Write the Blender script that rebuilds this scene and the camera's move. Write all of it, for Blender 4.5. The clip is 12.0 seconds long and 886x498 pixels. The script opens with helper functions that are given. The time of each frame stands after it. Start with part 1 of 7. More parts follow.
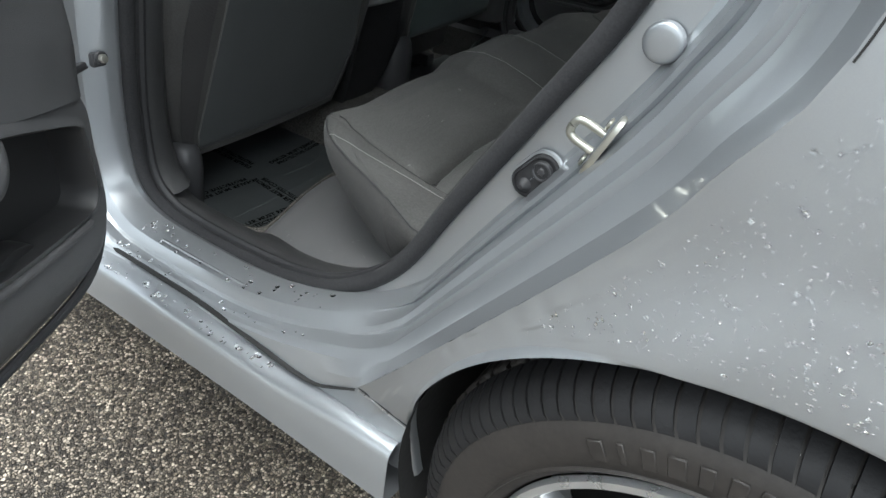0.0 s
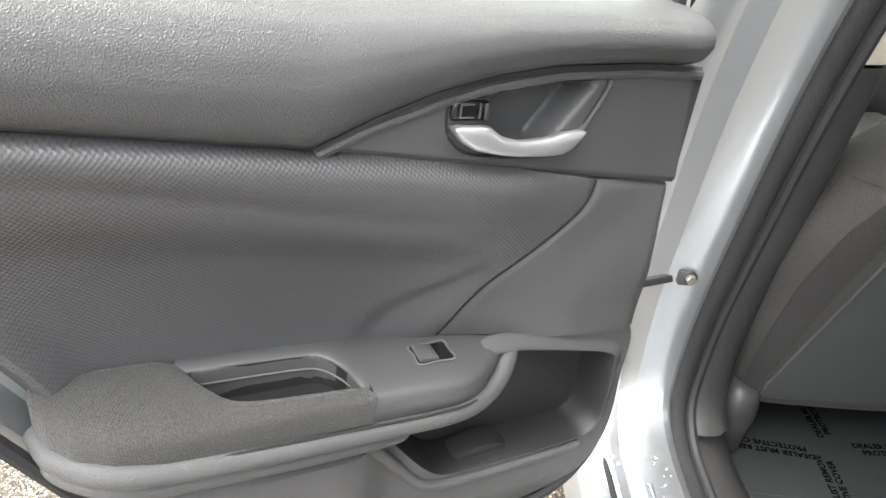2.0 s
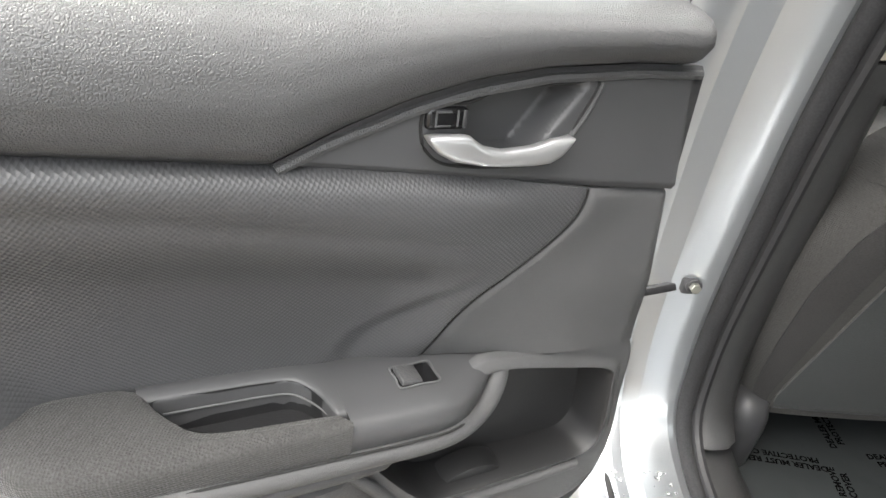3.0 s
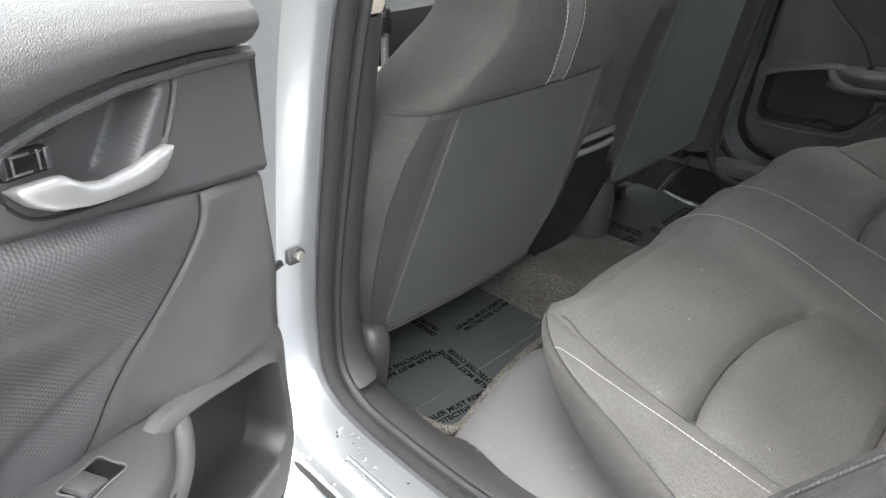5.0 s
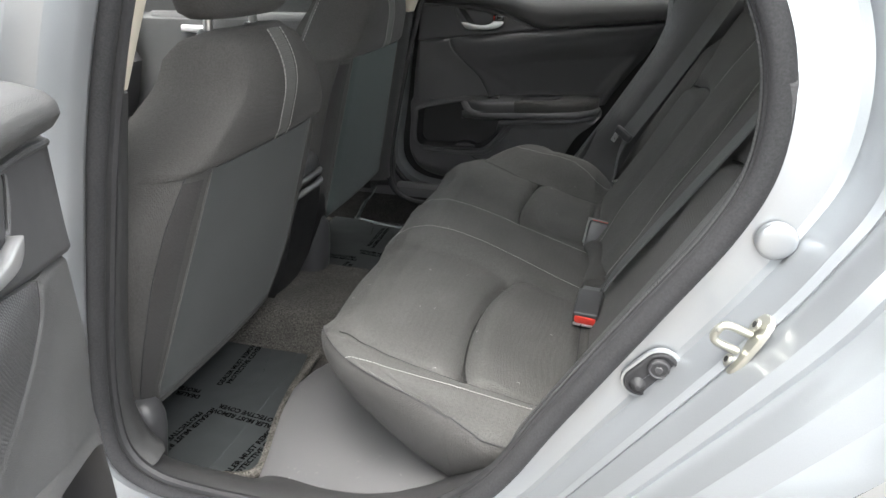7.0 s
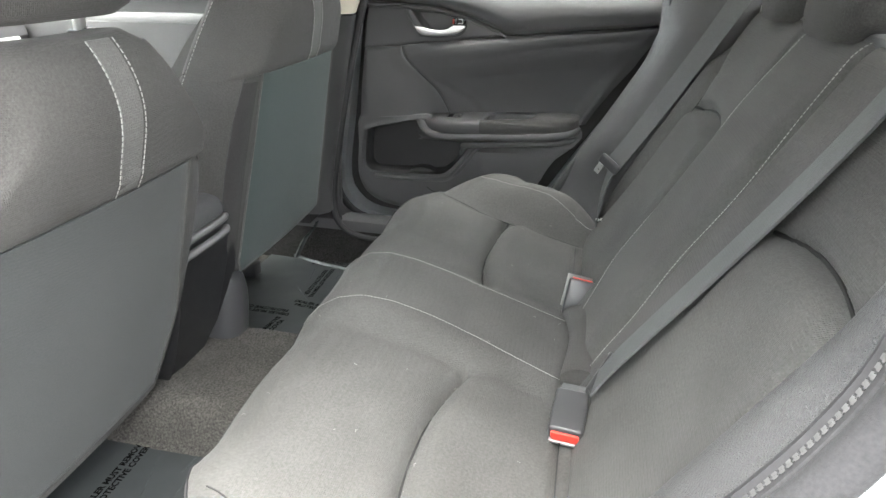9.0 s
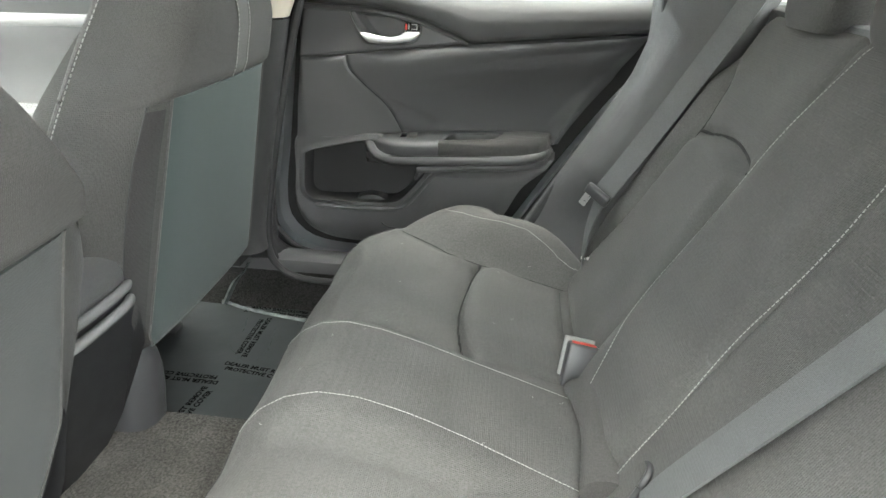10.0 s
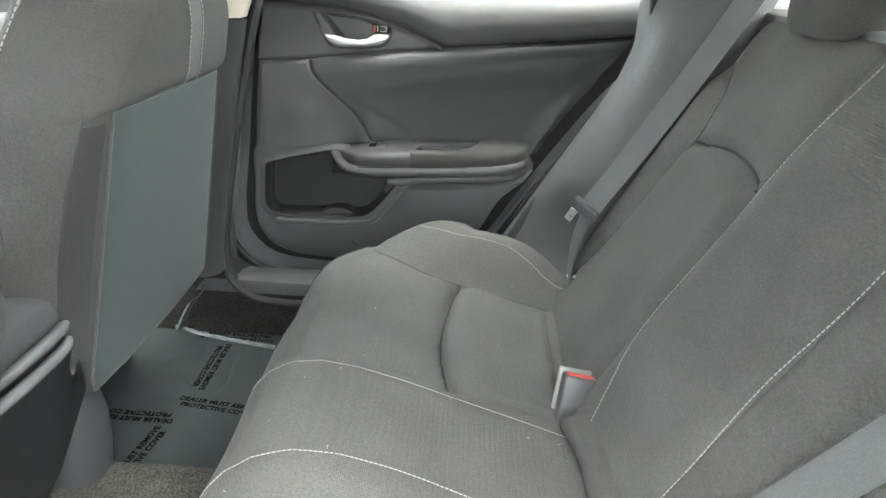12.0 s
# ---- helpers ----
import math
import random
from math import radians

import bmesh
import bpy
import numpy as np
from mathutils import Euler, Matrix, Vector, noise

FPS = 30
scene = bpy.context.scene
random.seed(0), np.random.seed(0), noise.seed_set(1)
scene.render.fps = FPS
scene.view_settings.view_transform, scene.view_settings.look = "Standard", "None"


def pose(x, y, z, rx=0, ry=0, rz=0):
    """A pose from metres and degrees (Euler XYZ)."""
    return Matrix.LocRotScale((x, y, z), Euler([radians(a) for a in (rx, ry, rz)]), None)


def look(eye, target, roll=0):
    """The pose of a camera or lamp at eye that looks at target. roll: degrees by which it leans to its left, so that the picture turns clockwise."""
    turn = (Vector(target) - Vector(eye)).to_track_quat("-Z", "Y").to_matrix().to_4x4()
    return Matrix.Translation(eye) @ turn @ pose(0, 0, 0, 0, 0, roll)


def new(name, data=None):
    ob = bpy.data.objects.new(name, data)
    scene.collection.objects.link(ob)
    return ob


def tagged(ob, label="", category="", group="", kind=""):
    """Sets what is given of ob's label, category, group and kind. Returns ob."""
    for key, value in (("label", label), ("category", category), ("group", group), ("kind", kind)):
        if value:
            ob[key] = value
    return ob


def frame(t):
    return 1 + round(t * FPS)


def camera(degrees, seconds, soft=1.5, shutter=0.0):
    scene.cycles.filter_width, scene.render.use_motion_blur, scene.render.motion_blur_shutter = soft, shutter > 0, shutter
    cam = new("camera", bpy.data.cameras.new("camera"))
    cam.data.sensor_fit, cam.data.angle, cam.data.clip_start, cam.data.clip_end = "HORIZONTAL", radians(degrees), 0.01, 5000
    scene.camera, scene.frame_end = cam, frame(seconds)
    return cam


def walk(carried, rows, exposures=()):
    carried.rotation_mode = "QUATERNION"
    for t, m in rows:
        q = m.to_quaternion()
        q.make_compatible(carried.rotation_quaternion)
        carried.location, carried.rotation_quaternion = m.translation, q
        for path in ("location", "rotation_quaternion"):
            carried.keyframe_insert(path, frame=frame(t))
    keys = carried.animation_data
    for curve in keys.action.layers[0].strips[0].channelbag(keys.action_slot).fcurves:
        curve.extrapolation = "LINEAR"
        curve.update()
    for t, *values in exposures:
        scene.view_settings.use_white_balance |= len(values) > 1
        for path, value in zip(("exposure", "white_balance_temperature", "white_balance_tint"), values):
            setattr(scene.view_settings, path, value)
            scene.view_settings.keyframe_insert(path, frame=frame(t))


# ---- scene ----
cam = camera(69.3, 12.0)
PATH = [
    (0, (0.595, -1.238, 0.979), (-0.24, 0.157, -0.186), 5.9),
    (0.5, (0.485, -1.176, 1.017), (-0.743, -0.025, -0.063), 5.4),
    (1, (0.44, -1.116, 1.037), (-1.102, -0.409, -0.022), 5.2),
    (1.5, (0.416, -1.065, 1.042), (-1.294, -0.807, 0.038), 3.6),
    (2, (0.396, -1.04, 1.037), (-1.362, -1.065, 0.084), 2.6),
    (2.5, (0.381, -1.017, 1.036), (-1.368, -1.157, 0.077), 1.9),
    (4.5, (0.266, -1.053, 1.025), (-1.235, -0.176, 0.036), -0.2),
    (5, (0.315, -1.098, 1.025), (-0.944, 0.117, 0.056), -0.7),
    (5.5, (0.376, -1.181, 1.046), (-0.623, 0.285, 0.121), -1.1),
    (6, (0.358, -1.244, 1.055), (-0.375, 0.391, 0.167), -2.4),
    (6.5, (0.289, -1.296, 1.065), (-0.214, 0.447, 0.222), -1.0),
    (8.5, (0.26, -1.042, 1.049), (-0.138, 0.727, 0.204), 1.7),
    (9, (0.256, -0.924, 1.041), (-0.126, 0.849, 0.199), 1.0),
    (9.5, (0.203, -0.798, 1.037), (-0.07, 0.994, 0.193), 1.9),
    (10, (0.146, -0.682, 1.029), (-0.028, 1.125, 0.189), 2.0),
    (10.5, (0.107, -0.614, 1.023), (0.034, 1.201, 0.185), 3.0),
    (11, (0.093, -0.581, 1.022), (0.049, 1.234, 0.184), 2.9),
    (11.5, (0.095, -0.578, 1.019), (0.047, 1.239, 0.185), 2.7),
    (12, (0.102, -0.585, 1.02), (0.057, 1.233, 0.188), 2.8),
]
walk(cam, [(t, look(eye, target, roll)) for t, eye, target, roll in PATH],
     exposures=[(0.0, 1.72, 6120, 4), (0.2, 1.93, 6150, 4), (0.5, 2.48, 6250, 4), (1.0, 3.08, 6380, 6), (1.6, 3.15, 6580, 8), (2.7, 3.0, 6780, 8), (4.4, 3.0, 6660, 8), (5.0, 3.38, 6560, 8),
                (6.0, 3.18, 6550, 8), (7.0, 3.10, 6550, 8), (8.5, 3.78, 6560, 8), (9.0, 4.45, 6600, 7), (9.7, 4.56, 6680, 4), (10.5, 4.95, 6700, 2), (12.0, 4.90, 6530, 5)])

# ---------------------------------------------------------------- light
world = bpy.data.worlds.new("overcast_sky")
scene.world = world
world.use_nodes = True
wn = world.node_tree
sky = wn.nodes.new("ShaderNodeTexSky")
sky.sky_type = 'NISHITA'
sky.sun_disc = False
sky.sun_elevation = radians(75)
sky.sun_rotation = radians(160)
sky.air_density, sky.dust_density, sky.ozone_density = 1.0, 4.0, 1.0
hsv = wn.nodes.new("ShaderNodeHueSaturation")
hsv.inputs["Saturation"].default_value = 0.22
wn.links.new(sky.outputs[0], hsv.inputs["Color"])
wn.links.new(hsv.outputs[0], wn.nodes["Background"].inputs[0])
wn.nodes["Background"].inputs[1].default_value = 0.13
sun = new("sun", bpy.data.lights.new("sun", 'SUN'))
sun.data.energy, sun.data.angle, sun.data.color = 1.0, radians(80), (1.0, 0.97, 0.93)
sun.matrix_world = look((0.3, -0.9, 4.1), (0, 0, 0.5))


# ---------------------------------------------------------------- materials
def material(name, color, rough=0.6, metal=0.0, vary=0.12, vscale=6.0, bump=None, spec=0.5, coat=0.0, sheen=0.0, fine=None, rvar=0.08):
    """Principled material. vary: slow change of tone; bump: (kind, scale, depth); fine: (scale, amount) of grain in the tone."""
    m = bpy.data.materials.new(name)
    m.use_nodes = True
    t = m.node_tree
    N, L = t.nodes, t.links
    b = N["Principled BSDF"]
    b.inputs["Roughness"].default_value = rough
    b.inputs["Metallic"].default_value = metal
    b.inputs["Specular IOR Level"].default_value = spec
    b.inputs["Coat Weight"].default_value = coat
    b.inputs["Coat Roughness"].default_value = 0.06
    b.inputs["Sheen Weight"].default_value = sheen
    co = N.new("ShaderNodeTexCoord")
    geo = N.new("ShaderNodeNewGeometry")
    pos = geo.outputs["Position"]
    n1 = N.new("ShaderNodeTexNoise")
    n1.inputs["Scale"].default_value = vscale
    n1.inputs["Detail"].default_value = 6.0
    L.new(pos, n1.inputs["Vector"])
    mr = N.new("ShaderNodeMapRange")
    mr.inputs["From Min"].default_value, mr.inputs["From Max"].default_value = 0.3, 0.7
    mr.inputs["To Min"].default_value, mr.inputs["To Max"].default_value = 1 - vary, 1 + vary
    L.new(n1.outputs["Fac"], mr.inputs["Value"])
    tone = mr.outputs[0]
    if fine:
        n2 = N.new("ShaderNodeTexNoise")
        n2.inputs["Scale"].default_value = fine[0]
        n2.inputs["Detail"].default_value = 3.0
        L.new(pos, n2.inputs["Vector"])
        m2 = N.new("ShaderNodeMapRange")
        m2.inputs["From Min"].default_value, m2.inputs["From Max"].default_value = 0.3, 0.7
        m2.inputs["To Min"].default_value, m2.inputs["To Max"].default_value = 1 - fine[1], 1 + fine[1]
        L.new(n2.outputs["Fac"], m2.inputs["Value"])
        mm = N.new("ShaderNodeMath")
        mm.operation = 'MULTIPLY'
        L.new(tone, mm.inputs[0])
        L.new(m2.outputs[0], mm.inputs[1])
        tone = mm.outputs[0]
    mul = N.new("ShaderNodeVectorMath")
    mul.operation = 'SCALE'
    mul.inputs[0].default_value = color
    L.new(tone, mul.inputs["Scale"])
    L.new(mul.outputs[0], b.inputs["Base Color"])
    if rvar:
        r2 = N.new("ShaderNodeMapRange")
        r2.inputs["To Min"].default_value, r2.inputs["To Max"].default_value = max(0.02, rough - rvar), min(1, rough + rvar)
        n3 = N.new("ShaderNodeTexNoise")
        n3.inputs["Scale"].default_value = vscale * 4
        n3.inputs["Detail"].default_value = 4.0
        L.new(pos, n3.inputs["Vector"])
        L.new(n3.outputs["Fac"], r2.inputs["Value"])
        L.new(r2.outputs[0], b.inputs["Roughness"])
    if bump:
        kind, scale, depth = bump
        bp = N.new("ShaderNodeBump")
        depth, turn = depth if kind == "knit" else (depth, 0.0)
        bp.inputs["Distance"].default_value = depth
        bp.inputs["Strength"].default_value = 0.8
        if kind == "grain":
            v = N.new("ShaderNodeTexVoronoi")
            v.feature = 'SMOOTH_F1'
            v.inputs["Scale"].default_value = scale
            L.new(pos, v.inputs["Vector"])
            h = v.outputs["Distance"]
        elif kind == "weave":
            v = N.new("ShaderNodeTexVoronoi")
            v.inputs["Scale"].default_value = scale
            v.inputs["Randomness"].default_value = 0.35
            L.new(pos, v.inputs["Vector"])
            h = v.outputs["Distance"]
        elif kind == "leather":
            # cells with creases between them, bent by a slower noise
            w = N.new("ShaderNodeTexNoise")
            w.inputs["Scale"].default_value = scale * 0.6
            w.inputs["Detail"].default_value = 2.0
            L.new(pos, w.inputs["Vector"])
            ad = N.new("ShaderNodeVectorMath")
            ad.operation = 'MULTIPLY_ADD'
            ad.inputs[1].default_value = (1.4 / scale,) * 3
            L.new(w.outputs["Color"], ad.inputs[0])
            L.new(pos, ad.inputs[2])
            v = N.new("ShaderNodeTexVoronoi")
            v.feature = 'DISTANCE_TO_EDGE'
            v.inputs["Scale"].default_value = scale
            L.new(ad.outputs[0], v.inputs["Vector"])
            r = N.new("ShaderNodeMapRange")
            r.interpolation_type = 'SMOOTHSTEP'
            r.inputs["From Max"].default_value = 0.32
            L.new(v.outputs["Distance"], r.inputs["Value"])
            h = r.outputs[0]
        elif kind == "knit":
            # an even diagonal grid in the plane of an upright panel turned about z
            mp = N.new("ShaderNodeMapping")
            mp.inputs["Rotation"].default_value = (0, 0, turn)
            L.new(pos, mp.inputs["Vector"])
            sp = N.new("ShaderNodeSeparateXYZ")
            L.new(mp.outputs[0], sp.inputs[0])
            cb = N.new("ShaderNodeCombineXYZ")
            L.new(sp.outputs[0], cb.inputs[0])
            L.new(sp.outputs[2], cb.inputs[1])
            m45 = N.new("ShaderNodeMapping")
            m45.inputs["Rotation"].default_value = (0, 0, radians(45))
            L.new(cb.outputs[0], m45.inputs["Vector"])
            v = N.new("ShaderNodeTexVoronoi")
            v.voronoi_dimensions = '2D'
            v.inputs["Scale"].default_value = scale
            v.inputs["Randomness"].default_value = 0.0
            L.new(m45.outputs[0], v.inputs["Vector"])
            h = v.outputs["Distance"]
        else:
            v = N.new("ShaderNodeTexNoise")
            v.inputs["Scale"].default_value = scale
            v.inputs["Detail"].default_value = 5.0
            L.new(pos, v.inputs["Vector"])
            h = v.outputs["Fac"]
        L.new(h, bp.inputs["Height"])
        L.new(bp.outputs[0], b.inputs["Normal"])
    return m


PAINT = material("silver_paint", (0.36, 0.377, 0.394), 0.33, 0.62, 0.02, 3.0, coat=0.9, fine=(1200, 0.02), rvar=0.0)
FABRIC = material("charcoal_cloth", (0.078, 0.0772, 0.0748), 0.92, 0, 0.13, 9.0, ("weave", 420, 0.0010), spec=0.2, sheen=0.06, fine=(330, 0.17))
# FABRIC2 also stands in for shade on the bench cushion's side.
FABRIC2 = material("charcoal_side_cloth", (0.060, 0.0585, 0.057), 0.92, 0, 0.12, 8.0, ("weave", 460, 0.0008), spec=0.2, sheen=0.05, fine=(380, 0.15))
# BACKCLOTH and BACKCLOTH2: one cloth, tinted by the light on each seat.
BACKCLOTH = material("seat_back_cloth", (0.046, 0.062, 0.061), 0.9, 0, 0.08, 4.0, ("weave", 900, 0.0003), spec=0.25, sheen=0.1, fine=(900, 0.08))
BAND = material("light_woven_band", (0.105, 0.104, 0.102), 0.85, 0, 0.08, 20.0, ("weave", 330, 0.0012), fine=(500, 0.2))
BACKCLOTH2 = material("relit_seat_back_cloth", (0.047, 0.051, 0.052), 0.9, 0, 0.10, 6.0, ("weave", 600, 0.0005), spec=0.25, sheen=0.1, fine=(420, 0.12))
SOFTVINYL = material("smooth_dark_vinyl", (0.062, 0.062, 0.064), 0.46, 0, 0.05, 4.0, ("leather", 420, 0.0006))
THREAD = material("light_thread", (0.27, 0.27, 0.26), 0.8, 0, 0.1, 40.0)
VINYL = material("grained_vinyl", (0.086, 0.086, 0.088), 0.37, 0, 0.06, 4.0, ("leather", 520, 0.00044), spec=0.45)
GRAIN = material("fine_grained_vinyl", (0.096, 0.096, 0.098), 0.43, 0, 0.06, 4.0, ("leather", 620, 0.00042), spec=0.45)
PADCLOTH = material("armrest_cloth", (0.056, 0.055, 0.054), 0.9, 0, 0.08, 6.0, ("weave", 430, 0.0012), spec=0.25, sheen=0.15, fine=(520, 0.25))
WEAVE_OPEN = material("door_weave_trim", (0.078, 0.078, 0.081), 0.42, 0, 0.05, 4.0, ("knit", 330, (0.0009, radians(60.3))), spec=0.45)
WEAVE_SHUT = material("shut_door_weave_trim", (0.078, 0.078, 0.081), 0.40, 0, 0.05, 4.0, ("knit", 330, (0.0006, 0.0)), spec=0.45)
PLASTIC = material("dark_grained_plastic", (0.085, 0.085, 0.088), 0.5, 0, 0.07, 5.0, ("grain", 900, 0.00025), spec=0.5, fine=(300, 0.05))
GREYTRIM = material("grey_grained_plastic", (0.125, 0.125, 0.127), 0.52, 0, 0.07, 5.0, ("grain", 800, 0.0003), spec=0.5)
SMOOTHTRIM = material("smooth_door_trim", (0.074, 0.074, 0.077), 0.42, 0, 0.06, 8.0, ("noise", 600, 0.00008))
TRIMDARK = material("dark_pillar_plastic", (0.042, 0.042, 0.043), 0.5, 0, 0.08, 5.0, ("grain", 900, 0.00025), fine=(300, 0.08))
SATIN = material("satin_black_plastic", (0.046, 0.046, 0.049), 0.40, 0, 0.08, 8.0, ("noise", 600, 0.00008))
GLOSS = material("gloss_black_plastic", (0.012, 0.012, 0.013), 0.12, 0, 0.05, 8.0)
SEALCLOTH = material("fuzzy_seal_cloth", (0.030, 0.030, 0.032), 0.9, 0, 0.10, 12.0, ("noise", 900, 0.0002), spec=0.2, sheen=0.03, fine=(400, 0.2))
SEALRIB = material("seal_rib_cloth", (0.046, 0.046, 0.047), 0.8, 0, 0.1, 20.0)
# Far darker than the door panel, to paint the shade inside the pocket.
DOORPOCKET = material("shaded_door_pocket_plastic", (0.020, 0.020, 0.021), 0.46, 0, 0.1, 8.0, ("grain", 800, 0.0002))
POCKET = material("pocket_black_plastic", (0.017, 0.017, 0.018), 0.42, 0, 0.1, 8.0, ("grain", 800, 0.0002))
BLACKCARPET = material("black_carpet", (0.030, 0.029, 0.028), 0.97, 0, 0.2, 14.0, ("noise", 260, 0.005), spec=0.1, fine=(300, 0.55))
FUZZ = material("grey_mat_fuzz", (0.10, 0.095, 0.086), 0.95, 0, 0.3, 40.0, ("noise", 240, 0.006), spec=0.1, fine=(300, 0.6))
# Tread blackened for wet and for the shadow of the wheel arch.
TREAD = material("wet_shaded_tread_rubber", (0.012, 0.012, 0.013), 0.62, 0, 0.2, 18.0, ("noise", 220, 0.0006), spec=0.35)
RUBBER = material("black_rubber", (0.024, 0.024, 0.026), 0.62, 0, 0.12, 12.0, ("noise", 300, 0.0002), fine=(200, 0.12))
TYRE = material("tyre_rubber", (0.024, 0.021, 0.019), 0.62, 0, 0.18, 18.0, ("noise", 220, 0.0004), fine=(160, 0.15))
CARPET = material("dark_carpet", (0.064, 0.061, 0.056), 0.97, 0, 0.22, 14.0, ("noise", 230, 0.007), spec=0.1, sheen=0.05, fine=(280, 0.55))
BEIGE = material("beige_pillar_cloth", (0.62, 0.57, 0.48), 0.9, 0, 0.05, 8.0, ("noise", 600, 0.0003))
SILVER = material("satin_silver_handle", (0.62, 0.62, 0.63), 0.32, 0.75, 0.04, 10.0)
ZINC = material("yellow_zinc_steel", (0.50, 0.495, 0.44), 0.33, 0.85, 0.05, 30.0)
STEEL = material("steel", (0.55, 0.55, 0.55), 0.3, 0.95, 0.06, 30.0)
RED = material("red_button", (0.62, 0.05, 0.035), 0.4, 0, 0.05, 20.0)
BELT = material("belt_webbing", (0.095, 0.098, 0.100), 0.7, 0, 0.06, 20.0, ("weave", 560, 0.0006), fine=(400, 0.1))
FILM = material("plastic_film_cover", (0.039, 0.043, 0.0445), 0.30, 0, 0.05, 9.0, ("noise", 14, 0.0012), spec=0.30, rvar=0.05)
# Darker cloth, deepened further for the shade on the turned edge.
STRIP = material("dark_shaded_edge_cloth", (0.034, 0.033, 0.033), 0.92, 0, 0.12, 8.0, ("weave", 460, 0.0008), spec=0.25, sheen=0.1, fine=(380, 0.15))
CREASE = material("creased_clear_film", (0.09, 0.10, 0.10), 0.10, 0, 0.3, 60.0, ("noise", 160, 0.002), spec=0.9)
PALEPLASTIC = material("pale_grey_plastic", (0.20, 0.20, 0.195), 0.5, 0, 0.05, 10.0)
INK = material("black_print", (0.003, 0.003, 0.003), 0.9, 0, 0.05, 20.0, spec=0.08)
RIM = material("alloy_rim", (0.60, 0.61, 0.62), 0.3, 0.8, 0.05, 8.0)
LINER = material("black_wheel_liner", (0.016, 0.016, 0.016), 0.85, 0, 0.2, 10.0, ("noise", 120, 0.001))
HEADLINER = material("grey_headliner", (0.72, 0.70, 0.66), 0.95, 0, 0.05, 6.0, ("noise", 700, 0.0004))
WHITE = material("white_nylon", (0.75, 0.75, 0.72), 0.45, 0, 0.04, 20.0)


def ground_material():
    """Exposed-aggregate surface of small brown, grey and cream stones."""
    m = bpy.data.materials.new("wet_aggregate")
    m.use_nodes = True
    t = m.node_tree
    N, L = t.nodes, t.links
    b = N["Principled BSDF"]
    geo = N.new("ShaderNodeNewGeometry")
    v = N.new("ShaderNodeTexVoronoi")
    v.inputs["Scale"].default_value = 185.0
    L.new(geo.outputs["Position"], v.inputs["Vector"])
    sep = N.new("ShaderNodeSeparateColor")
    L.new(v.outputs["Color"], sep.inputs[0])
    ramp = N.new("ShaderNodeValToRGB")
    e = ramp.color_ramp.elements
    e[0].position, e[0].color = 0.0, (0.042, 0.033, 0.025, 1)
    e[1].position, e[1].color = 1.0, (0.60, 0.52, 0.41, 1)
    for p, c in ((0.35, (0.118, 0.098, 0.076, 1)), (0.62, (0.235, 0.195, 0.148, 1)), (0.85, (0.39, 0.33, 0.26, 1))):
        k = e.new(p)
        k.color = c
    L.new(sep.outputs[0], ramp.inputs[0])
    v2 = N.new("ShaderNodeTexVoronoi")
    v2.feature = 'DISTANCE_TO_EDGE'
    v2.inputs["Scale"].default_value = 185.0
    L.new(geo.outputs["Position"], v2.inputs["Vector"])
    mr = N.new("ShaderNodeMapRange")
    mr.inputs["From Max"].default_value = 0.18
    mr.inputs["To Min"].default_value = 0.10
    L.new(v2.outputs["Distance"], mr.inputs["Value"])
    n = N.new("ShaderNodeTexNoise")
    n.inputs["Scale"].default_value = 3.0
    n.inputs["Detail"].default_value = 5.0
    L.new(geo.outputs["Position"], n.inputs["Vector"])
    mm = N.new("ShaderNodeMath")
    mm.operation = 'MULTIPLY_ADD'
    L.new(n.outputs["Fac"], mm.inputs[0])
    mm.inputs[1].default_value, mm.inputs[2].default_value = 1.0, 0.55
    m3 = N.new("ShaderNodeMath")
    m3.operation = 'MULTIPLY'
    L.new(mm.outputs[0], m3.inputs[0])
    L.new(mr.outputs[0], m3.inputs[1])
    sc = N.new("ShaderNodeVectorMath")
    sc.operation = 'SCALE'
    L.new(ramp.outputs[0], sc.inputs[0])
    L.new(m3.outputs[0], sc.inputs["Scale"])
    L.new(sc.outputs[0], b.inputs["Base Color"])
    b.inputs["Roughness"].default_value = 0.42
    bp = N.new("ShaderNodeBump")
    bp.inputs["Distance"].default_value = 0.004
    L.new(mr.outputs[0], bp.inputs["Height"])
    L.new(bp.outputs[0], b.inputs["Normal"])
    return m


def glass_material(name, tint=(0.85, 0.9, 0.88)):
    m = bpy.data.materials.new(name)
    m.use_nodes = True
    b = m.node_tree.nodes["Principled BSDF"]
    b.inputs["Base Color"].default_value = (*tint, 1)
    b.inputs["Transmission Weight"].default_value = 1.0
    b.inputs["Roughness"].default_value = 0.0
    b.inputs["IOR"].default_value = 1.45
    return m


GROUND = ground_material()
GLASS = glass_material("window_glass", (0.88, 0.92, 0.90))
WATER = glass_material("water", (1, 1, 1))


# ---------------------------------------------------------------- mesh helpers
XF = Matrix.Identity(4)      # set while one side of a pair is built


def thing(name, loc, label, category, group="", kind=""):
    ob = new(name)
    ob.empty_display_size = 0.05
    ob.location = XF @ Vector(loc)
    return tagged(ob, label, category, group, kind)


def root_of(ob):
    while ob.parent:
        ob = ob.parent
    return ob


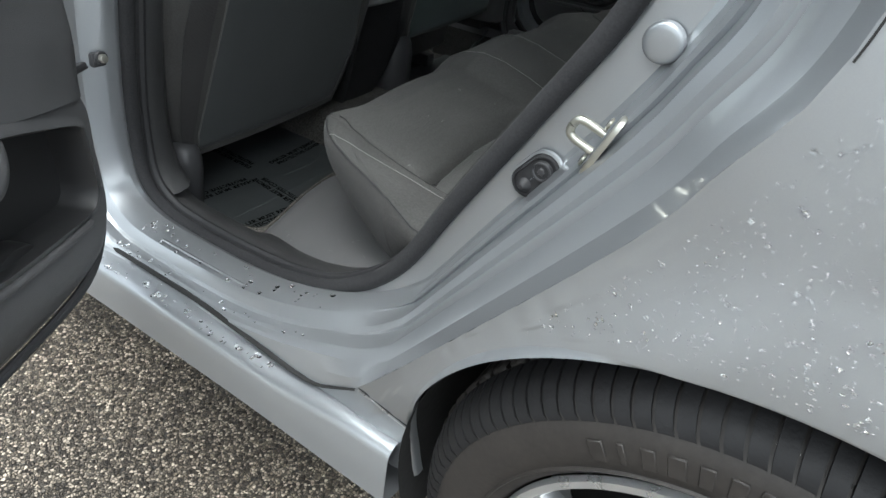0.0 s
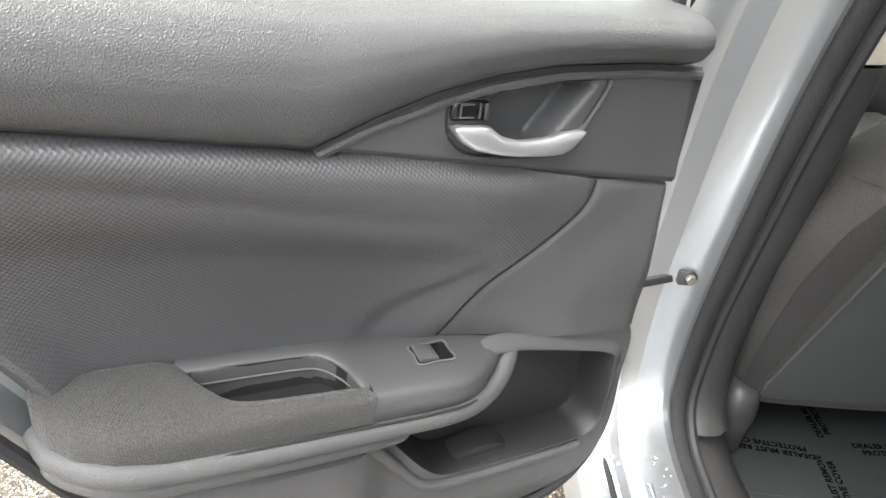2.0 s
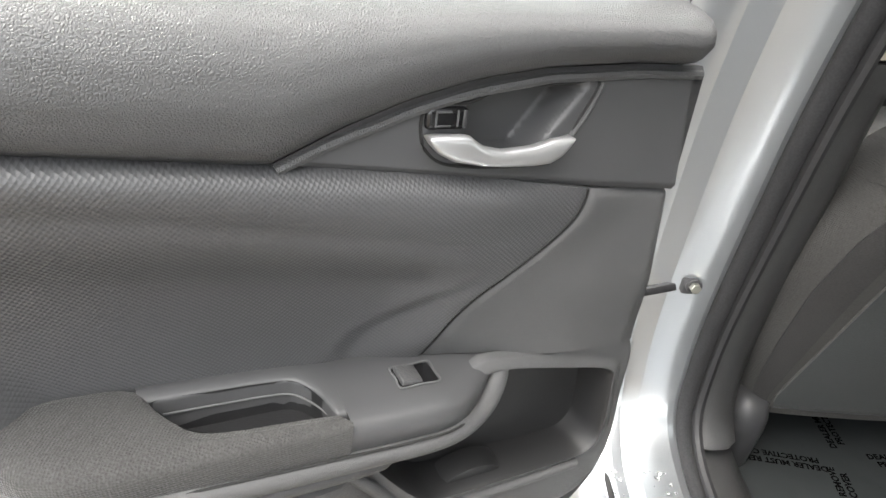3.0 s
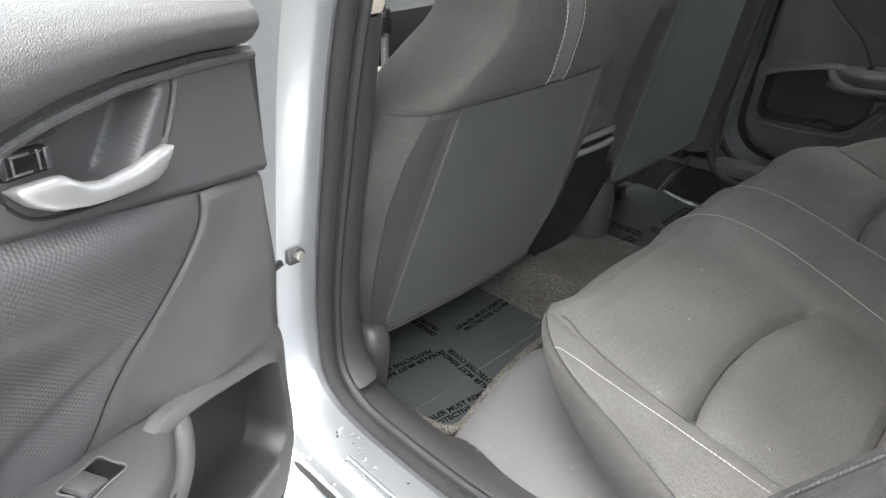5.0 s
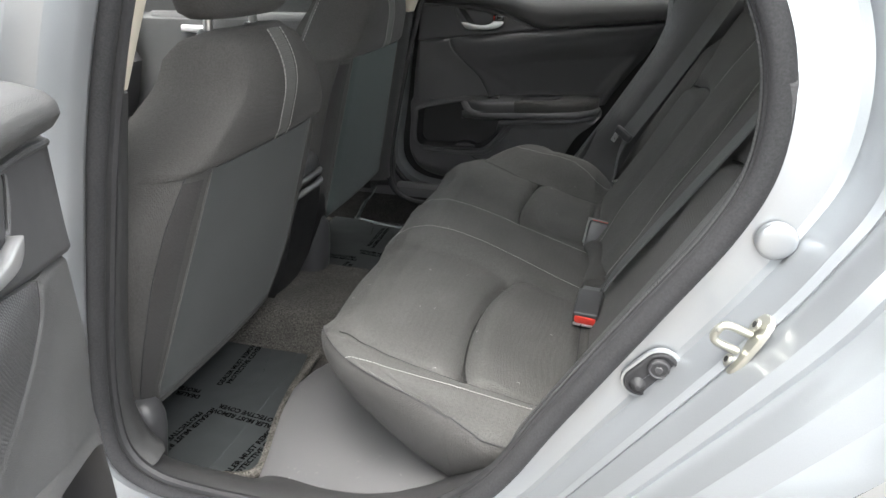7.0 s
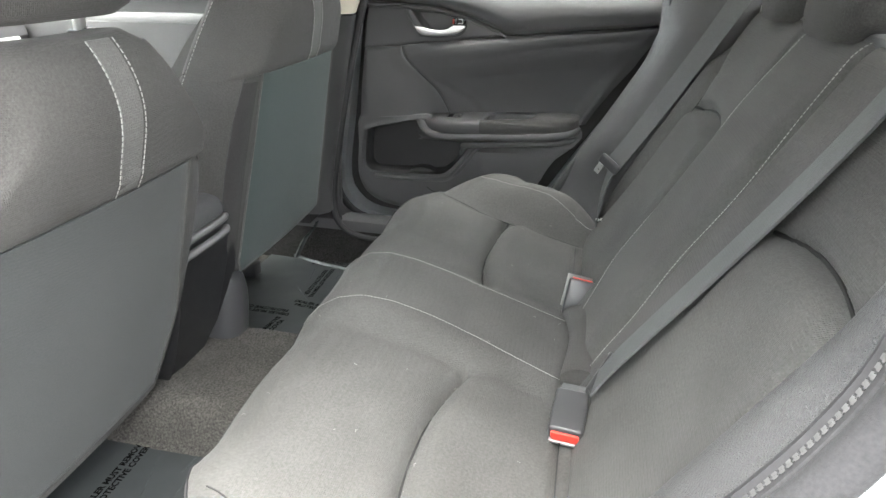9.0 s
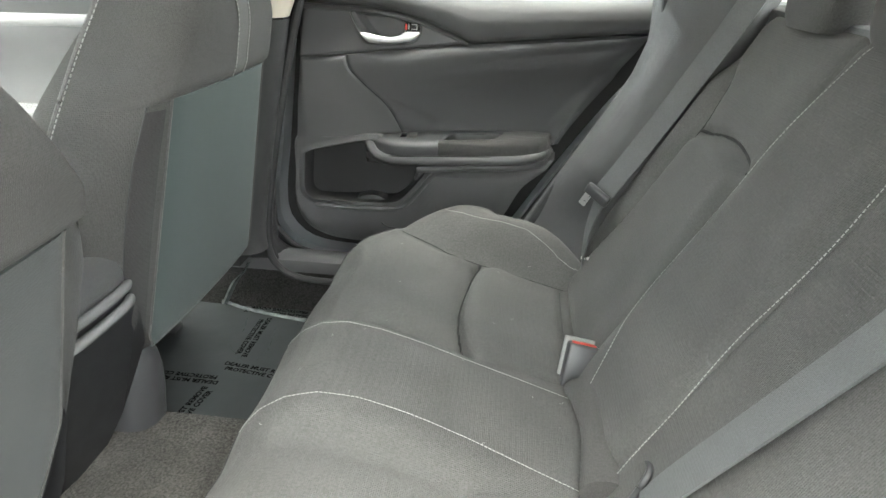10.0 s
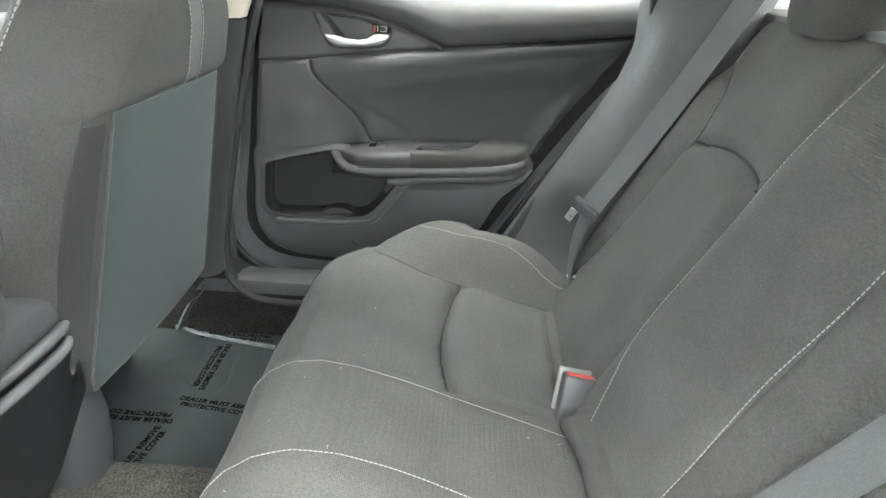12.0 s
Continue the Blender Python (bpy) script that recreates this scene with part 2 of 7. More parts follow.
def part(name, bm, mat, parent=None, label="", smooth=True, angle=40):
    """Links a bmesh as one mesh object under a thing or a part. Vertices come in car coordinates."""
    for v in bm.verts:
        v.co = XF @ v.co
    if XF.determinant() < 0:
        bmesh.ops.reverse_faces(bm, faces=bm.faces[:])
    bmesh.ops.remove_doubles(bm, verts=bm.verts[:], dist=1e-6)
    if parent:
        off = root_of(parent).location
        for v in bm.verts:
            v.co -= off
    me = bpy.data.meshes.new(name)
    bm.to_mesh(me)
    bm.free()
    me.materials.append(mat)
    if smooth:
        me.polygons.foreach_set("use_smooth", [True] * len(me.polygons))
        me.set_sharp_from_angle(angle=radians(angle))
    ob = new(name, me)
    if parent:
        ob.parent = parent
    if label:
        ob["label"] = label
    return ob


def curve_points(pts, n, closed=False):
    """Catmull-Rom curve through the points, n samples, even in length."""
    P = [Vector(p) for p in pts]
    m = len(P)
    dense = []
    for i in range(m if closed else m - 1):
        p0 = P[i - 1] if (i > 0 or closed) else P[0] * 2 - P[1]
        p1, p2 = P[i], P[(i + 1) % m]
        p3 = P[(i + 2) % m] if (i + 2 < m or closed) else p2 * 2 - p1
        for k in range(16):
            t = k / 16
            dense.append(0.5 * ((2 * p1) + (p2 - p0) * t + (2 * p0 - 5 * p1 + 4 * p2 - p3) * t * t + (3 * p1 - p0 - 3 * p2 + p3) * t ** 3))
    dense.append(P[0].copy() if closed else P[-1].copy())
    acc = [0.0]
    for a, b in zip(dense, dense[1:]):
        acc.append(acc[-1] + (b - a).length)
    out, j = [], 0
    for i in range(n):
        d = acc[-1] * i / (n if closed else n - 1)
        while j < len(acc) - 2 and acc[j + 1] < d:
            j += 1
        w = (d - acc[j]) / max(1e-9, acc[j + 1] - acc[j])
        out.append(dense[j].lerp(dense[j + 1], min(1, max(0, w))))
    return out


def interp(x, table):
    """Piecewise linear value at x from (x, value) pairs in rising x."""
    if x <= table[0][0]:
        return table[0][1]
    for (a, va), (b, vb) in zip(table, table[1:]):
        if x <= b:
            return va + (vb - va) * (x - a) / (b - a)
    return table[-1][1]


def soft(a, b, x):
    t = min(1.0, max(0.0, (x - a) / (b - a)))
    return t * t * (3 - 2 * t)


def loft(rows, closed=False, ring=False, caps=False, bm=None):
    """Quads between rows of points. closed: each row is a loop; ring: the last row joins the first; caps: end faces."""
    bm = bm or bmesh.new()
    V = [[bm.verts.new(p) for p in r] for r in rows]
    n = len(V[0])
    for i in range(len(V) if ring else len(V) - 1):
        a, b = V[i], V[(i + 1) % len(V)]
        for j in range(n if closed else n - 1):
            bm.faces.new((a[j], a[(j + 1) % n], b[(j + 1) % n], b[j]))
    if caps:
        bm.faces.new(list(reversed(V[0])))
        bm.faces.new(V[-1])
    bmesh.ops.recalc_face_normals(bm, faces=bm.faces[:])
    return bm


def slab(rows, back):
    """A curved sheet with thickness: the rows, and the same rows moved by back, joined round the rim."""
    back = Vector(back)
    bm = bmesh.new()
    A = [[bm.verts.new(p) for p in r] for r in rows]
    B = [[bm.verts.new(Vector(p) + back) for p in r] for r in rows]
    m, n = len(A), len(A[0])
    for i in range(m - 1):
        for j in range(n - 1):
            bm.faces.new((A[i][j], A[i][j + 1], A[i + 1][j + 1], A[i + 1][j]))
            bm.faces.new((B[i][j], B[i + 1][j], B[i + 1][j + 1], B[i][j + 1]))
    for j in range(n - 1):
        bm.faces.new((A[0][j], B[0][j], B[0][j + 1], A[0][j + 1]))
        bm.faces.new((A[-1][j], A[-1][j + 1], B[-1][j + 1], B[-1][j]))
    for i in range(m - 1):
        bm.faces.new((A[i][0], A[i + 1][0], B[i + 1][0], B[i][0]))
        bm.faces.new((A[i][-1], B[i][-1], B[i + 1][-1], A[i + 1][-1]))
    bmesh.ops.recalc_face_normals(bm, faces=bm.faces[:])
    return bm


def box(x0, x1, y0, y1, z0, z1, r=0.005, seg=2, m=None, bm=None):
    """Box with rounded edges."""
    b = bmesh.new()
    bmesh.ops.create_cube(b, size=1.0)
    for v in b.verts:
        v.co = Vector(((x0 + x1) / 2 + v.co.x * (x1 - x0), (y0 + y1) / 2 + v.co.y * (y1 - y0), (z0 + z1) / 2 + v.co.z * (z1 - z0)))
    if r:
        bmesh.ops.bevel(b, geom=b.edges[:], offset=r, segments=seg, profile=0.5, affect='EDGES')
    if m:
        bmesh.ops.transform(b, matrix=m, verts=b.verts[:])
    if bm:
        me = bpy.data.meshes.new("tmp")
        b.to_mesh(me)
        bm.from_mesh(me)
        bpy.data.meshes.remove(me)
        b.free()
        return bm
    return b


def cyl(p, q, r, r2=None, seg=20, bevel=0.0, bm=None):
    """Cylinder or cone from p to q."""
    p, q = Vector(p), Vector(q)
    d = q - p
    R = d.to_track_quat('Z', 'Y').to_matrix()
    r2 = r if r2 is None else r2
    prof = [(0, max(1e-4, r - bevel)), (bevel, r), (d.length - bevel, r2), (d.length, max(1e-4, r2 - bevel))] if bevel else [(0, r), (d.length, r2)]
    rows = [[p + R @ Vector((rr * math.cos(a), rr * math.sin(a), h)) for a in [2 * math.pi * k / seg for k in range(seg)]] for h, rr in prof]
    return loft(rows, closed=True, caps=True, bm=bm)


def tube(pts, r, n=60, seg=10, closed=False, up=None, flat=1.0, bm=None):
    """A bar swept along a curve; flat squeezes it along up."""
    C = curve_points(pts, n, closed)
    rows = []
    for i, c in enumerate(C):
        d = (C[(i + 1) % n] - C[i - 1]) if (closed or 0 < i < n - 1) else (C[1] - C[0] if i == 0 else C[-1] - C[-2])
        d.normalize()
        u = Vector(up) if up else (Vector((0, 0, 1)) if abs(d.z) < 0.9 else Vector((1, 0, 0)))
        s = d.cross(u).normalized()
        u = s.cross(d)
        rows.append([c + s * (r * math.cos(a)) + u * (r * flat * math.sin(a)) for a in [2 * math.pi * k / seg for k in range(seg)]])
    return loft(rows, closed=True, ring=closed, caps=not closed, bm=bm)


def ribbon(pts, width, across, thick=0.0015, n=40):
    """A strap along a curve, with its width along across (one vector, or one per end)."""
    C = curve_points(pts, n)
    A = [Vector(a).normalized() for a in (across if isinstance(across[0], (tuple, list)) else (across, across))]
    rows = []
    for i, c in enumerate(C):
        w = A[0].lerp(A[1], i / (n - 1)).normalized()
        d = (C[min(n - 1, i + 1)] - C[max(0, i - 1)]).normalized()
        k = d.cross(w).normalized() * thick
        h = w * width / 2
        rows.append([c - h - k, c + h - k, c + h + k, c - h + k])
    return loft(rows, closed=True, caps=True)


def stitches(curve, step=0.0065, length=0.0042, r=0.0008, normal=(0, 0, 1), bm=None):
    """A row of thread stitches along a list of points."""
    bm = bm or bmesh.new()
    acc = 0.0
    nextd = 0.0
    for a, b in zip(curve, curve[1:]):
        seg = (b - a).length
        while nextd < acc + seg:
            p = a.lerp(b, (nextd - acc) / seg)
            d = (b - a).normalized()
            s = d.cross(Vector(normal)).normalized() * r
            u = s.cross(d).normalized() * r
            p0, p1 = p - d * length / 2, p + d * length / 2
            vs = [bm.verts.new(q) for q in (p0 - s, p0 + u, p0 + s, p1 - s, p1 + u, p1 + s)]
            bm.faces.new((vs[0], vs[1], vs[4], vs[3]))
            bm.faces.new((vs[1], vs[2], vs[5], vs[4]))
            bm.faces.new((vs[0], vs[2], vs[1]))
            bm.faces.new((vs[3], vs[4], vs[5]))
            nextd += step
        acc += seg
    return bm


# ---------------------------------------------------------------- ground
bm = bmesh.new()
bmesh.ops.create_grid(bm, x_segments=4, y_segments=4, size=400)
ground = part("ground", bm, GROUND)
tagged(ground, "wet exposed-aggregate paving of brown stones", "ground", kind="structure")

# ---------------------------------------------------------------- car body, left side
WHEEL = Vector((0.68, -0.80, 0.32))
INNER = [(-0.16, -0.56, 1.27), (-0.215, -0.62, 1.15), (-0.265, -0.645, 1.03), (-0.318, -0.655, 0.87), (-0.36, -0.66, 0.70), (-0.395, -0.665, 0.53),
         (-0.41, -0.665, 0.42), (-0.402, -0.668, 0.345), (-0.36, -0.668, 0.302), (-0.28, -0.668, 0.288), (-0.1, -0.668, 0.290), (0.03, -0.668, 0.315),
         (0.12, -0.666, 0.365), (0.19, -0.662, 0.435), (0.26, -0.658, 0.557), (0.36, -0.652, 0.73), (0.41, -0.648, 0.82), (0.433, -0.642, 0.89),
         (0.43, -0.63, 0.97), (0.405, -0.61, 1.04), (0.35, -0.585, 1.12), (0.24, -0.56, 1.24)]
OUTER = [(-0.30, -0.66, 1.32), (-0.33, -0.74, 1.17), (-0.36, -0.80, 1.03), (-0.40, -0.82, 0.87), (-0.43, -0.825, 0.70), (-0.455, -0.825, 0.53),
         (-0.465, -0.82, 0.42), (-0.46, -0.81, 0.33), (-0.40, -0.803, 0.293), (-0.28, -0.80, 0.288), (-0.06, -0.80, 0.288), (0.11, -0.803, 0.296),
         (0.205, -0.81, 0.335), (0.262, -0.826, 0.395), (0.377, -0.845, 0.549), (0.515, -0.856, 0.737), (0.555, -0.862, 0.81), (0.588, -0.862, 0.872),
         (0.60, -0.855, 0.95), (0.585, -0.825, 1.04), (0.53, -0.77, 1.14), (0.38, -0.66, 1.30)]
PROF_B = [(0, 0, 0), (.05, 0, .003), (.1, 0, .006), (.17, .02, .007), (.24, .05, .006), (.3, .09, .005), (.36, .13, .005), (.43, .18, .004), (.48, .22, 0), (.53, .28, -.002), (.58, .36, -.002), (.63, .42, 0), (.7, .48, 0), (.76, .55, 0), (.82, .65, 0), (.88, .76, 0), (.94, .88, 0), (1, 1, 0)]
PROF_S = [(0, 0, 0), (.06, 0, .012), (.12, 0, .020), (.18, 0, .026), (.24, 0, .027), (.36, 0, .029), (.48, 0, .028), (.58, 0, .027), (.62, 0, .020), (.66, 0, .008), (.70, 0, .005), (.76, 0, .007), (.82, 0, .008), (.86, 0, .0065), (.90, 0, .002), (.94, 0, 0), (.97, .5, -.003), (1, 1, -.008)]
PROF_C = [(0, 0, 0), (-.05, .03, 0), (-.05, .36, 0), (-.03, .41, 0), (.09, .445, 0), (.20, .475, 0), (.24, .515, 0), (.22, .545, 0), (.30, .575, 0), (.42, .60, 0), (.47, .68, 0), (.46, .74, 0), (.52, .765, 0), (.68, .79, 0), (.75, .86, 0), (.80, .93, 0), (.93, .985, 0), (1, 1, 0)]
NS = 150


def paired(a, b, n):
    """Samples of two curves with as many points, at like places."""
    m = len(a)
    out = []
    P, Q = [Vector(p) for p in a], [Vector(q) for q in b]
    for i in range(n):
        s = (m - 1) * i / (n - 1)
        k = min(m - 2, int(s))
        t = s - k
        pair = []
        for R in (P, Q):
            p0 = R[k - 1] if k else R[0] * 2 - R[1]
            p3 = R[k + 2] if k + 2 < m else R[-1] * 2 - R[-2]
            p1, p2 = R[k], R[k + 1]
            pair.append(0.5 * ((2 * p1) + (p2 - p0) * t + (2 * p0 - 5 * p1 + 4 * p2 - p3) * t * t + (3 * p1 - p0 - 3 * p2 + p3) * t ** 3))
        out.append((s, *pair))
    return out


PAIRS = paired(INNER, OUTER, NS)


def side_frame_rows():
    rows = []
    for s, a, b in PAIRS:
        ws = max(0, 1 - abs(s - 9.5) / 3.2) if s < 9.5 else max(0, 1 - abs(s - 9.5) / 3.6)
        ws = min(1, ws * 1.6)
        side = PROF_B if s < 9.5 else PROF_C
        mid = Vector((0.0, 0, 0.75)) - Vector((a.x, 0, a.z))
        mid.normalize()
        row = []
        for (fa, fb, fc), (ga, gb, gc) in zip(side, PROF_S):
            A, B, C = fa + (ga - fa) * ws, fb + (gb - fb) * ws, fc + (gc - fc) * ws
            row.append(Vector((a.x + (b.x - a.x) * B, a.y + (b.y - a.y) * A, a.z + (b.z - a.z) * B)) + mid * C)
        rows.append(row)
    return rows


def fender_y(x, z):
    """Depth of the outer skin behind the door."""
    y = interp(z, [(0.15, -0.80), (0.30, -0.812), (0.45, -0.84), (0.60, -0.858), (0.75, -0.872), (0.86, -0.872), (0.95, -0.855), (1.05, -0.82), (1.2, -0.74), (1.4, -0.62)])
    r = math.hypot(x - WHEEL.x, z - WHEEL.z)
    y -= 0.017 * (1 - soft(0.355, 0.46, r)) * soft(0.30, 0.5, z)
    return y


CUT = [Vector(p) for s, _, p in PAIRS if 10.8 < s <= 18.0]


def skin_y(x, z):
    """Depth of the outer skin, drawn to the door's cut near its edge."""
    y = fender_y(x, z)
    near = min(CUT, key=lambda q: (q.x - x) ** 2 + (q.z - z) ** 2)
    return y + (near.y - y) * (1 - soft(0.0, 0.10, math.hypot(near.x - x, near.z - z)))


def build_side(sx):
    """Side of the body with the opening, the skin over the wheel, and the rocker. sx: -1 mirrors it to the right."""
    global XF
    XF = Matrix.Identity(4) if sx > 0 else Matrix.Diagonal((1, -1, 1, 1))
    body = thing("car_side", (0.2, -0.75, 0.3), "silver car side with open door frame and wheel arch" if sx > 0 else "silver car side behind the closed rear door", "car body", "car sides")
    part("door_frame", loft(side_frame_rows()), PAINT, body, angle=15)
    # skin over the wheel: rays from the arch to the door's cut and to the outline
    outline = [Vector(p) for s, _, p in PAIRS if 10.8 < s <= 18.0]
    rows = []
    n = 130
    edge = [(p.x, p.z) for p in outline]
    poly = edge + [(1.85, 0.985), (1.85, 0.30), (1.05, 0.22)]
    def ray_out(th):
        dx, dz = math.cos(th), math.sin(th)
        best = 9.0
        for (ax, az), (bx, bz) in zip(poly, poly[1:]):
            ex, ez = bx - ax, bz - az
            det = dx * -ez + ex * dz
            if abs(det) < 1e-9:
                continue
            rx, rz = ax - WHEEL.x, az - WHEEL.z
            s = (rx * -ez + ex * rz) / det
            u = (dx * rz - dz * rx) / det
            if s > 0.3 and -1e-6 <= u <= 1 + 1e-6:
                best = min(best, s)
        return best
    th0 = math.atan2(0.245 - WHEEL.z, 0.315 - WHEEL.x) + 2 * math.pi
    th1 = math.atan2(0.22 - WHEEL.z, 1.05 - WHEEL.x)
    # in front of the arch the skin runs down to the rocker
    rows = []
    for i in range(n):
        th = th0 + (th1 - th0) * i / (n - 1)
        r0 = 0.355
        r1 = ray_out(th)
        if r1 > 8:
            r1 = 0.40
        row = []
        p0 = Vector((WHEEL.x + math.cos(th) * r0, 0, WHEEL.z + math.sin(th) * r0))
        y0 = fender_y(p0.x, p0.z)
        row.append(Vector((p0.x, y0 + 0.016, p0.z)))
        row.append(Vector((p0.x, y0 + 0.006, p0.z)))
        for k in range(31):
            f = k / 30
            r = r0 + 0.004 + (r1 - r0 - 0.004) * f ** 1.4
            x, z = WHEEL.x + math.cos(th) * r, WHEEL.z + math.sin(th) * r
            row.append(Vector((x, skin_y(x, z), z)))
        rows.append(row)
    # the last ring lies on the cut of the door
    part("quarter_panel", loft(rows), PAINT, body, angle=60)
    # pillar behind the window
    rows = []
    for s, _, p in PAIRS:
        if s >= 17.6:
            gap = p.y - fender_y(p.x, p.z)
            rows.append([Vector((p.x + dx, fender_y(p.x + dx, p.z + dz) + gap * math.exp(-dx / 0.05), p.z + dz)) for dx, dz in ((0, 0), (0.012, 0.0), (0.04, 0.002), (0.10, 0.006), (0.25, 0.01), (0.60, 0.012))])
    part("rear_pillar_skin", loft(rows), PAINT, body)
    # rocker
    prof = [(-0.772, 0.268), (-0.779, 0.284), (-0.786, 0.2885), (-0.800, 0.2880), (-0.815, 0.2860), (-0.8225, 0.2835), (-0.8275, 0.2790), (-0.8310, 0.2700), (-0.8350, 0.2400), (-0.8375, 0.2080), (-0.8330, 0.1990), (-0.80, 0.193), (-0.72, 0.188)]
    rows = []
    for i in range(60):
        x = -1.6 + i * (1.905 / 59)
        up = 0.018 * soft(0.08, 0.24, x)
        rows.append([Vector((x, y - 0.004 * soft(0.0, 0.3, x), z + up * (1 if z > 0.24 else 0))) for y, z in prof])
    bm = loft(rows)
    part("rocker_panel", bm, PAINT, body, "silver painted rocker panel beaded with rain", angle=28)
    rows = [[Vector((-1.6 + 1.75 * i / 20, y, z)) for y, z in ((-0.789, 0.2888), (-0.783, 0.2912), (-0.776, 0.2880))] for i in range(21)]
    part("rocker_seal", loft(rows), RUBBER, body, "black rubber strip along the sill")
    # liner of the arch
    rows = []
    for i in range(40):
        th = math.radians(-20 + 220 * i / 39)
        rows.append([Vector((WHEEL.x + math.cos(th) * r, y, WHEEL.z + math.sin(th) * r)) for r, y in ((0.352, -0.845), (0.36, -0.80), (0.36, -0.55), (0.05, -0.55))])
    part("wheel_arch_liner", loft(rows), LINER, body, "black plastic arch liner")
    XF = Matrix.Identity(4)
    return body


left_side = build_side(1)
right_side = build_side(-1)


# rubber seal and pillar trims
def build_seals(sx):
    global XF
    XF = Matrix.Identity(4) if sx > 0 else Matrix.Diagonal((1, -1, 1, 1))
    th = thing("door_seal", (0, -0.66, 0.29), "black rubber weatherstrip round the rear door opening", "door seal", "door seals")
    loop = [Vector(p) + Vector((0, -0.004, 0)) for p in INNER]
    inner = [p + (Vector((0.0, 0, 0.75)) - Vector((p.x, 0, p.z))).normalized() * 0.008 + Vector((0, 0.006, 0)) for p in loop]
    part("bulb", tube(inner, 0.0125, n=170, seg=12, up=(0, 1, 0)), SEALCLOTH, th)
    lip = [p + (Vector((0.0, 0, 0.75)) - Vector((p.x, 0, p.z))).normalized() * 0.016 + Vector((0, 0.024, 0)) for p in loop]
    part("lip", tube(lip, 0.008, n=170, seg=8, up=(0, 1, 0)), RUBBER, th)
    if sx < 0:
        rows = [[a + (Vector((0.0, 0, 0.75)) - Vector((a.x, 0, a.z))).normalized() * k + Vector((0, y, 0)) for k, y in ((0.014, 0.004), (0.022, 0.010), (0.023, 0.018), (0.016, 0.028), (-0.03, 0.034))] for s, a, b in PAIRS if s > 12.6]
        part("inner_cover", loft(rows), RUBBER, th, "black cover inside the seal")
        rows = [[p + (Vector((0.0, 0, 0.75)) - Vector((p.x, 0, p.z))).normalized() * 0.003 for p in r] for r in side_frame_rows()]
        part("jamb_cover", loft(rows), RUBBER, th, "black rubber cover of the closed door gap")
    else:
        rows = []
        for s, a, b in PAIRS:
            if s < 12.3:
                continue
            w = soft(12.3, 13.2, s)
            c = (Vector((0.0, 0, 0.75)) - Vector((a.x, 0, a.z))).normalized()
            rows.append([a + c * 0.014 + Vector((0, 0.004, 0)), a + c * 0.022 + Vector((0, 0.010, 0)), a + c * 0.023 * w + Vector((0, 0.018, 0)), a + c * 0.018 * w + Vector((0, 0.028, 0)), a - c * 0.03 * w + Vector((0, 0.034, 0))])
        part("inner_cover", loft(rows), SEALCLOTH, th, "dark cloth cover inside the seal")
        for d in (0.35, 0.62):
            line = [r[1].lerp(r[2], d) + (Vector((0, 0, 0.75)) - Vector((r[1].x, 0, r[1].z))).normalized() * 0.0012 for r in rows[8:-10]]
            part("edge_knit", stitches(line, 0.0052, 0.0036, 0.0010, (-0.7, 0, 0.5)), SEALRIB, th, "paler knitted ribs along the seal")
    XF = Matrix.Identity(4)


build_seals(1)
build_seals(-1)


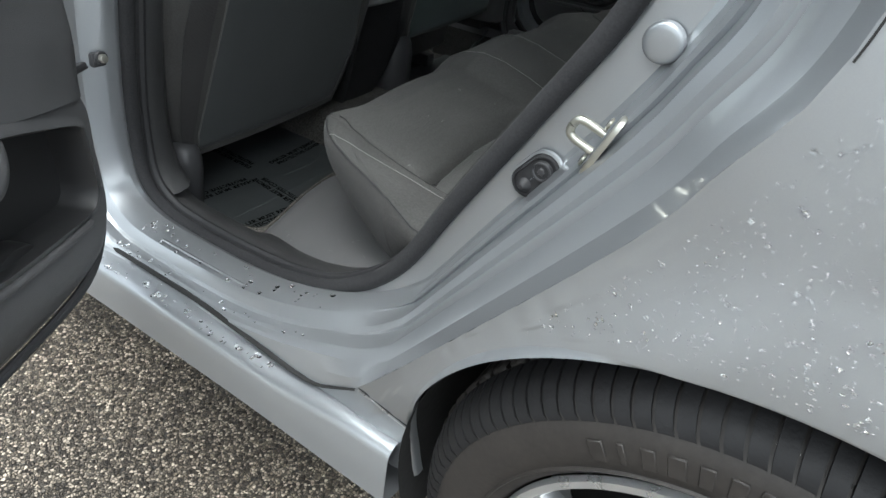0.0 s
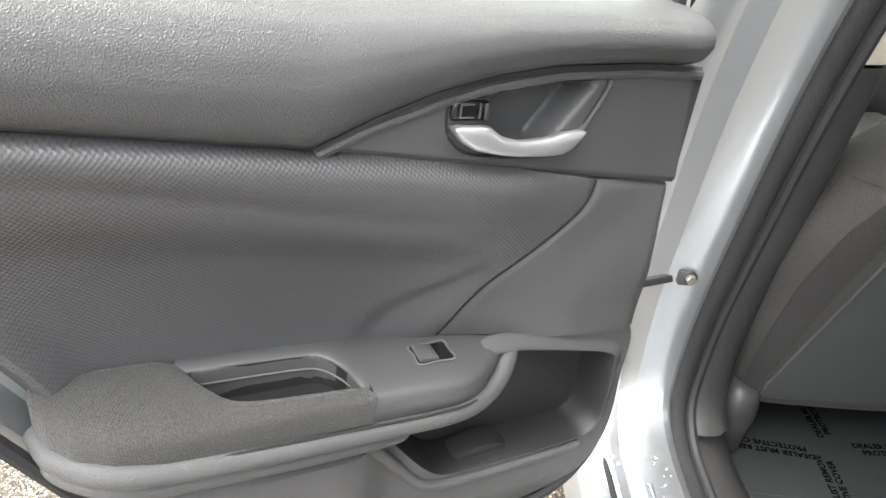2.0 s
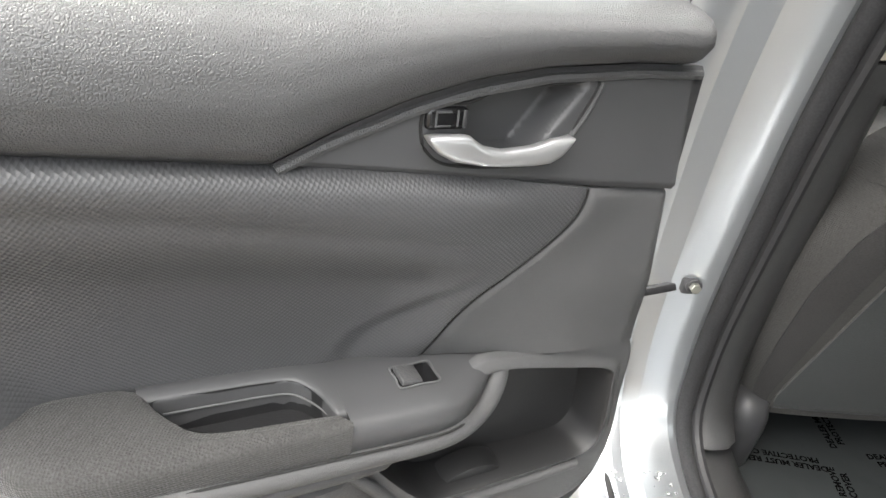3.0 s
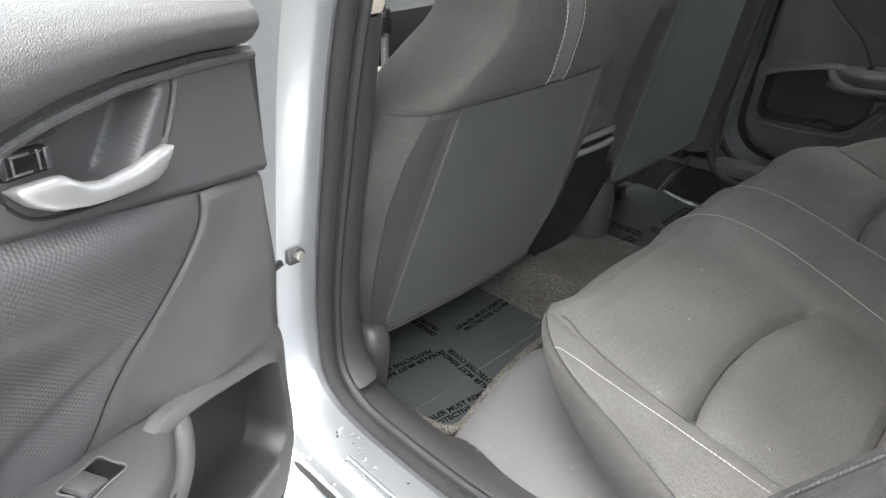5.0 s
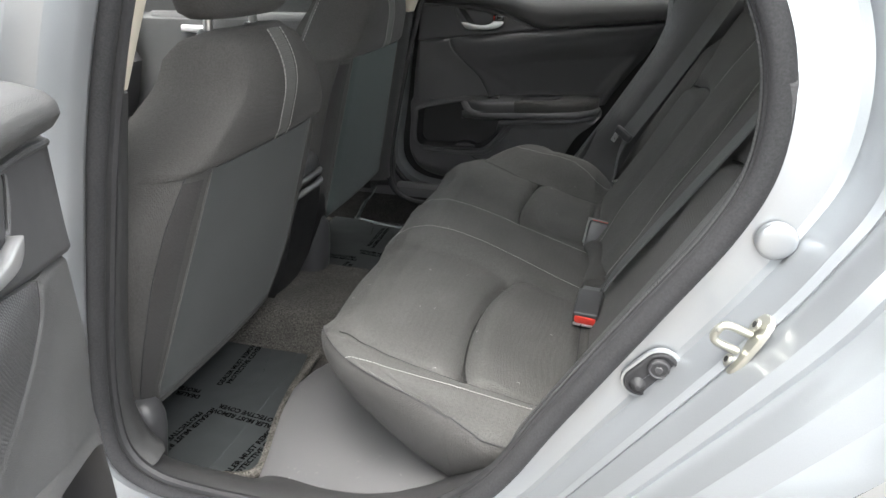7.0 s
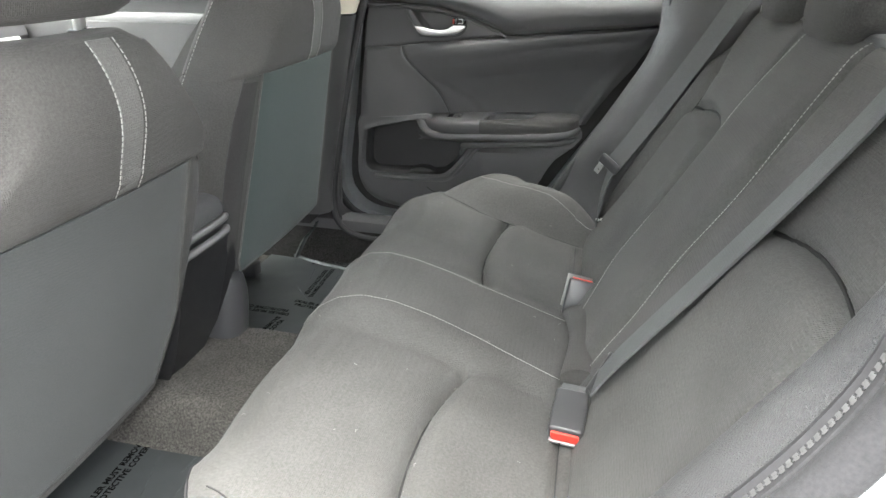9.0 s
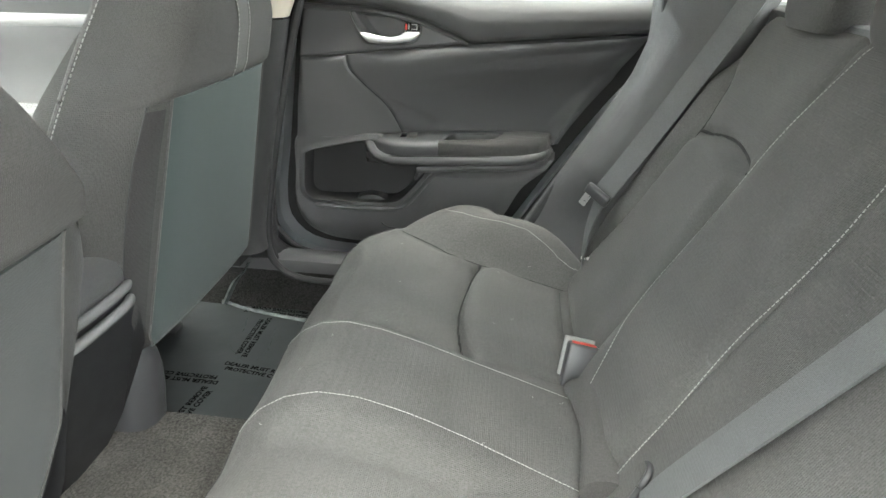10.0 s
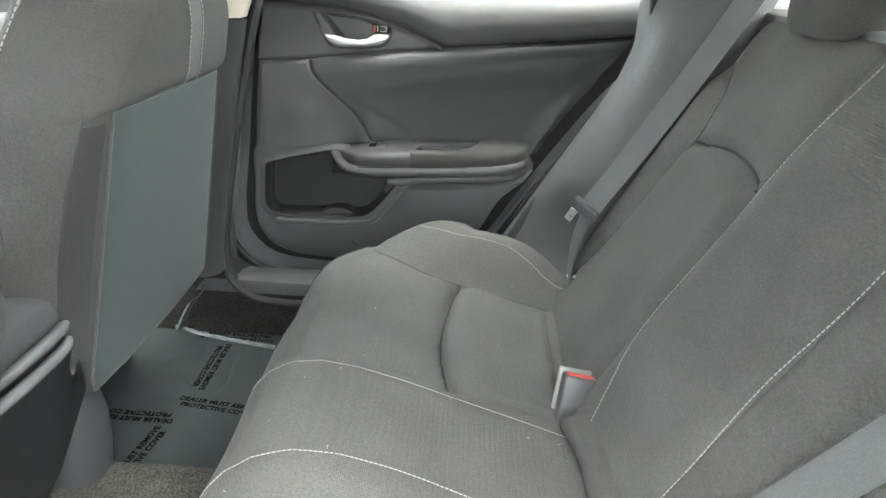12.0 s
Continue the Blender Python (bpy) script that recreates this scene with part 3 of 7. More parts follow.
def build_pillar_trims(sx):
    global XF
    XF = Matrix.Identity(4) if sx > 0 else Matrix.Diagonal((1, -1, 1, 1))
    # B pillar: from the seal inwards and forwards
    t = thing("pillar_trim", (-0.42, -0.62, 0.28), "dark plastic centre pillar trim with beige upper cover", "pillar trim", "pillar trims")
    low = [(-0.318, -0.64, 0.90), (-0.36, -0.645, 0.70), (-0.395, -0.65, 0.53), (-0.41, -0.65, 0.42), (-0.402, -0.65, 0.345), (-0.372, -0.65, 0.312)]
    C = [c for c in curve_points(low, 40) if sx > 0 or c.z > 0.365]
    prof = [(0.012, 0.0), (0.016, 0.02), (0.012, 0.045), (-0.005, 0.062), (-0.05, 0.075), (-0.12, 0.078)]
    part("lower_trim", slab([[c + Vector((dx, dy, 0.01 if c.z < 0.4 else 0)) for dx, dy in prof] for c in C], (-0.004, -0.004, 0)), TRIMDARK, t)
    core = curve_points([(-0.27, -0.65, 1.02)] + low[:4] + [(-0.412, -0.65, 0.36)], 30)
    part("core", loft([[c + Vector((-0.03, 0.07, 0)), c + Vector((-0.03, -0.02, 0)), c + Vector((-0.055, -0.15, 0)), c + Vector((-0.12, -0.15, 0)), c + Vector((-0.12, 0.07, 0))] for c in core], closed=True, caps=True), LINER, t, "dark inside of the pillar")
    up = [(-0.16, -0.54, 1.27), (-0.215, -0.60, 1.15), (-0.265, -0.63, 1.03), (-0.318, -0.64, 0.904)]
    C = curve_points(up, 20)
    part("upper_trim", slab([[c + Vector((dx, dy, 0)) for dx, dy in prof] for c in C], (-0.004, -0.004, 0)), BEIGE, t, "beige cloth upper cover")
    # sill trim with the side of the rear platform
    s = thing("sill_trim", (-0.1, -0.62, 0.28), "dark grey plastic sill trim beside the rear seat", "sill trim", "sill trims")
    line = [(-0.40, 0.318), (-0.36, 0.305), (-0.28, 0.300), (-0.1, 0.302), (0.03, 0.326), (0.12, 0.374), (0.19, 0.446)]
    C = [c for c in curve_points([(x, -0.645, z) for x, z in line], 50) if sx > 0 or c.x > -0.24]
    rows = []
    for c in C:
        w = soft(-0.26, -0.16, c.x)
        inn = -0.575
        rows.append([c, Vector((c.x, -0.632, c.z + 0.002)), Vector((c.x, -0.61, c.z - 0.006)), Vector((c.x - 0.01 * w, -0.59, c.z - 0.016)), Vector((c.x - 0.02 * w, inn, c.z - 0.026 - 0.014 * (1 - w))), Vector((c.x - 0.03 * w, inn + 0.02, 0.262 + (c.z - 0.30) * 0.8 * w - 0.022 * (1 - w)))])
    part("scuff_plate", loft(rows), TRIMDARK, s)
    if sx < 0:
        xs = [-0.66 + 0.58 * k / 24 for k in range(25)]
        part("sill_carpet", slab([[Vector((x, -0.640, 0.200)), Vector((x, -0.652, 0.25)), Vector((x, -0.656, 0.30)), Vector((x, -0.660, 0.338)), Vector((x, -0.664, 0.344))] for x in xs], (0, -0.02, 0)), BLACKCARPET, s, "dark carpet up the inside of the sill")
        part("sill_cap", slab([[Vector((x, -0.657, 0.336)), Vector((x, -0.660, 0.345)), Vector((x, -0.672, 0.350)), Vector((x, -0.71, 0.347)), Vector((x, -0.75, 0.335)), Vector((x, -0.775, 0.315))] for x in xs], (0, 0, -0.02)), PLASTIC, s, "dark plastic sill cap")
    part("front_sill", box(-1.70, -0.40 if sx > 0 else -0.62, -0.80, -0.655, 0.18, 0.325, 0.012, 3), PLASTIC, s, "dark plastic front sill")
    # platform in front of and under the cushion
    rows = []
    for i in range(24):
        y = -0.60 + 0.60 * i / 23
        xe = interp(y, [(-0.60, -0.215), (-0.545, -0.232), (-0.505, -0.240), (-0.455, -0.254), (-0.385, -0.273), (-0.30, -0.286), (-0.235, -0.268), (-0.18, -0.24), (-0.10, -0.19), (0.0, -0.17)]) + (0.0 if sx > 0 else 0.06)
        rows.append([Vector((xe - 0.006, y, 0.222)), Vector((xe - 0.002, y, 0.242)), Vector((xe + 0.012, y, 0.252)), Vector((xe + 0.05, y, 0.260)), Vector((-0.10, y, 0.278)), Vector((0.0, y, 0.30)), Vector((0.12, y, 0.335)), Vector((0.26, y, 0.40))])
    part("seat_platform", loft(rows), GREYTRIM, s, "grey plastic panel under the seat")
    # trim between the door and the backrest
    q = thing("quarter_trim", (0.35, -0.68, 0.40), "black vinyl side bolster beside the rear backrest", "quarter trim", "quarter trims")
    rows = []
    for i in range(30):
        f = i / 29
        za = 0.40 + 0.56 * f
        a = Vector((interp(za, [(0.40, 0.170), (0.435, 0.190), (0.557, 0.260), (0.73, 0.360), (0.82, 0.410), (0.89, 0.433), (0.97, 0.430)]) - (0.006 if sx > 0 else 0.030), -0.640 if sx > 0 else -0.652, za))
        b = Vector((0.30 + 0.30 * f, -0.50 - 0.05 * f, 0.40 + 0.60 * f))
        row = []
        for k in range(11):
            g = k / 10
            p = a.lerp(b, g)
            p += Vector((-0.035, 0.045, 0.01)) * math.sin(math.pi * g) ** 0.8 * (1 if sx > 0 else soft(0.50, 0.66, p.z))
            row.append(p)
        rows.append(row)
    part("panel", slab(rows, (0.01, -0.004, 0)), SOFTVINYL, q)
    XF = Matrix.Identity(4)


build_pillar_trims(1)
build_pillar_trims(-1)


# ---------------------------------------------------------------- wheel
def build_wheel():
    w = thing("wheel", (WHEEL.x, WHEEL.y, 0), "wet black rear tyre on a silver alloy rim", "wheel")
    prof = [(0.212, -0.765), (0.215, -0.84), (0.222, -0.852), (0.235, -0.862), (0.255, -0.866), (0.275, -0.864), (0.292, -0.856), (0.303, -0.845), (0.311, -0.832), (0.316, -0.81), (0.318, -0.76), (0.316, -0.71), (0.306, -0.67), (0.26, -0.655), (0.212, -0.68)]
    n = 96
    rows = []
    for i in range(n):
        a = 2 * math.pi * i / n
        rows.append([Vector((WHEEL.x + math.cos(a) * r, y, WHEEL.z + math.sin(a) * r)) for r, y in prof])
    tyre = part("tyre", loft(rows, ring=True, closed=True), TYRE, w)
    # tread blocks on the shoulder
    bm = bmesh.new()
    for i in range(72):
        a = 2 * math.pi * i / 72
        R = Matrix.Translation(WHEEL) @ Matrix.Rotation(-a, 4, 'Y')
        box(0.306, 0.3215, -0.045, -0.012, -0.0105, 0.0105, 0.003, 1, R @ Matrix.Rotation(0.12, 4, 'Z'), bm)
        box(0.312, 0.3235, -0.008, 0.03, -0.0105, 0.0105, 0.003, 1, R, bm)
        box(0.312, 0.3235, 0.034, 0.075, -0.0105, 0.0105, 0.003, 1, R, bm)
    part("tread", bm, TYRE, tyre)
    shoulder = ((0.283, -0.8600), (0.291, -0.8570), (0.300, -0.8500), (0.308, -0.8400), (0.3145, -0.826), (0.3175, -0.81))
    for i in range(110):
        rows = []
        for j in range(3):
            rows.append([])
            for k, (r, y) in enumerate(shoulder):
                a = 2 * math.pi * (i + 0.41 * j + 0.22 * math.sin(k * 0.5)) / 110
                rows[-1].append(Vector((WHEEL.x + math.cos(a) * r, y, WHEEL.z + math.sin(a) * r)))
        top = [[p + Vector(((p.x - WHEEL.x) * 0.008, -0.0019 if k else 0.0, (p.z - WHEEL.z) * 0.008)) for k, p in enumerate(r)] for r in rows]
        part("tread_block", loft([rows[0], top[0], top[1], top[2], rows[2]]), TREAD, tyre, angle=30)
    bm = bmesh.new()
    for rr in (0.236, 0.280):
        rows = [[Vector((WHEEL.x + math.cos(a) * (rr + dx), -0.8625 + (0.006 if rr > 0.26 else 0.0) - dy, WHEEL.z + math.sin(a) * (rr + dx))) for dx, dy in ((-0.002, 0), (0, 0.003), (0.002, 0))] for a in [2 * math.pi * k / 90 for k in range(90)]]
        loft(rows, ring=True, bm=bm)
    part("sidewall_ring", bm, TYRE, tyre)
    # raised marking on the sidewall, plain shapes
    bm = bmesh.new()
    for i, wd in enumerate((0.014, 0.006, 0.012, 0.015, 0.012, 0.013, 0.016, 0.015)):
        a = math.radians(122 - i * 4.9)
        R = Matrix.Translation(WHEEL) @ Matrix.Rotation(-a, 4, 'Y')
        box(0.249, 0.271, -0.0672, -0.0640, -wd / 2, wd / 2, 0.001, 1, R, bm)
    part("sidewall_marking", bm, TYRE, tyre, "raised marking on the sidewall")
    prof = [(0.218, -0.850), (0.216, -0.857), (0.208, -0.857), (0.200, -0.845), (0.192, -0.80), (0.190, -0.70)]
    rows = [[Vector((WHEEL.x + math.cos(a) * r, y, WHEEL.z + math.sin(a) * r)) for r, y in prof] for a in [2 * math.pi * k / 80 for k in range(80)]]
    rim = part("rim", loft(rows, ring=True), RIM, w)
    for k in range(5):
        a = 2 * math.pi * k / 5 + 0.3
        R = Matrix.Translation(WHEEL) @ Matrix.Rotation(-a, 4, 'Y')
        part("spoke", box(0.03, 0.205, -0.045, -0.02, -0.028, 0.028, 0.008, 2, R), RIM, rim)
    part("hub", cyl((WHEEL.x, -0.85, WHEEL.z), (WHEEL.x, -0.78, WHEEL.z), 0.06, bevel=0.006), RIM, rim)


build_wheel()


# ---------------------------------------------------------------- rear doors
HINGE = Vector((-0.317, -0.889, 0.813))


def door_arc(x):
    """Upper edge of the handle panel and of the ledge behind it."""
    return interp(x, [(-0.35, 0.919), (-0.25, 0.920), (-0.163, 0.9155), (-0.10, 0.906), (-0.049, 0.892), (0.0, 0.873), (0.05, 0.849), (0.44, 0.888)])


def door_ledge(x):
    return interp(x, [(-0.35, 0.800), (-0.23, 0.813), (0.05, 0.8485), (0.44, 0.8875)])


DOOR_GROW = 0.0      # the closed door's trim meets the bolster


def rear_x(z):
    return DOOR_GROW + interp(z, [(0.36, 0.085), (0.42, 0.127), (0.466, 0.152), (0.565, 0.206), (0.657, 0.254), (0.72, 0.297), (0.778, 0.342), (0.884, 0.402), (0.949, 0.428), (1.02, 0.432)])


def front_x(z):
    return interp(z, [(0.345, -0.27), (0.36, -0.315), (0.385, -0.352), (0.42, -0.370), (0.46, -0.375), (0.60, -0.360), (0.80, -0.336), (0.95, -0.312), (1.02, -0.30)])


SEAM = [(-0.105, -0.812, 0.634), (-0.113, -0.803, 0.6545), (-0.1258, -0.795, 0.681), (-0.142, -0.786, 0.706), (-0.161, -0.779, 0.7255), (-0.186, -0.773, 0.7485), (-0.2078, -0.769, 0.770), (-0.220, -0.767, 0.785), (-0.2255, -0.766, 0.799), (-0.226, -0.765, 0.8135)]


def band_z(x):
    """Where the bright roll under the ledge turns into the hollow of the panel."""
    return interp(x, [(-0.20, 0.757), (-0.159, 0.761), (-0.016, 0.791), (0.109, 0.816), (0.234, 0.837), (0.45, 0.862)])


def hollow_y(x, z):
    """Depth of the woven panel: a roll under the ledge, then a hollow down to the armrest."""
    zb, zl = band_z(x), door_ledge(x)
    if z >= zb:
        u = (z - zb) / max(0.004, zl - zb)
        return interp(u, [(0, -0.7665), (0.2, -0.7615), (0.45, -0.7575), (0.7, -0.756), (0.85, -0.7575), (0.95, -0.762), (1.0, -0.772)])
    deep = interp(x, [(-0.11, -0.811), (0.0, -0.824), (0.1, -0.830), (0.2, -0.836), (0.4, -0.830)])
    u = min(1.0, (zb - z) / (zb - 0.636))
    return -0.7665 + (deep + 0.7665) * (0.12 * u + 0.88 * (1 - (1 - u) ** 1.9) * soft(-0.12, 0.35, u))


def build_rear_door(open_side):
    global XF, DOOR_GROW
    DOOR_GROW = 0.0 if open_side else 0.028
    if open_side:
        turn = Matrix.Translation(HINGE) @ Matrix.Rotation(radians(-60.3), 4, 'Z') @ Matrix.Translation(-HINGE)
        pivot = Vector((-0.23, -0.77, 0.813))
        lift = Matrix.Translation(pivot) @ Matrix.Rotation(radians(-5.5), 4, 'Y') @ Matrix.Translation(-pivot)
        XF = turn @ lift
        label = "open silver rear car door with black trim panel"
    else:
        XF = Matrix.Diagonal((1, -1, 1, 1))
        label = "closed rear car door with black trim panel"
    d = thing("rear_door", (0.0, -0.79, 0.36), label, "car door", "rear doors")
    # metal shell
    oy = -0.866
    ring = [(-0.318, 1.0), (-0.342, 0.80), (-0.366, 0.60), (-0.384, 0.46), (-0.372, 0.385), (-0.30, 0.333), (-0.1, 0.322), (0.03, 0.328), (0.10, 0.355), (0.15, 0.405), (0.243, 0.56), (0.358, 0.737), (0.44, 0.84), (0.475, 0.92), (0.47, 1.0)]
    if not open_side:      # the closed door fills its frame
        ring = [(0.04 + (x - 0.04) * 1.17, 0.70 + (z - 0.70) * 1.12) for x, z in ring]
    rr = curve_points([(x, 0, z) for x, z in ring], 70)
    c = Vector((0.03, 0, 0.70))
    def lay(k, y):
        return [Vector((c.x + (p.x - c.x) * k, y, c.z + (p.z - c.z) * k)) for p in rr]
    body_y = lambda p: interp(p.z, [(0.29, -0.835), (0.45, -0.855), (0.75, -0.872), (0.9, -0.868), (1.0, -0.85)])
    rows = [[Vector((p.x, -0.843, p.z)) for p in lay(0.05, 0)], [Vector((p.x, -0.843, p.z)) for p in lay(0.90, 0)], [Vector((p.x, -0.812, p.z)) for p in lay(0.93, 0)], [Vector((p.x, -0.815, p.z)) for p in lay(0.97, 0)], [Vector((p.x, -0.825, p.z)) for p in lay(0.985, 0)], [Vector((p.x, body_y(p) + 0.012, p.z)) for p in lay(0.995, 0)],
            [Vector((p.x, body_y(p), p.z)) for p in lay(1.0, 0)], [Vector((p.x, body_y(p) - 0.006, p.z)) for p in lay(0.99, 0)], [Vector((p.x, -0.885, p.z)) for p in lay(0.6, 0)], [Vector((p.x, -0.888, p.z)) for p in lay(0.02, 0)]]
    part("shell", loft(rows), PAINT, d, "silver painted door shell")
    # added plate behind the trim, stops light leaking in round the door
    if not open_side:
        part("light_block_plate", box(-0.52, 0.64, -0.842, -0.838, 0.24, 0.98, 0.001, 1), LINER, d, "dark plate added to block light at the door gap")
    seal = [Vector((p.x, -0.802, p.z)) for p in lay(0.965, 0)]
    part("shell_seal", tube(seal, 0.007, n=90, seg=8), RUBBER, d, "black rubber edge seal")
    # window frame and pane
    fr = [(-0.33, -0.835, 0.98), (-0.31, -0.80, 1.10), (-0.265, -0.735, 1.25), (-0.20, -0.695, 1.305), (0.05, -0.685, 1.315), (0.28, -0.70, 1.27), (0.44, -0.76, 1.13), (0.54, -0.83, 0.99)]
    frame_part = part("window_frame", tube(fr, 0.022, n=80, seg=10, flat=0.8), PAINT, d, "silver window frame")
    part("run_channel", tube([Vector(p) + Vector((0.012 if p[0] < 0 else -0.012, 0.006, -0.012)) for p in fr], 0.013, n=80, seg=8), RUBBER, frame_part, "black rubber glass channel")
    rows = []
    for i in range(16):
        f = i / 15
        x = -0.315 + 0.80 * f
        zt = interp(x, [(-0.315, 1.10), (-0.25, 1.27), (-0.2, 1.30), (0.05, 1.31), (0.28, 1.265), (0.40, 1.15), (0.49, 1.03)])
        rows.append([Vector((x, -0.832 + (z - 0.98) * 0.40, z)) for z in [0.98 + (zt - 0.98) * k / 6 for k in range(7)]])
    pane = part("pane", slab(rows, (0, -0.004, 0)), GLASS, d, "tinted window pane")
    pane.visible_shadow = False
    # upper pad
    rows = []
    for i in range(70):
        x = -0.325 + 0.76 * i / 69
        zb = door_arc(x) + 0.001
        row = []
        for k in range(15):
            f = k / 14
            z = zb + (0.974 - zb) * f
            y = interp(f, [(0, -0.772), (0.05, -0.760), (0.15, -0.751), (0.35, -0.743), (0.55, -0.744), (0.72, -0.753), (0.85, -0.770), (0.94, -0.794), (1, -0.82)])
            y -= 0.030 * max(0, (-0.295 - x) / 0.03) ** 2.5 + 0.008 * soft(0.40, 0.435, x)
            row.append(Vector((min(x, rear_x(z)), y, z)))
        rows.append(row)
    part("upper_pad", slab(rows, (0, -0.012, 0)), VINYL, d, "grained black upper door pad")
    # handle panel
    def cup(x, z):
        xb = -0.174 - 0.80 * (z - 0.865)
        top = interp(x, [(-0.215, 0.9065), (-0.1824, 0.9040), (-0.1235, 0.9005), (-0.0953, 0.8895)])
        return soft(0, 0.012, x - xb) * (1 - soft(-0.100, -0.092, x)) * soft(0.842, 0.852, z) * (1 - soft(top - 0.006, top + 0.001, z))
    rows = []
    for i in range(150):
        x = -0.337 + 0.385 * i / 149
        zt, zb = door_arc(x), door_ledge(x) + 0.002
        row = []
        for k in range(45):
            f = k / 44
            z = zb + (zt - zb) * f
            e = min(f * (zt - zb), (1 - f) * (zt - zb))
            y = -0.768 - 0.004 * (1 - soft(0, 0.006, e)) - 0.030 * cup(x, z)
            xs = max(x, front_x(z) + 0.002) if i < 3 else x
            row.append(Vector((xs, y, z)))
        rows.append(row)
    hp = part("handle_panel", slab(rows, (0, -0.012, 0)), SMOOTHTRIM, d, "smooth black handle panel")
    # trim line along the arc
    pts = [(x, -0.7685, door_arc(x) - 0.002) for x in [-0.325 + 0.37 * k / 16 for k in range(17)]]
    part("arc_trim", tube([(x, y + 0.0005, z - 0.002 - 0.003 * soft(0.03, -0.03, x)) for x, y, z in pts], 0.0042, n=60, seg=8), VINYL, hp, "paler bevel along the handle panel")
    # latch lever and lock
    rows = []
    for i in range(46):
        x = -0.0605 - 0.1297 * (0.5 - 0.5 * math.cos(math.pi * i / 45))
        zu = interp(-x, [(0.0605, 0.8690), (0.064, 0.8705), (0.088, 0.8705), (0.0935, 0.8690), (0.0985, 0.8650), (0.1056, 0.8610), (0.122, 0.8575), (0.1488, 0.8592), (0.170, 0.8640), (0.1850, 0.8650), (0.1902, 0.8640)])
        zl = interp(-x, [(0.0605, 0.8660), (0.0626, 0.8625), (0.0685, 0.8565), (0.082, 0.8497), (0.105, 0.8455), (0.1247, 0.8438), (0.155, 0.8430), (0.1695, 0.8438), (0.1790, 0.8480), (0.1860, 0.8555), (0.1902, 0.8630)])
        mz, hz = (zu + zl) / 2, max(0.0006, (zu - zl) / 2)
        bow = 0.004 * math.sin(math.pi * i / 45)
        rows.append([Vector((x, -0.7620 + bow + 0.0062 * math.copysign(abs(math.sin(a)) ** 0.75, math.sin(a)), mz + hz * math.copysign(abs(math.cos(a)) ** 0.8, math.cos(a)))) for a in [2 * math.pi * k / 16 for k in range(16)]])
    part("latch_lever", loft(rows, closed=True, caps=True), SILVER, hp, "satin silver latch lever")
    lock = part("lock_tab", box(-0.0945, -0.0595, -0.790, -0.7635, 0.8718, 0.8885, 0.0045, 3), GLOSS, hp, "gloss black lock tab")
    part("lock_mark", box(-0.0925, -0.0885, -0.7655, -0.7625, 0.8735, 0.8865, 0.0008, 1), RED if not open_side else SATIN, lock)
    bm = box(-0.0850, -0.0835, -0.7655, -0.7627, 0.8745, 0.8865, 0.0004, 1)
    box(-0.0790, -0.0660, -0.7655, -0.7627, 0.8848, 0.8863, 0.0004, 1, bm=bm)
    box(-0.0790, -0.0660, -0.7655, -0.7627, 0.8745, 0.8760, 0.0004, 1, bm=bm)
    box(-0.0675, -0.0660, -0.7655, -0.7627, 0.8760, 0.8848, 0.0004, 1, bm=bm)
    part("lock_symbol", bm, SILVER if not open_side else PLASTIC, lock)
    part("cup_rib", tube([(-0.170, -0.7680, 0.8425), (-0.184, -0.7675, 0.8475), (-0.196, -0.7675, 0.866), (-0.208, -0.7675, 0.886), (-0.2165, -0.7685, 0.9055)], 0.0026, n=30, seg=8), VINYL, hp)
    rim = [(-0.0575, 0.870), (-0.0580, 0.884), (-0.066, 0.8900), (-0.0955, 0.8915), (-0.1235, 0.9015), (-0.1824, 0.9050), (-0.212, 0.9060), (-0.1975, 0.873), (-0.184, 0.8450), (-0.165, 0.8400), (-0.12, 0.8400), (-0.08, 0.8450), (-0.063, 0.8560)]
    part("cup_rim", tube([(x, -0.7676, z) for x, z in rim], 0.0013, n=90, seg=6, closed=True), LINER, hp)
    # woven middle panel
    S = curve_points(SEAM, 48)
    Rr = curve_points([(rear_x(z), 0, z) for z in [0.625 + 0.261 * k / 12 for k in range(13)]], 48)
    rows = []
    for v in range(48):
        a, b = S[v], Rr[v]
        f = v / 47
        row = []
        for k in range(70):
            g = (k / 69) ** 1.25
            p = a.lerp(b, g)
            p.z += 0.0055 * f * math.sin(math.pi * min(1, g * 1.3)) ** 0.5 if g < 0.77 else 0.0055 * f * 0.3
            w = soft(0.0, 0.22, g)
            y = a.y + (hollow_y(p.x, p.z) - a.y) * w
            # the shallow blade that rises from the armrest beside the seam
            edge = 0.098 - 0.07 * soft(0.10, 0.62, f)
            y -= 0.0055 * soft(0.0, 0.05, p.x - a.x) * (1 - soft(edge - 0.030, edge + 0.004, p.x - a.x)) * (1 - soft(0.42, 0.62, f))
            y += (-0.806 - y) * soft(0.86, 0.97, g) * (1 - soft(0.6, 0.9, f)) - 0.018 * soft(0.95, 1.0, g)
            y -= 0.0035 * (1 - soft(0, 0.005, p.x - a.x))
            row.append(Vector((p.x, y, p.z)))
        rows.append(row)
    part("woven_panel", slab(rows, (0, -0.012, 0)), WEAVE_OPEN if open_side else WEAVE_SHUT, d, "black fine-woven door panel insert")
    part("seam_line", tube([p + Vector((-0.0005, -0.0030, 0)) for p in S], 0.0013, n=60, seg=6), LINER, d)
    # front panel above the pocket
    rows = []
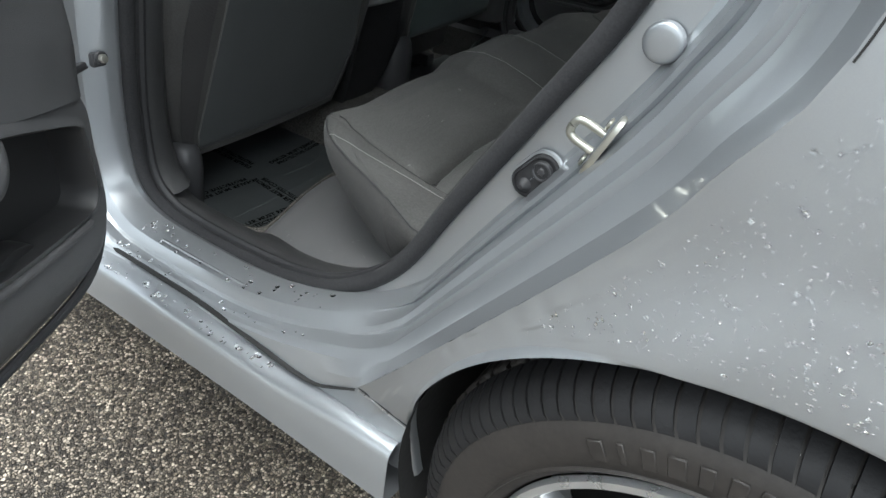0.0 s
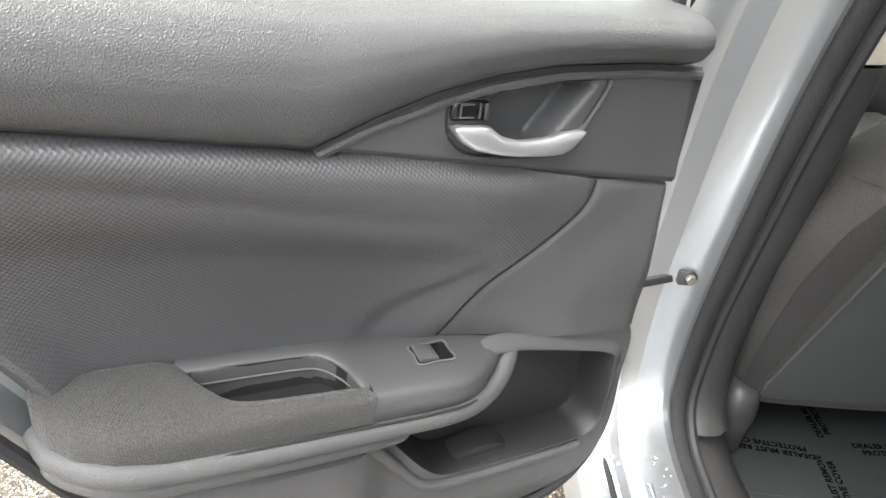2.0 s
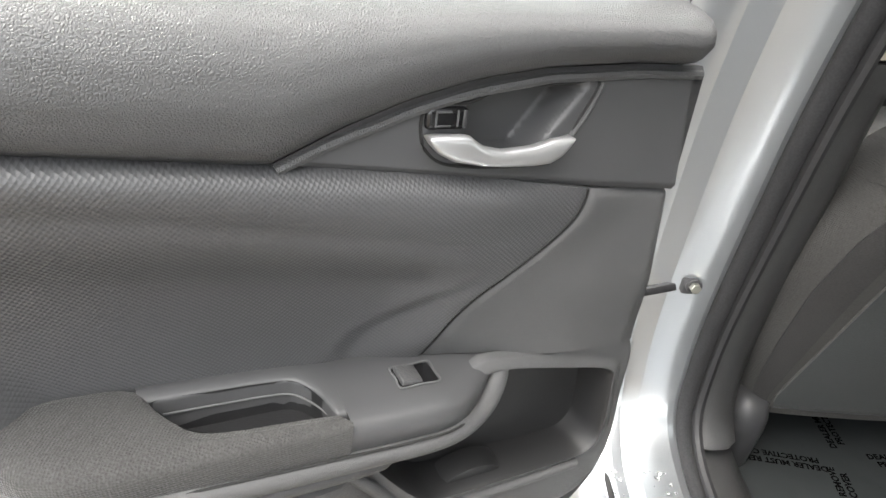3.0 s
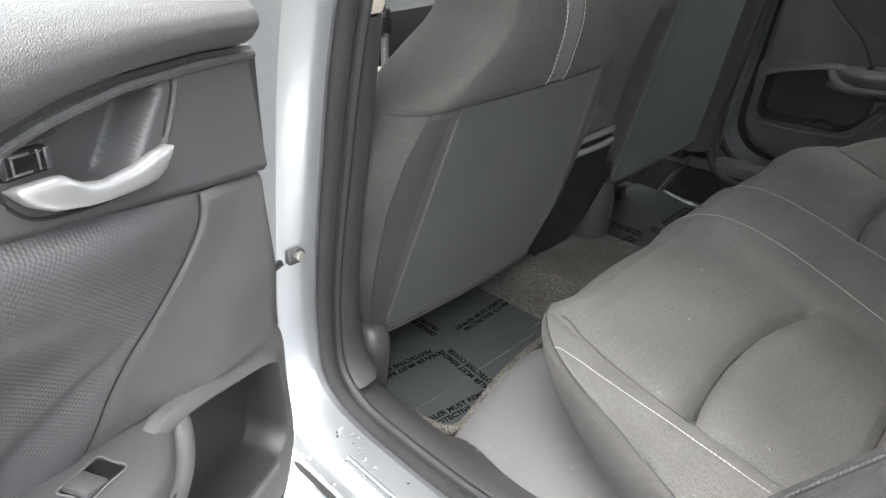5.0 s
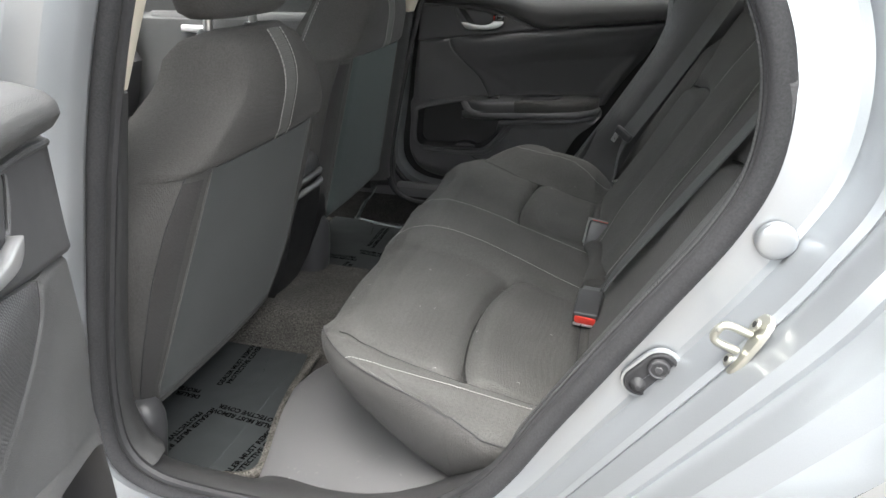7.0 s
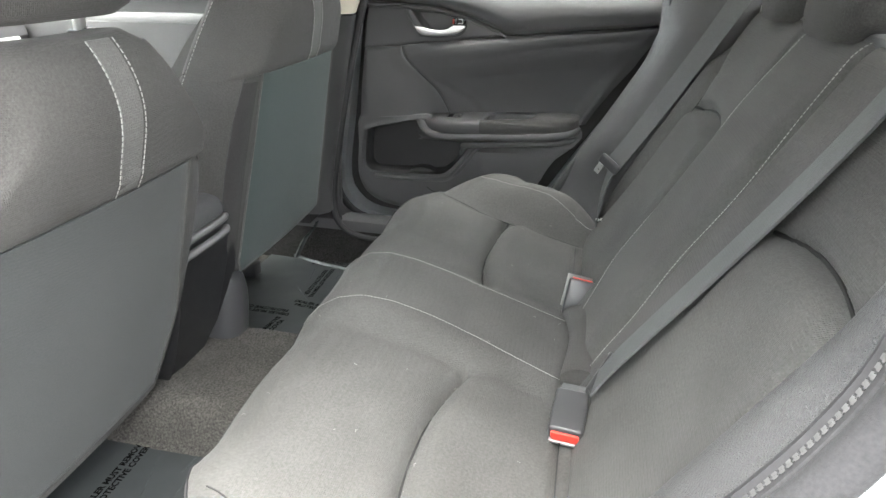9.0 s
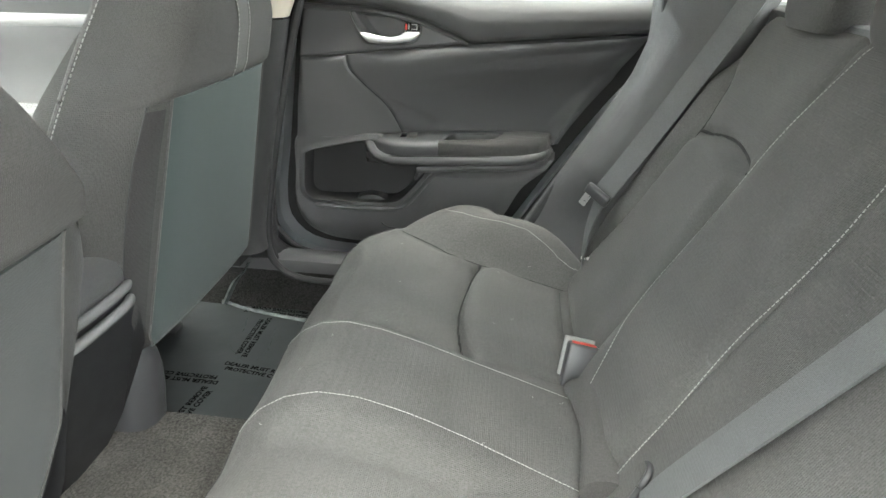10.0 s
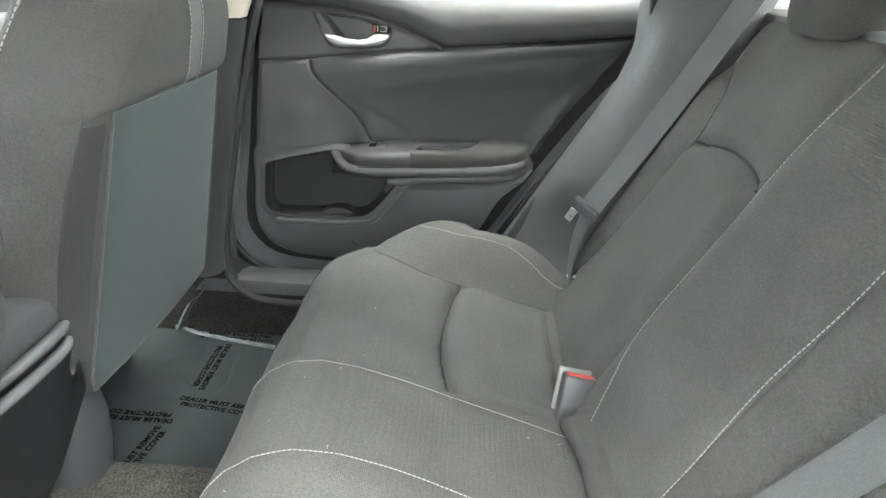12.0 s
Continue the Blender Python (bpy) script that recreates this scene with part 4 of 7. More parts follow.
    for v in range(48):
        f = v / 47
        b = S[v]
        row = []
        for k in range(30):
            g = k / 29
            zl = 0.615 + (0.802 - 0.615) * f
            a = Vector((front_x(zl), 0, zl))
            p = a.lerp(b, g)
            p.z = zl + (b.z - zl) * g
            face = -0.783 + 0.010 * soft(0.0, 0.5, f) - 0.006 * (1 - soft(0, 0.08, g))
            y = face + (b.y - face) * soft(0.35, 1.0, g) - 0.005 * soft(0.97, 1.0, f) - 0.0030 * soft(-0.006, 0.0, p.x - b.x)
            row.append(Vector((p.x, y, p.z)))
        rows.append(row)
    part("front_panel", slab(rows, (0, -0.012, 0)), GRAIN, d, "grained black front door panel")
    # lower panel round the pocket
    pocket = [(-0.331, 0.583), (-0.26, 0.603), (-0.182, 0.619), (-0.145, 0.613), (-0.115, 0.598), (-0.060, 0.588), (-0.030, 0.573), (-0.045, 0.545), (-0.075, 0.505), (-0.105, 0.474), (-0.135, 0.463), (-0.22, 0.460), (-0.315, 0.459), (-0.336, 0.468), (-0.345, 0.490), (-0.340, 0.560)]
    outer = [(-0.361, 0.617), (-0.28, 0.6195), (-0.18, 0.632), (-0.155, 0.631), (-0.125, 0.612), (-0.06, 0.602), (0.0, 0.604), (0.15, 0.606), (0.235 + DOOR_GROW, 0.612), (0.214 + DOOR_GROW, 0.575), (0.190, 0.530), (0.156, 0.466), (0.125, 0.415), (0.085, 0.365), (0.02, 0.345), (-0.12, 0.340), (-0.27, 0.345), (-0.335, 0.370), (-0.366, 0.415), (-0.375, 0.46), (-0.370, 0.53)]
    cen = (-0.20, 0.535)
    def ray_hit(poly, th):
        dx, dz = math.cos(th), math.sin(th)
        best = 0.05
        for (ax, az), (bx, bz) in zip(poly, poly[1:] + poly[:1]):
            ex, ez = bx - ax, bz - az
            det = dx * -ez + ex * dz
            if abs(det) < 1e-9:
                continue
            rx, rz = ax - cen[0], az - cen[1]
            s = (rx * -ez + ex * rz) / det
            u = (dx * rz - dz * rx) / det
            if s > 0 and -1e-6 <= u <= 1 + 1e-6:
                best = max(best, s)
        return best
    PO = [(p.x, p.z) for p in curve_points([(x, 0, z) for x, z in pocket], 90, True)]
    OU = [(p.x, p.z) for p in curve_points([(x, 0, z) for x, z in outer], 140, True)]
    rows, walls = [], []
    n = 150
    def low_y(x, z):
        step = 0.547 + 0.11 * (x + 0.02)
        y = -0.789 + 0.026 * (1 - soft(step - 0.006, step + 0.006, z)) * soft(-0.06, 0.0, x)
        y -= 0.014 * (1 - soft(0.338, 0.40, z))
        return y
    for i in range(n):
        th = 2 * math.pi * i / n
        a, b = ray_hit(PO, th), ray_hit(OU, th)
        row = []
        for k in range(14):
            f = k / 13
            r = a + (b - a) * f ** 1.3
            x, z = cen[0] + math.cos(th) * r, cen[1] + math.sin(th) * r
            y = low_y(x, z) + 0.007 * (1 - soft(0.0, 0.018, r - a)) - 0.010 * soft(0.9, 1.0, f)
            row.append(Vector((x, y, z)))
        rows.append(row)
        e = row[0]
        walls.append([e, Vector((cen[0] + math.cos(th) * (a - 0.003), e.y - 0.004, cen[1] + math.sin(th) * (a - 0.003))), Vector((cen[0] + math.cos(th) * (a - 0.004), -0.815, cen[1] + math.sin(th) * (a - 0.004))), Vector((cen[0] + math.cos(th) * (a - 0.008), -0.832, cen[1] + math.sin(th) * (a - 0.008))), Vector((cen[0] + math.cos(th) * 0.0004, -0.835, cen[1] + math.sin(th) * 0.0004))])
    lp = part("lower_panel", loft(rows, ring=True), GRAIN, d, "grained black lower door panel")
    part("pocket_bin", loft(walls, ring=True), DOORPOCKET, lp, "door pocket, blackened for the shade inside")
    rim_pts = [(0.213, 0.582), (0.12, 0.571), (0.03, 0.563), (-0.005, 0.556), (-0.030, 0.538), (-0.068, 0.487), (-0.098, 0.455), (-0.135, 0.446), (-0.22, 0.443), (-0.32, 0.443)]
    part("ledge_line", tube([(x, low_y(x, z) + 0.0015, z) for x, z in rim_pts], 0.0068, n=70, seg=10), GRAIN, lp, "raised lip under the pocket")
    rows = [[Vector((-0.180 + 0.044 * math.cos(t) * k, -0.826 + 0.030 * h, 0.452 + 0.026 * math.sin(t) * k)) for t in [math.pi * m / 16 for m in range(17)]] for k, h in ((1.0, 0.0), (0.98, 0.6), (0.90, 0.95), (0.70, 1.0), (0.02, 1.0))]
    part("pocket_mould", loft(rows), DOORPOCKET, lp, "rounded bottle rest in the pocket")
    # armrest: base, hard front plate, padded rear part and tray
    def arm_in(x):
        return interp(x, [(-0.200, -0.822), (-0.190, -0.808), (-0.174, -0.790), (-0.154, -0.7735), (-0.135, -0.7590), (-0.118, -0.7510), (-0.100, -0.7465), (-0.06, -0.7450), (0.0, -0.7455), (0.10, -0.7475), (0.16, -0.7500), (0.195, -0.7560), (0.220, -0.7680), (0.236, -0.7840), (0.246, -0.8020), (0.250, -0.826)])
    def arm_top(x):
        return interp(x, [(-0.200, 0.614), (-0.15, 0.620), (-0.10, 0.626), (0.0, 0.632), (0.1, 0.636), (0.2, 0.638), (0.25, 0.637)])
    def arm_z(x, y):
        return arm_top(x) + 0.010 * min(1.0, max(0.0, (-0.748 - y) / 0.08))
    def pad_edge(x):
        return interp(x, [(-0.013, -0.7460), (-0.0097, -0.7510), (-0.006, -0.7585), (-0.0026, -0.7616), (0.0218, -0.7645), (0.0693, -0.7675), (0.0916, -0.7705), (0.1022, -0.7745), (0.1122, -0.7815), (0.1271, -0.8010), (0.1327, -0.8110), (0.1402, -0.8300), (0.16, -0.840), (0.25, -0.840)])
    def plate_edge(x):
        return interp(x, [(-0.0035, -0.7610), (0.0024, -0.7820), (0.0060, -0.7910), (0.0118, -0.8005), (0.0175, -0.8065), (0.0224, -0.8100), (0.0376, -0.8125), (0.083, -0.8140), (0.1323, -0.8150), (0.145, -0.8180)])
    def arm_strip(xs, far, near, thick, lift, rnd, under=0.003):
        out = []
        for x in xs:
            a, b = far(x), near(x)
            def top(y):
                return arm_z(x, y) + lift
            w = max(0.004, b - a)
            r = min(rnd, w * 0.4)
            row = [Vector((x, a, top(a) - thick)), Vector((x, a, top(a) - r)), Vector((x, a + r * 0.3, top(a) - r * 0.3)), Vector((x, a + r, top(a + r)))]
            for k in range(1, 5):
                y = a + r + (w - 2 * r) * k / 5
                row.append(Vector((x, y, top(y) + 0.0012 * math.sin(math.pi * k / 5))))
            row += [Vector((x, b - r, top(b - r))), Vector((x, b - r * 0.62, top(b) - r * 0.10)), Vector((x, b - r * 0.29, top(b) - r * 0.29)), Vector((x, b - r * 0.08, top(b) - r * 0.62)), Vector((x, b, top(b) - r)), Vector((x, b - under * 0.6, top(b) - thick + 0.003)), Vector((x, b - under, top(b) - thick))]
            out.append(row)
        return out
    def ends(n, x0, x1):
        return [x0 + (x1 - x0) * (0.5 - 0.5 * math.cos(math.pi * k / n)) for k in range(n + 1)]
    # core under the plates, down to the lip
    rows = []
    for x in ends(80, -0.198, 0.249):
        yi, zt = arm_in(x), arm_top(x)
        rows.append([Vector((x, -0.832, zt - 0.038)), Vector((x, yi - 0.010, zt - 0.036)), Vector((x, yi - 0.006, zt - 0.040)), Vector((x, yi - 0.006, zt - 0.048)), Vector((x, yi - 0.022, zt - 0.060)), Vector((x, -0.832, zt - 0.066))])
    ar = part("armrest", loft(rows, caps=True), GRAIN, d, "black armrest")
    lip = [(-0.190, -0.812, 0.622), (-0.1850, -0.795, 0.6180), (-0.1788, -0.785, 0.6074), (-0.1647, -0.775, 0.5915), (-0.1442, -0.765, 0.5840), (-0.1199, -0.756, 0.5830), (-0.0868, -0.751, 0.5845), (-0.0287, -0.750, 0.5885), (0.0729, -0.750, 0.5935), (0.1598, -0.752, 0.5990), (0.1987, -0.758, 0.6035), (0.2217, -0.772, 0.6060), (0.237, -0.788, 0.6085), (0.247, -0.815, 0.611)]
    part("upper_lip", tube(lip, 0.0112, n=110, seg=14, up=(0, 1, 0), flat=0.8), GRAIN, ar, "grained roll round the armrest")
    low = [(-0.068, -0.812, 0.520), (-0.058, -0.790, 0.545), (-0.045, -0.765, 0.560)] + [(x, y - 0.004, z - 0.0185) for x, y, z in lip[8:]]
    part("lower_lip", tube(low, 0.0085, n=90, seg=12, up=(0, 1, 0), flat=0.8), GRAIN, ar, "second grained roll under the armrest")
    part("lip_groove", tube([(x, arm_in(x) + 0.0006, arm_top(x) - 0.0312) for x in ends(40, -0.192, 0.246)], 0.0014, n=110, seg=6), LINER, ar)
    part("armrest_front", loft(arm_strip(ends(44, -0.199, -0.0115), lambda x: -0.834, lambda x: arm_in(x) + 0.0005, 0.032, 0.0, 0.010, 0.005), caps=True), SMOOTHTRIM, ar, "satin black front plate of the armrest")
    part("tray_border", loft(arm_strip(ends(50, -0.0118, 0.142), lambda x: -0.836, lambda x: plate_edge(x) if x > -0.0035 else -0.7610, 0.034, 0.0, 0.0045, 0.0), caps=True), SMOOTHTRIM, ar, "satin black tray border")
    part("armrest_pad", loft(arm_strip(ends(70, -0.0113, 0.249), pad_edge, lambda x: arm_in(x) + 0.0015, 0.0335, 0.003, 0.013), caps=True), PADCLOTH, ar, "charcoal cloth armrest pad")
    ol = [(-0.0035, -0.763), (0.0024, -0.7820), (0.0118, -0.8005), (0.0224, -0.8100), (0.0376, -0.8125), (0.083, -0.8140), (0.1323, -0.8150), (0.1271, -0.8010), (0.1122, -0.7815), (0.0916, -0.7705), (0.0693, -0.7675), (0.0218, -0.7645)]
    T = curve_points([(x, y, 0) for x, y in ol], 80, True)
    rows = [[Vector((p.x, p.y, arm_z(p.x, p.y) - 0.002)) for p in T], [Vector((p.x, p.y, 0.618)) for p in T], [Vector((0.055 + (p.x - 0.055) * 0.97, -0.790 + (p.y + 0.790) * 0.92, 0.609)) for p in T], [Vector((0.055 + (p.x - 0.055) * 0.1, -0.790 + (p.y + 0.790) * 0.1, 0.608)) for p in T]]
    tr = part("pull_tray", loft(rows, closed=True), POCKET, ar, "black pull tray")
    part("tray_line", tube([(-0.0005, -0.775, 0.6225), (0.0065, -0.790, 0.6235), (0.0182, -0.806, 0.6245), (0.0349, -0.8112, 0.626), (0.0832, -0.8128, 0.628), (0.125, -0.8138, 0.629)], 0.0010, n=50, seg=6), GREYTRIM, tr, "pale edge of the tray liner")
    SW = Matrix.Translation((-0.0865, -0.7885, 0.6335)) @ Matrix.Rotation(-0.06, 4, 'Y') @ Matrix.Rotation(-0.125, 4, 'X') @ Matrix.Rotation(0.04, 4, 'Z')
    sw = part("window_switch", box(-0.0195, 0.0195, -0.0125, 0.0125, -0.010, 0.0008, 0.0015, 2, SW), GLOSS, ar, "black window switch plate")
    part("switch_key", box(-0.003, 0.0185, -0.0112, 0.0112, -0.003, 0.0030, 0.0018, 2, SW @ Matrix.Rotation(-0.16, 4, 'Y')), VINYL, sw, "grey window switch key")
    part("switch_frame", tube([SW @ Vector(p) for p in ((-0.020, -0.013, 0.0008), (0.0, -0.013, 0.0008), (0.020, -0.013, 0.0008), (0.020, 0.0, 0.0008), (0.020, 0.013, 0.0008), (0.0, 0.013, 0.0008), (-0.020, 0.013, 0.0008), (-0.020, 0.0, 0.0008))], 0.0009, n=64, seg=6, closed=True), GREYTRIM, sw)
    XF = Matrix.Identity(4)
    return d


near_door = build_rear_door(True)
far_door = build_rear_door(False)


# ---------------------------------------------------------------- rear bench
REAR_SEAT = thing("rear_seat", (0.1, 0, 0.27), "charcoal cloth rear bench seat with light stitching", "car seat")


def groove(d, w=0.006):
    return math.exp(-(d / w) ** 2)


def crease_x(y):
    """Cross seam of the outer seats, bowed forward in its middle."""
    a = abs(y)
    return 0.110 - 0.026 * (1 - ((a - 0.315) / 0.165) ** 2)


def seam_y(x, y=1):
    """Seam between the seat and its raised outer edge."""
    if y < 0:
        return interp(x, [(-0.14, 0.452), (-0.103, 0.462), (-0.06, 0.478), (-0.02, 0.484), (0.04, 0.485), (0.11, 0.481), (0.21, 0.477), (0.28, 0.462)])
    return interp(x, [(-0.14, 0.560), (-0.12, 0.555), (-0.04, 0.515), (0.04, 0.492), (0.105, 0.484), (0.20, 0.480), (0.28, 0.473)])


def edge_y(x):
    """Half width of the cushion, drawn in beside the backrest."""
    return interp(x, [(-0.2, 0.605), (0.06, 0.605), (0.15, 0.605), (0.20, 0.602), (0.235, 0.592), (0.265, 0.574), (0.29, 0.548), (0.32, 0.500), (0.36, 0.455)])


def stitch_y(x, y):
    return interp(x, [(-0.08, 0.528), (0.25, 0.522), (0.32, 0.48)]) if y < 0 else interp(x, [(-0.03, 0.572), (0.02, 0.570), (0.08, 0.562), (0.14, 0.556), (0.20, 0.548), (0.26, 0.524), (0.32, 0.483)])


def cushion_top(x, y):
    a = abs(y)
    c = abs(y - 0.018)
    z = interp(x, [(-0.19, 0.40), (-0.175, 0.440), (-0.16, 0.465), (-0.14, 0.486), (-0.11, 0.502), (-0.07, 0.507), (-0.02, 0.499), (0.04, 0.482), (0.10, 0.464), (0.16, 0.449), (0.22, 0.435), (0.27, 0.424), (0.33, 0.413)])
    z += 0.022 * (1 - soft(0.085, 0.15, c)) * (1 - soft(0.02, 0.30, x) * 0.8)
    ys = seam_y(x, y)
    up = [(-0.10, -0.002), (-0.06, 0.000), (0.0, 0.005), (0.05, 0.013), (0.10, 0.021), (0.2, 0.026), (0.3, 0.034), (0.36, 0.03)] if y < 0 else [(-0.14, 0.010), (-0.10, 0.028), (-0.04, 0.044), (0.03, 0.055), (0.1, 0.066), (0.15, 0.077), (0.2, 0.082), (0.24, 0.081), (0.27, 0.074), (0.29, 0.066), (0.33, 0.05)]
    z += interp(x, up) * soft(ys - 0.006, min(ys + (0.055 if y < 0 else 0.085), edge_y(x) - 0.014), a) - 0.004 * soft(0.2, 0.35, a) * (1 - soft(0.35, 0.48, a))
    if 0.10 < c and a < 0.58:
        k = soft(0.125, 0.142, c) * (1 - soft(ys - 0.012, ys, a))
        d = x - crease_x(y)
        z -= k * (0.020 * groove(d, 0.005) + 0.013 * groove(d, 0.020))
        z += 0.008 * groove(d - 0.04, 0.028) * k + 0.003 * groove(d + 0.035, 0.025) * k
        z -= 0.010 * groove(x - 0.272, 0.006) * soft(0.17, 0.21, a) * (1 - soft(0.44, 0.47, a))
    z -= 0.005 * groove(c - 0.138, 0.005) * soft(-0.1, -0.02, x)
    z -= 0.004 * groove(a - ys, 0.006) * soft(-0.15, -0.11, x)
    return z


def front_line(y):
    """Front of the cushion in plan, with broad rounded corners."""
    a = abs(y)
    return 0.014 * (1 - soft(0.0, 0.25, a)) + interp(a, [(0.25, -0.182), (0.30, -0.1805), (0.34, -0.1770), (0.38, -0.1700), (0.42, -0.1570), (0.45, -0.1420), (0.475, -0.1250), (0.50, -0.1020), (0.52, -0.0790), (0.54, -0.0490), (0.555, -0.0210), (0.57, 0.0120), (0.585, 0.0520), (0.60, 0.1050)])


def cushion_at(x, y):
    """Height of the finished cushion, with its nose following the front and its edges rolled down."""
    x0 = front_line(y / edge_y(x) * 0.60) + 0.006
    xb = -0.172 + 0.082 * soft(0.34, 0.54, abs(y))
    xs = xb + (0.16 - xb) * (max(0.0, x - x0) / (0.16 - x0)) ** (1 - 0.25 * soft(0.40, 0.57, abs(y))) if x < 0.16 else x
    e = max(0.0, (abs(y) - edge_y(x) + 0.026) / 0.026)
    return cushion_top(xs, y) - 0.014 * e ** 2.2


def build_bench():
    b = REAR_SEAT
    rows = []
    ny, nx = 177, 120
    for j in range(ny):
        u = math.sin(math.pi / 2 * (-1 + 2 * j / (ny - 1)))
        row = []
        fl = front_line(u * 0.60)
        x0 = fl + 0.006
        for k in range(nx):
            f = (k / (nx - 1)) ** 1.1
            x = x0 + (0.36 - x0) * f
            row.append(Vector((x, u * edge_y(x), cushion_at(x, u * edge_y(x)))))
        rows.append(row)
    # skirt: round the two sides and the front, out to the piping and tucked in below
    rim = list(reversed(rows[0])) + [r[0] for r in rows[1:-1]] + rows[-1]
    skirt = []
    m = len(rim)
    for i, p in enumerate(rim):
        q0, q1 = rim[max(0, i - 3)], rim[min(m - 1, i + 3)]
        t = Vector((q1.x - q0.x, q1.y - q0.y, 0)).normalized()
        n = Vector((t.y, -t.x, 0))
        if n.dot(Vector((p.x - 0.2, p.y, 0))) < 0:
            n = -n
        low = interp(p.x, [(-0.2, 0.335), (-0.15, 0.352), (-0.10, 0.368), (-0.05, 0.366), (0.0, 0.352), (0.05, 0.337), (0.10, 0.328), (0.13, 0.331), (0.18, 0.352), (0.3, 0.40)])
        w = soft(0.10, 0.52, abs(p.y))
        row = [p]
        inset = 0.034 + 0.014 * w
        for f, o in ((0.05, 0.0035), (0.12, 0.0060), (0.22, 0.0075), (0.36, 0.0080), (0.50, 0.0070), (0.64, 0.0050), (0.76, 0.0025), (0.87, 0.000), (0.95, -0.003), (1.0, -0.008)):
            o -= inset * max(0.0, f - 0.05) ** 1.6
            row.append(Vector((p.x + n.x * o, p.y + n.y * o, p.z + (low - p.z) * f)))
        row.append(Vector((p.x - n.x * (0.02 + inset), p.y - n.y * (0.02 + inset), low - 0.012)))
        row.append(Vector((p.x - n.x * 0.13, p.y - n.y * 0.13, low - 0.03)))
        skirt.append(row)
    cu = part("cushion", loft(rows), FABRIC, b, "charcoal cloth bench cushion", angle=75)
    # The side takes a darker tone to put its shade into the colour.
    part("side_cover", loft(skirt), FABRIC2, cu, "side of the cushion, its cloth darkened for shade", angle=75)
    part("edge_seam", tube([r[0] + Vector((0, 0, 0.0006)) for r in skirt][2:-2], 0.0012, n=220, seg=6), RUBBER, cu, "fine seam round the cushion")
    # black tubes draw the seams and the shade sunk in their creases
    for sg in (-1, 1):
        C = [Vector((crease_x(y), sg * y, cushion_at(crease_x(y), sg * y) + 0.002)) for y in [(0.152 if sg > 0 else 0.124) + (0.330 if sg > 0 else 0.352) * k / 40 for k in range(41)]]
        part("seam", tube(C, 0.0030, n=60, seg=6), LINER, cu, "seam blackened for the shade in its crease")
        C = [Vector((x, sg * seam_y(x, sg), cushion_at(x, sg * seam_y(x, sg)) + 0.0003)) for x in [-0.105 + 0.385 * k / 40 for k in range(41)]]
        part("seam", tube(C, 0.0011, n=60, seg=6), LINER, cu)
        C = [Vector((0.272, sg * y, cushion_at(0.272, sg * y) + 0.0006)) for y in [0.19 + 0.27 * k / 30 for k in range(31)]]
        part("seam", tube(C, 0.0012, n=40, seg=6), RUBBER, cu)
    for sg, line in ((-1, [(-0.16, 0.078), (-0.109, 0.066), (-0.07, 0.056), (0.0, 0.047), (0.11, 0.048), (0.21, 0.062), (0.30, 0.080)]), (1, [(-0.16, 0.110), (-0.11, 0.115), (0.0, 0.117), (0.18, 0.117), (0.30, 0.106)])):
        C = []
        for p in curve_points([(x, sg * y, 0) for x, y in line], 90):
            C.append(Vector((p.x, p.y, cushion_at(p.x, p.y) + 0.0012)))
        part("stitching", stitches(C, 0.0056, 0.0040, 0.0008), THREAD, cu, "light thread seam")
    for a in (-1, 1):
        C = []
        for k in range(81):
            x = (-0.066 if a < 0 else 0.03) + (0.36 if a < 0 else 0.29) * k / 80
            y = a * stitch_y(x, a)
            C.append(Vector((x, y, cushion_at(x, y) + 0.0010)))
        part("stitching", stitches(C, 0.0056, 0.0040, 0.0008), THREAD, cu)


def back_x(z):
    return 0.474 + (z - 0.771) * 0.54


def back_arc(y):
    """Height of the cross seam of the outer backrests."""
    return 0.786 - 0.022 * ((abs(y) - 0.325) / 0.13) ** 2


def bolster_y(z):
    return interp(z, [(0.42, 0.52), (0.50, 0.500), (0.62, 0.462), (0.72, 0.446), (0.78, 0.446), (0.84, 0.470), (0.90, 0.53), (1.0, 0.60)])


def back_point(y, z, lift=0.0):
    """Point of the backrest's face; lift: along its normal, towards the front."""
    a = abs(y)
    c = abs(y - 0.065)
    h = 0.013 * (1 - soft(0.08, 0.14, c)) * (1 - soft(0.80, 0.95, z))
    b = bolster_y(z)
    h += 0.018 * soft(b - 0.01, b + 0.05, a) * (1 - soft(0.82, 0.92, z))
    if 0.14 < a < 0.50:
        k = soft(0.19, 0.225, a) * (1 - soft(b - 0.02, b, a))
        d = z - back_arc(y)
        h -= (0.014 * groove(d, 0.006) + 0.006 * groove(d, 0.02)) * k
        h += 0.010 * soft(-0.25, -0.03, d) * (1 - soft(-0.025, -0.006, d)) * k
    h -= 0.006 * groove(c - 0.125, 0.007)
    h -= 0.006 * groove(a - b, 0.006) * (1 - soft(0.88, 0.94, z))
    e = max(0.0, (a - 0.50) / 0.06)
    h -= 0.05 * e ** 2
    t = max(0.0, (z - 0.93) / 0.06)
    h -= 0.05 * t ** 2
    u = max(0.0, (0.44 - z) / 0.05)
    h -= 0.03 * u ** 2
    return Vector((back_x(z) - 0.880 * (h + lift), y, z + 0.475 * (h + lift)))


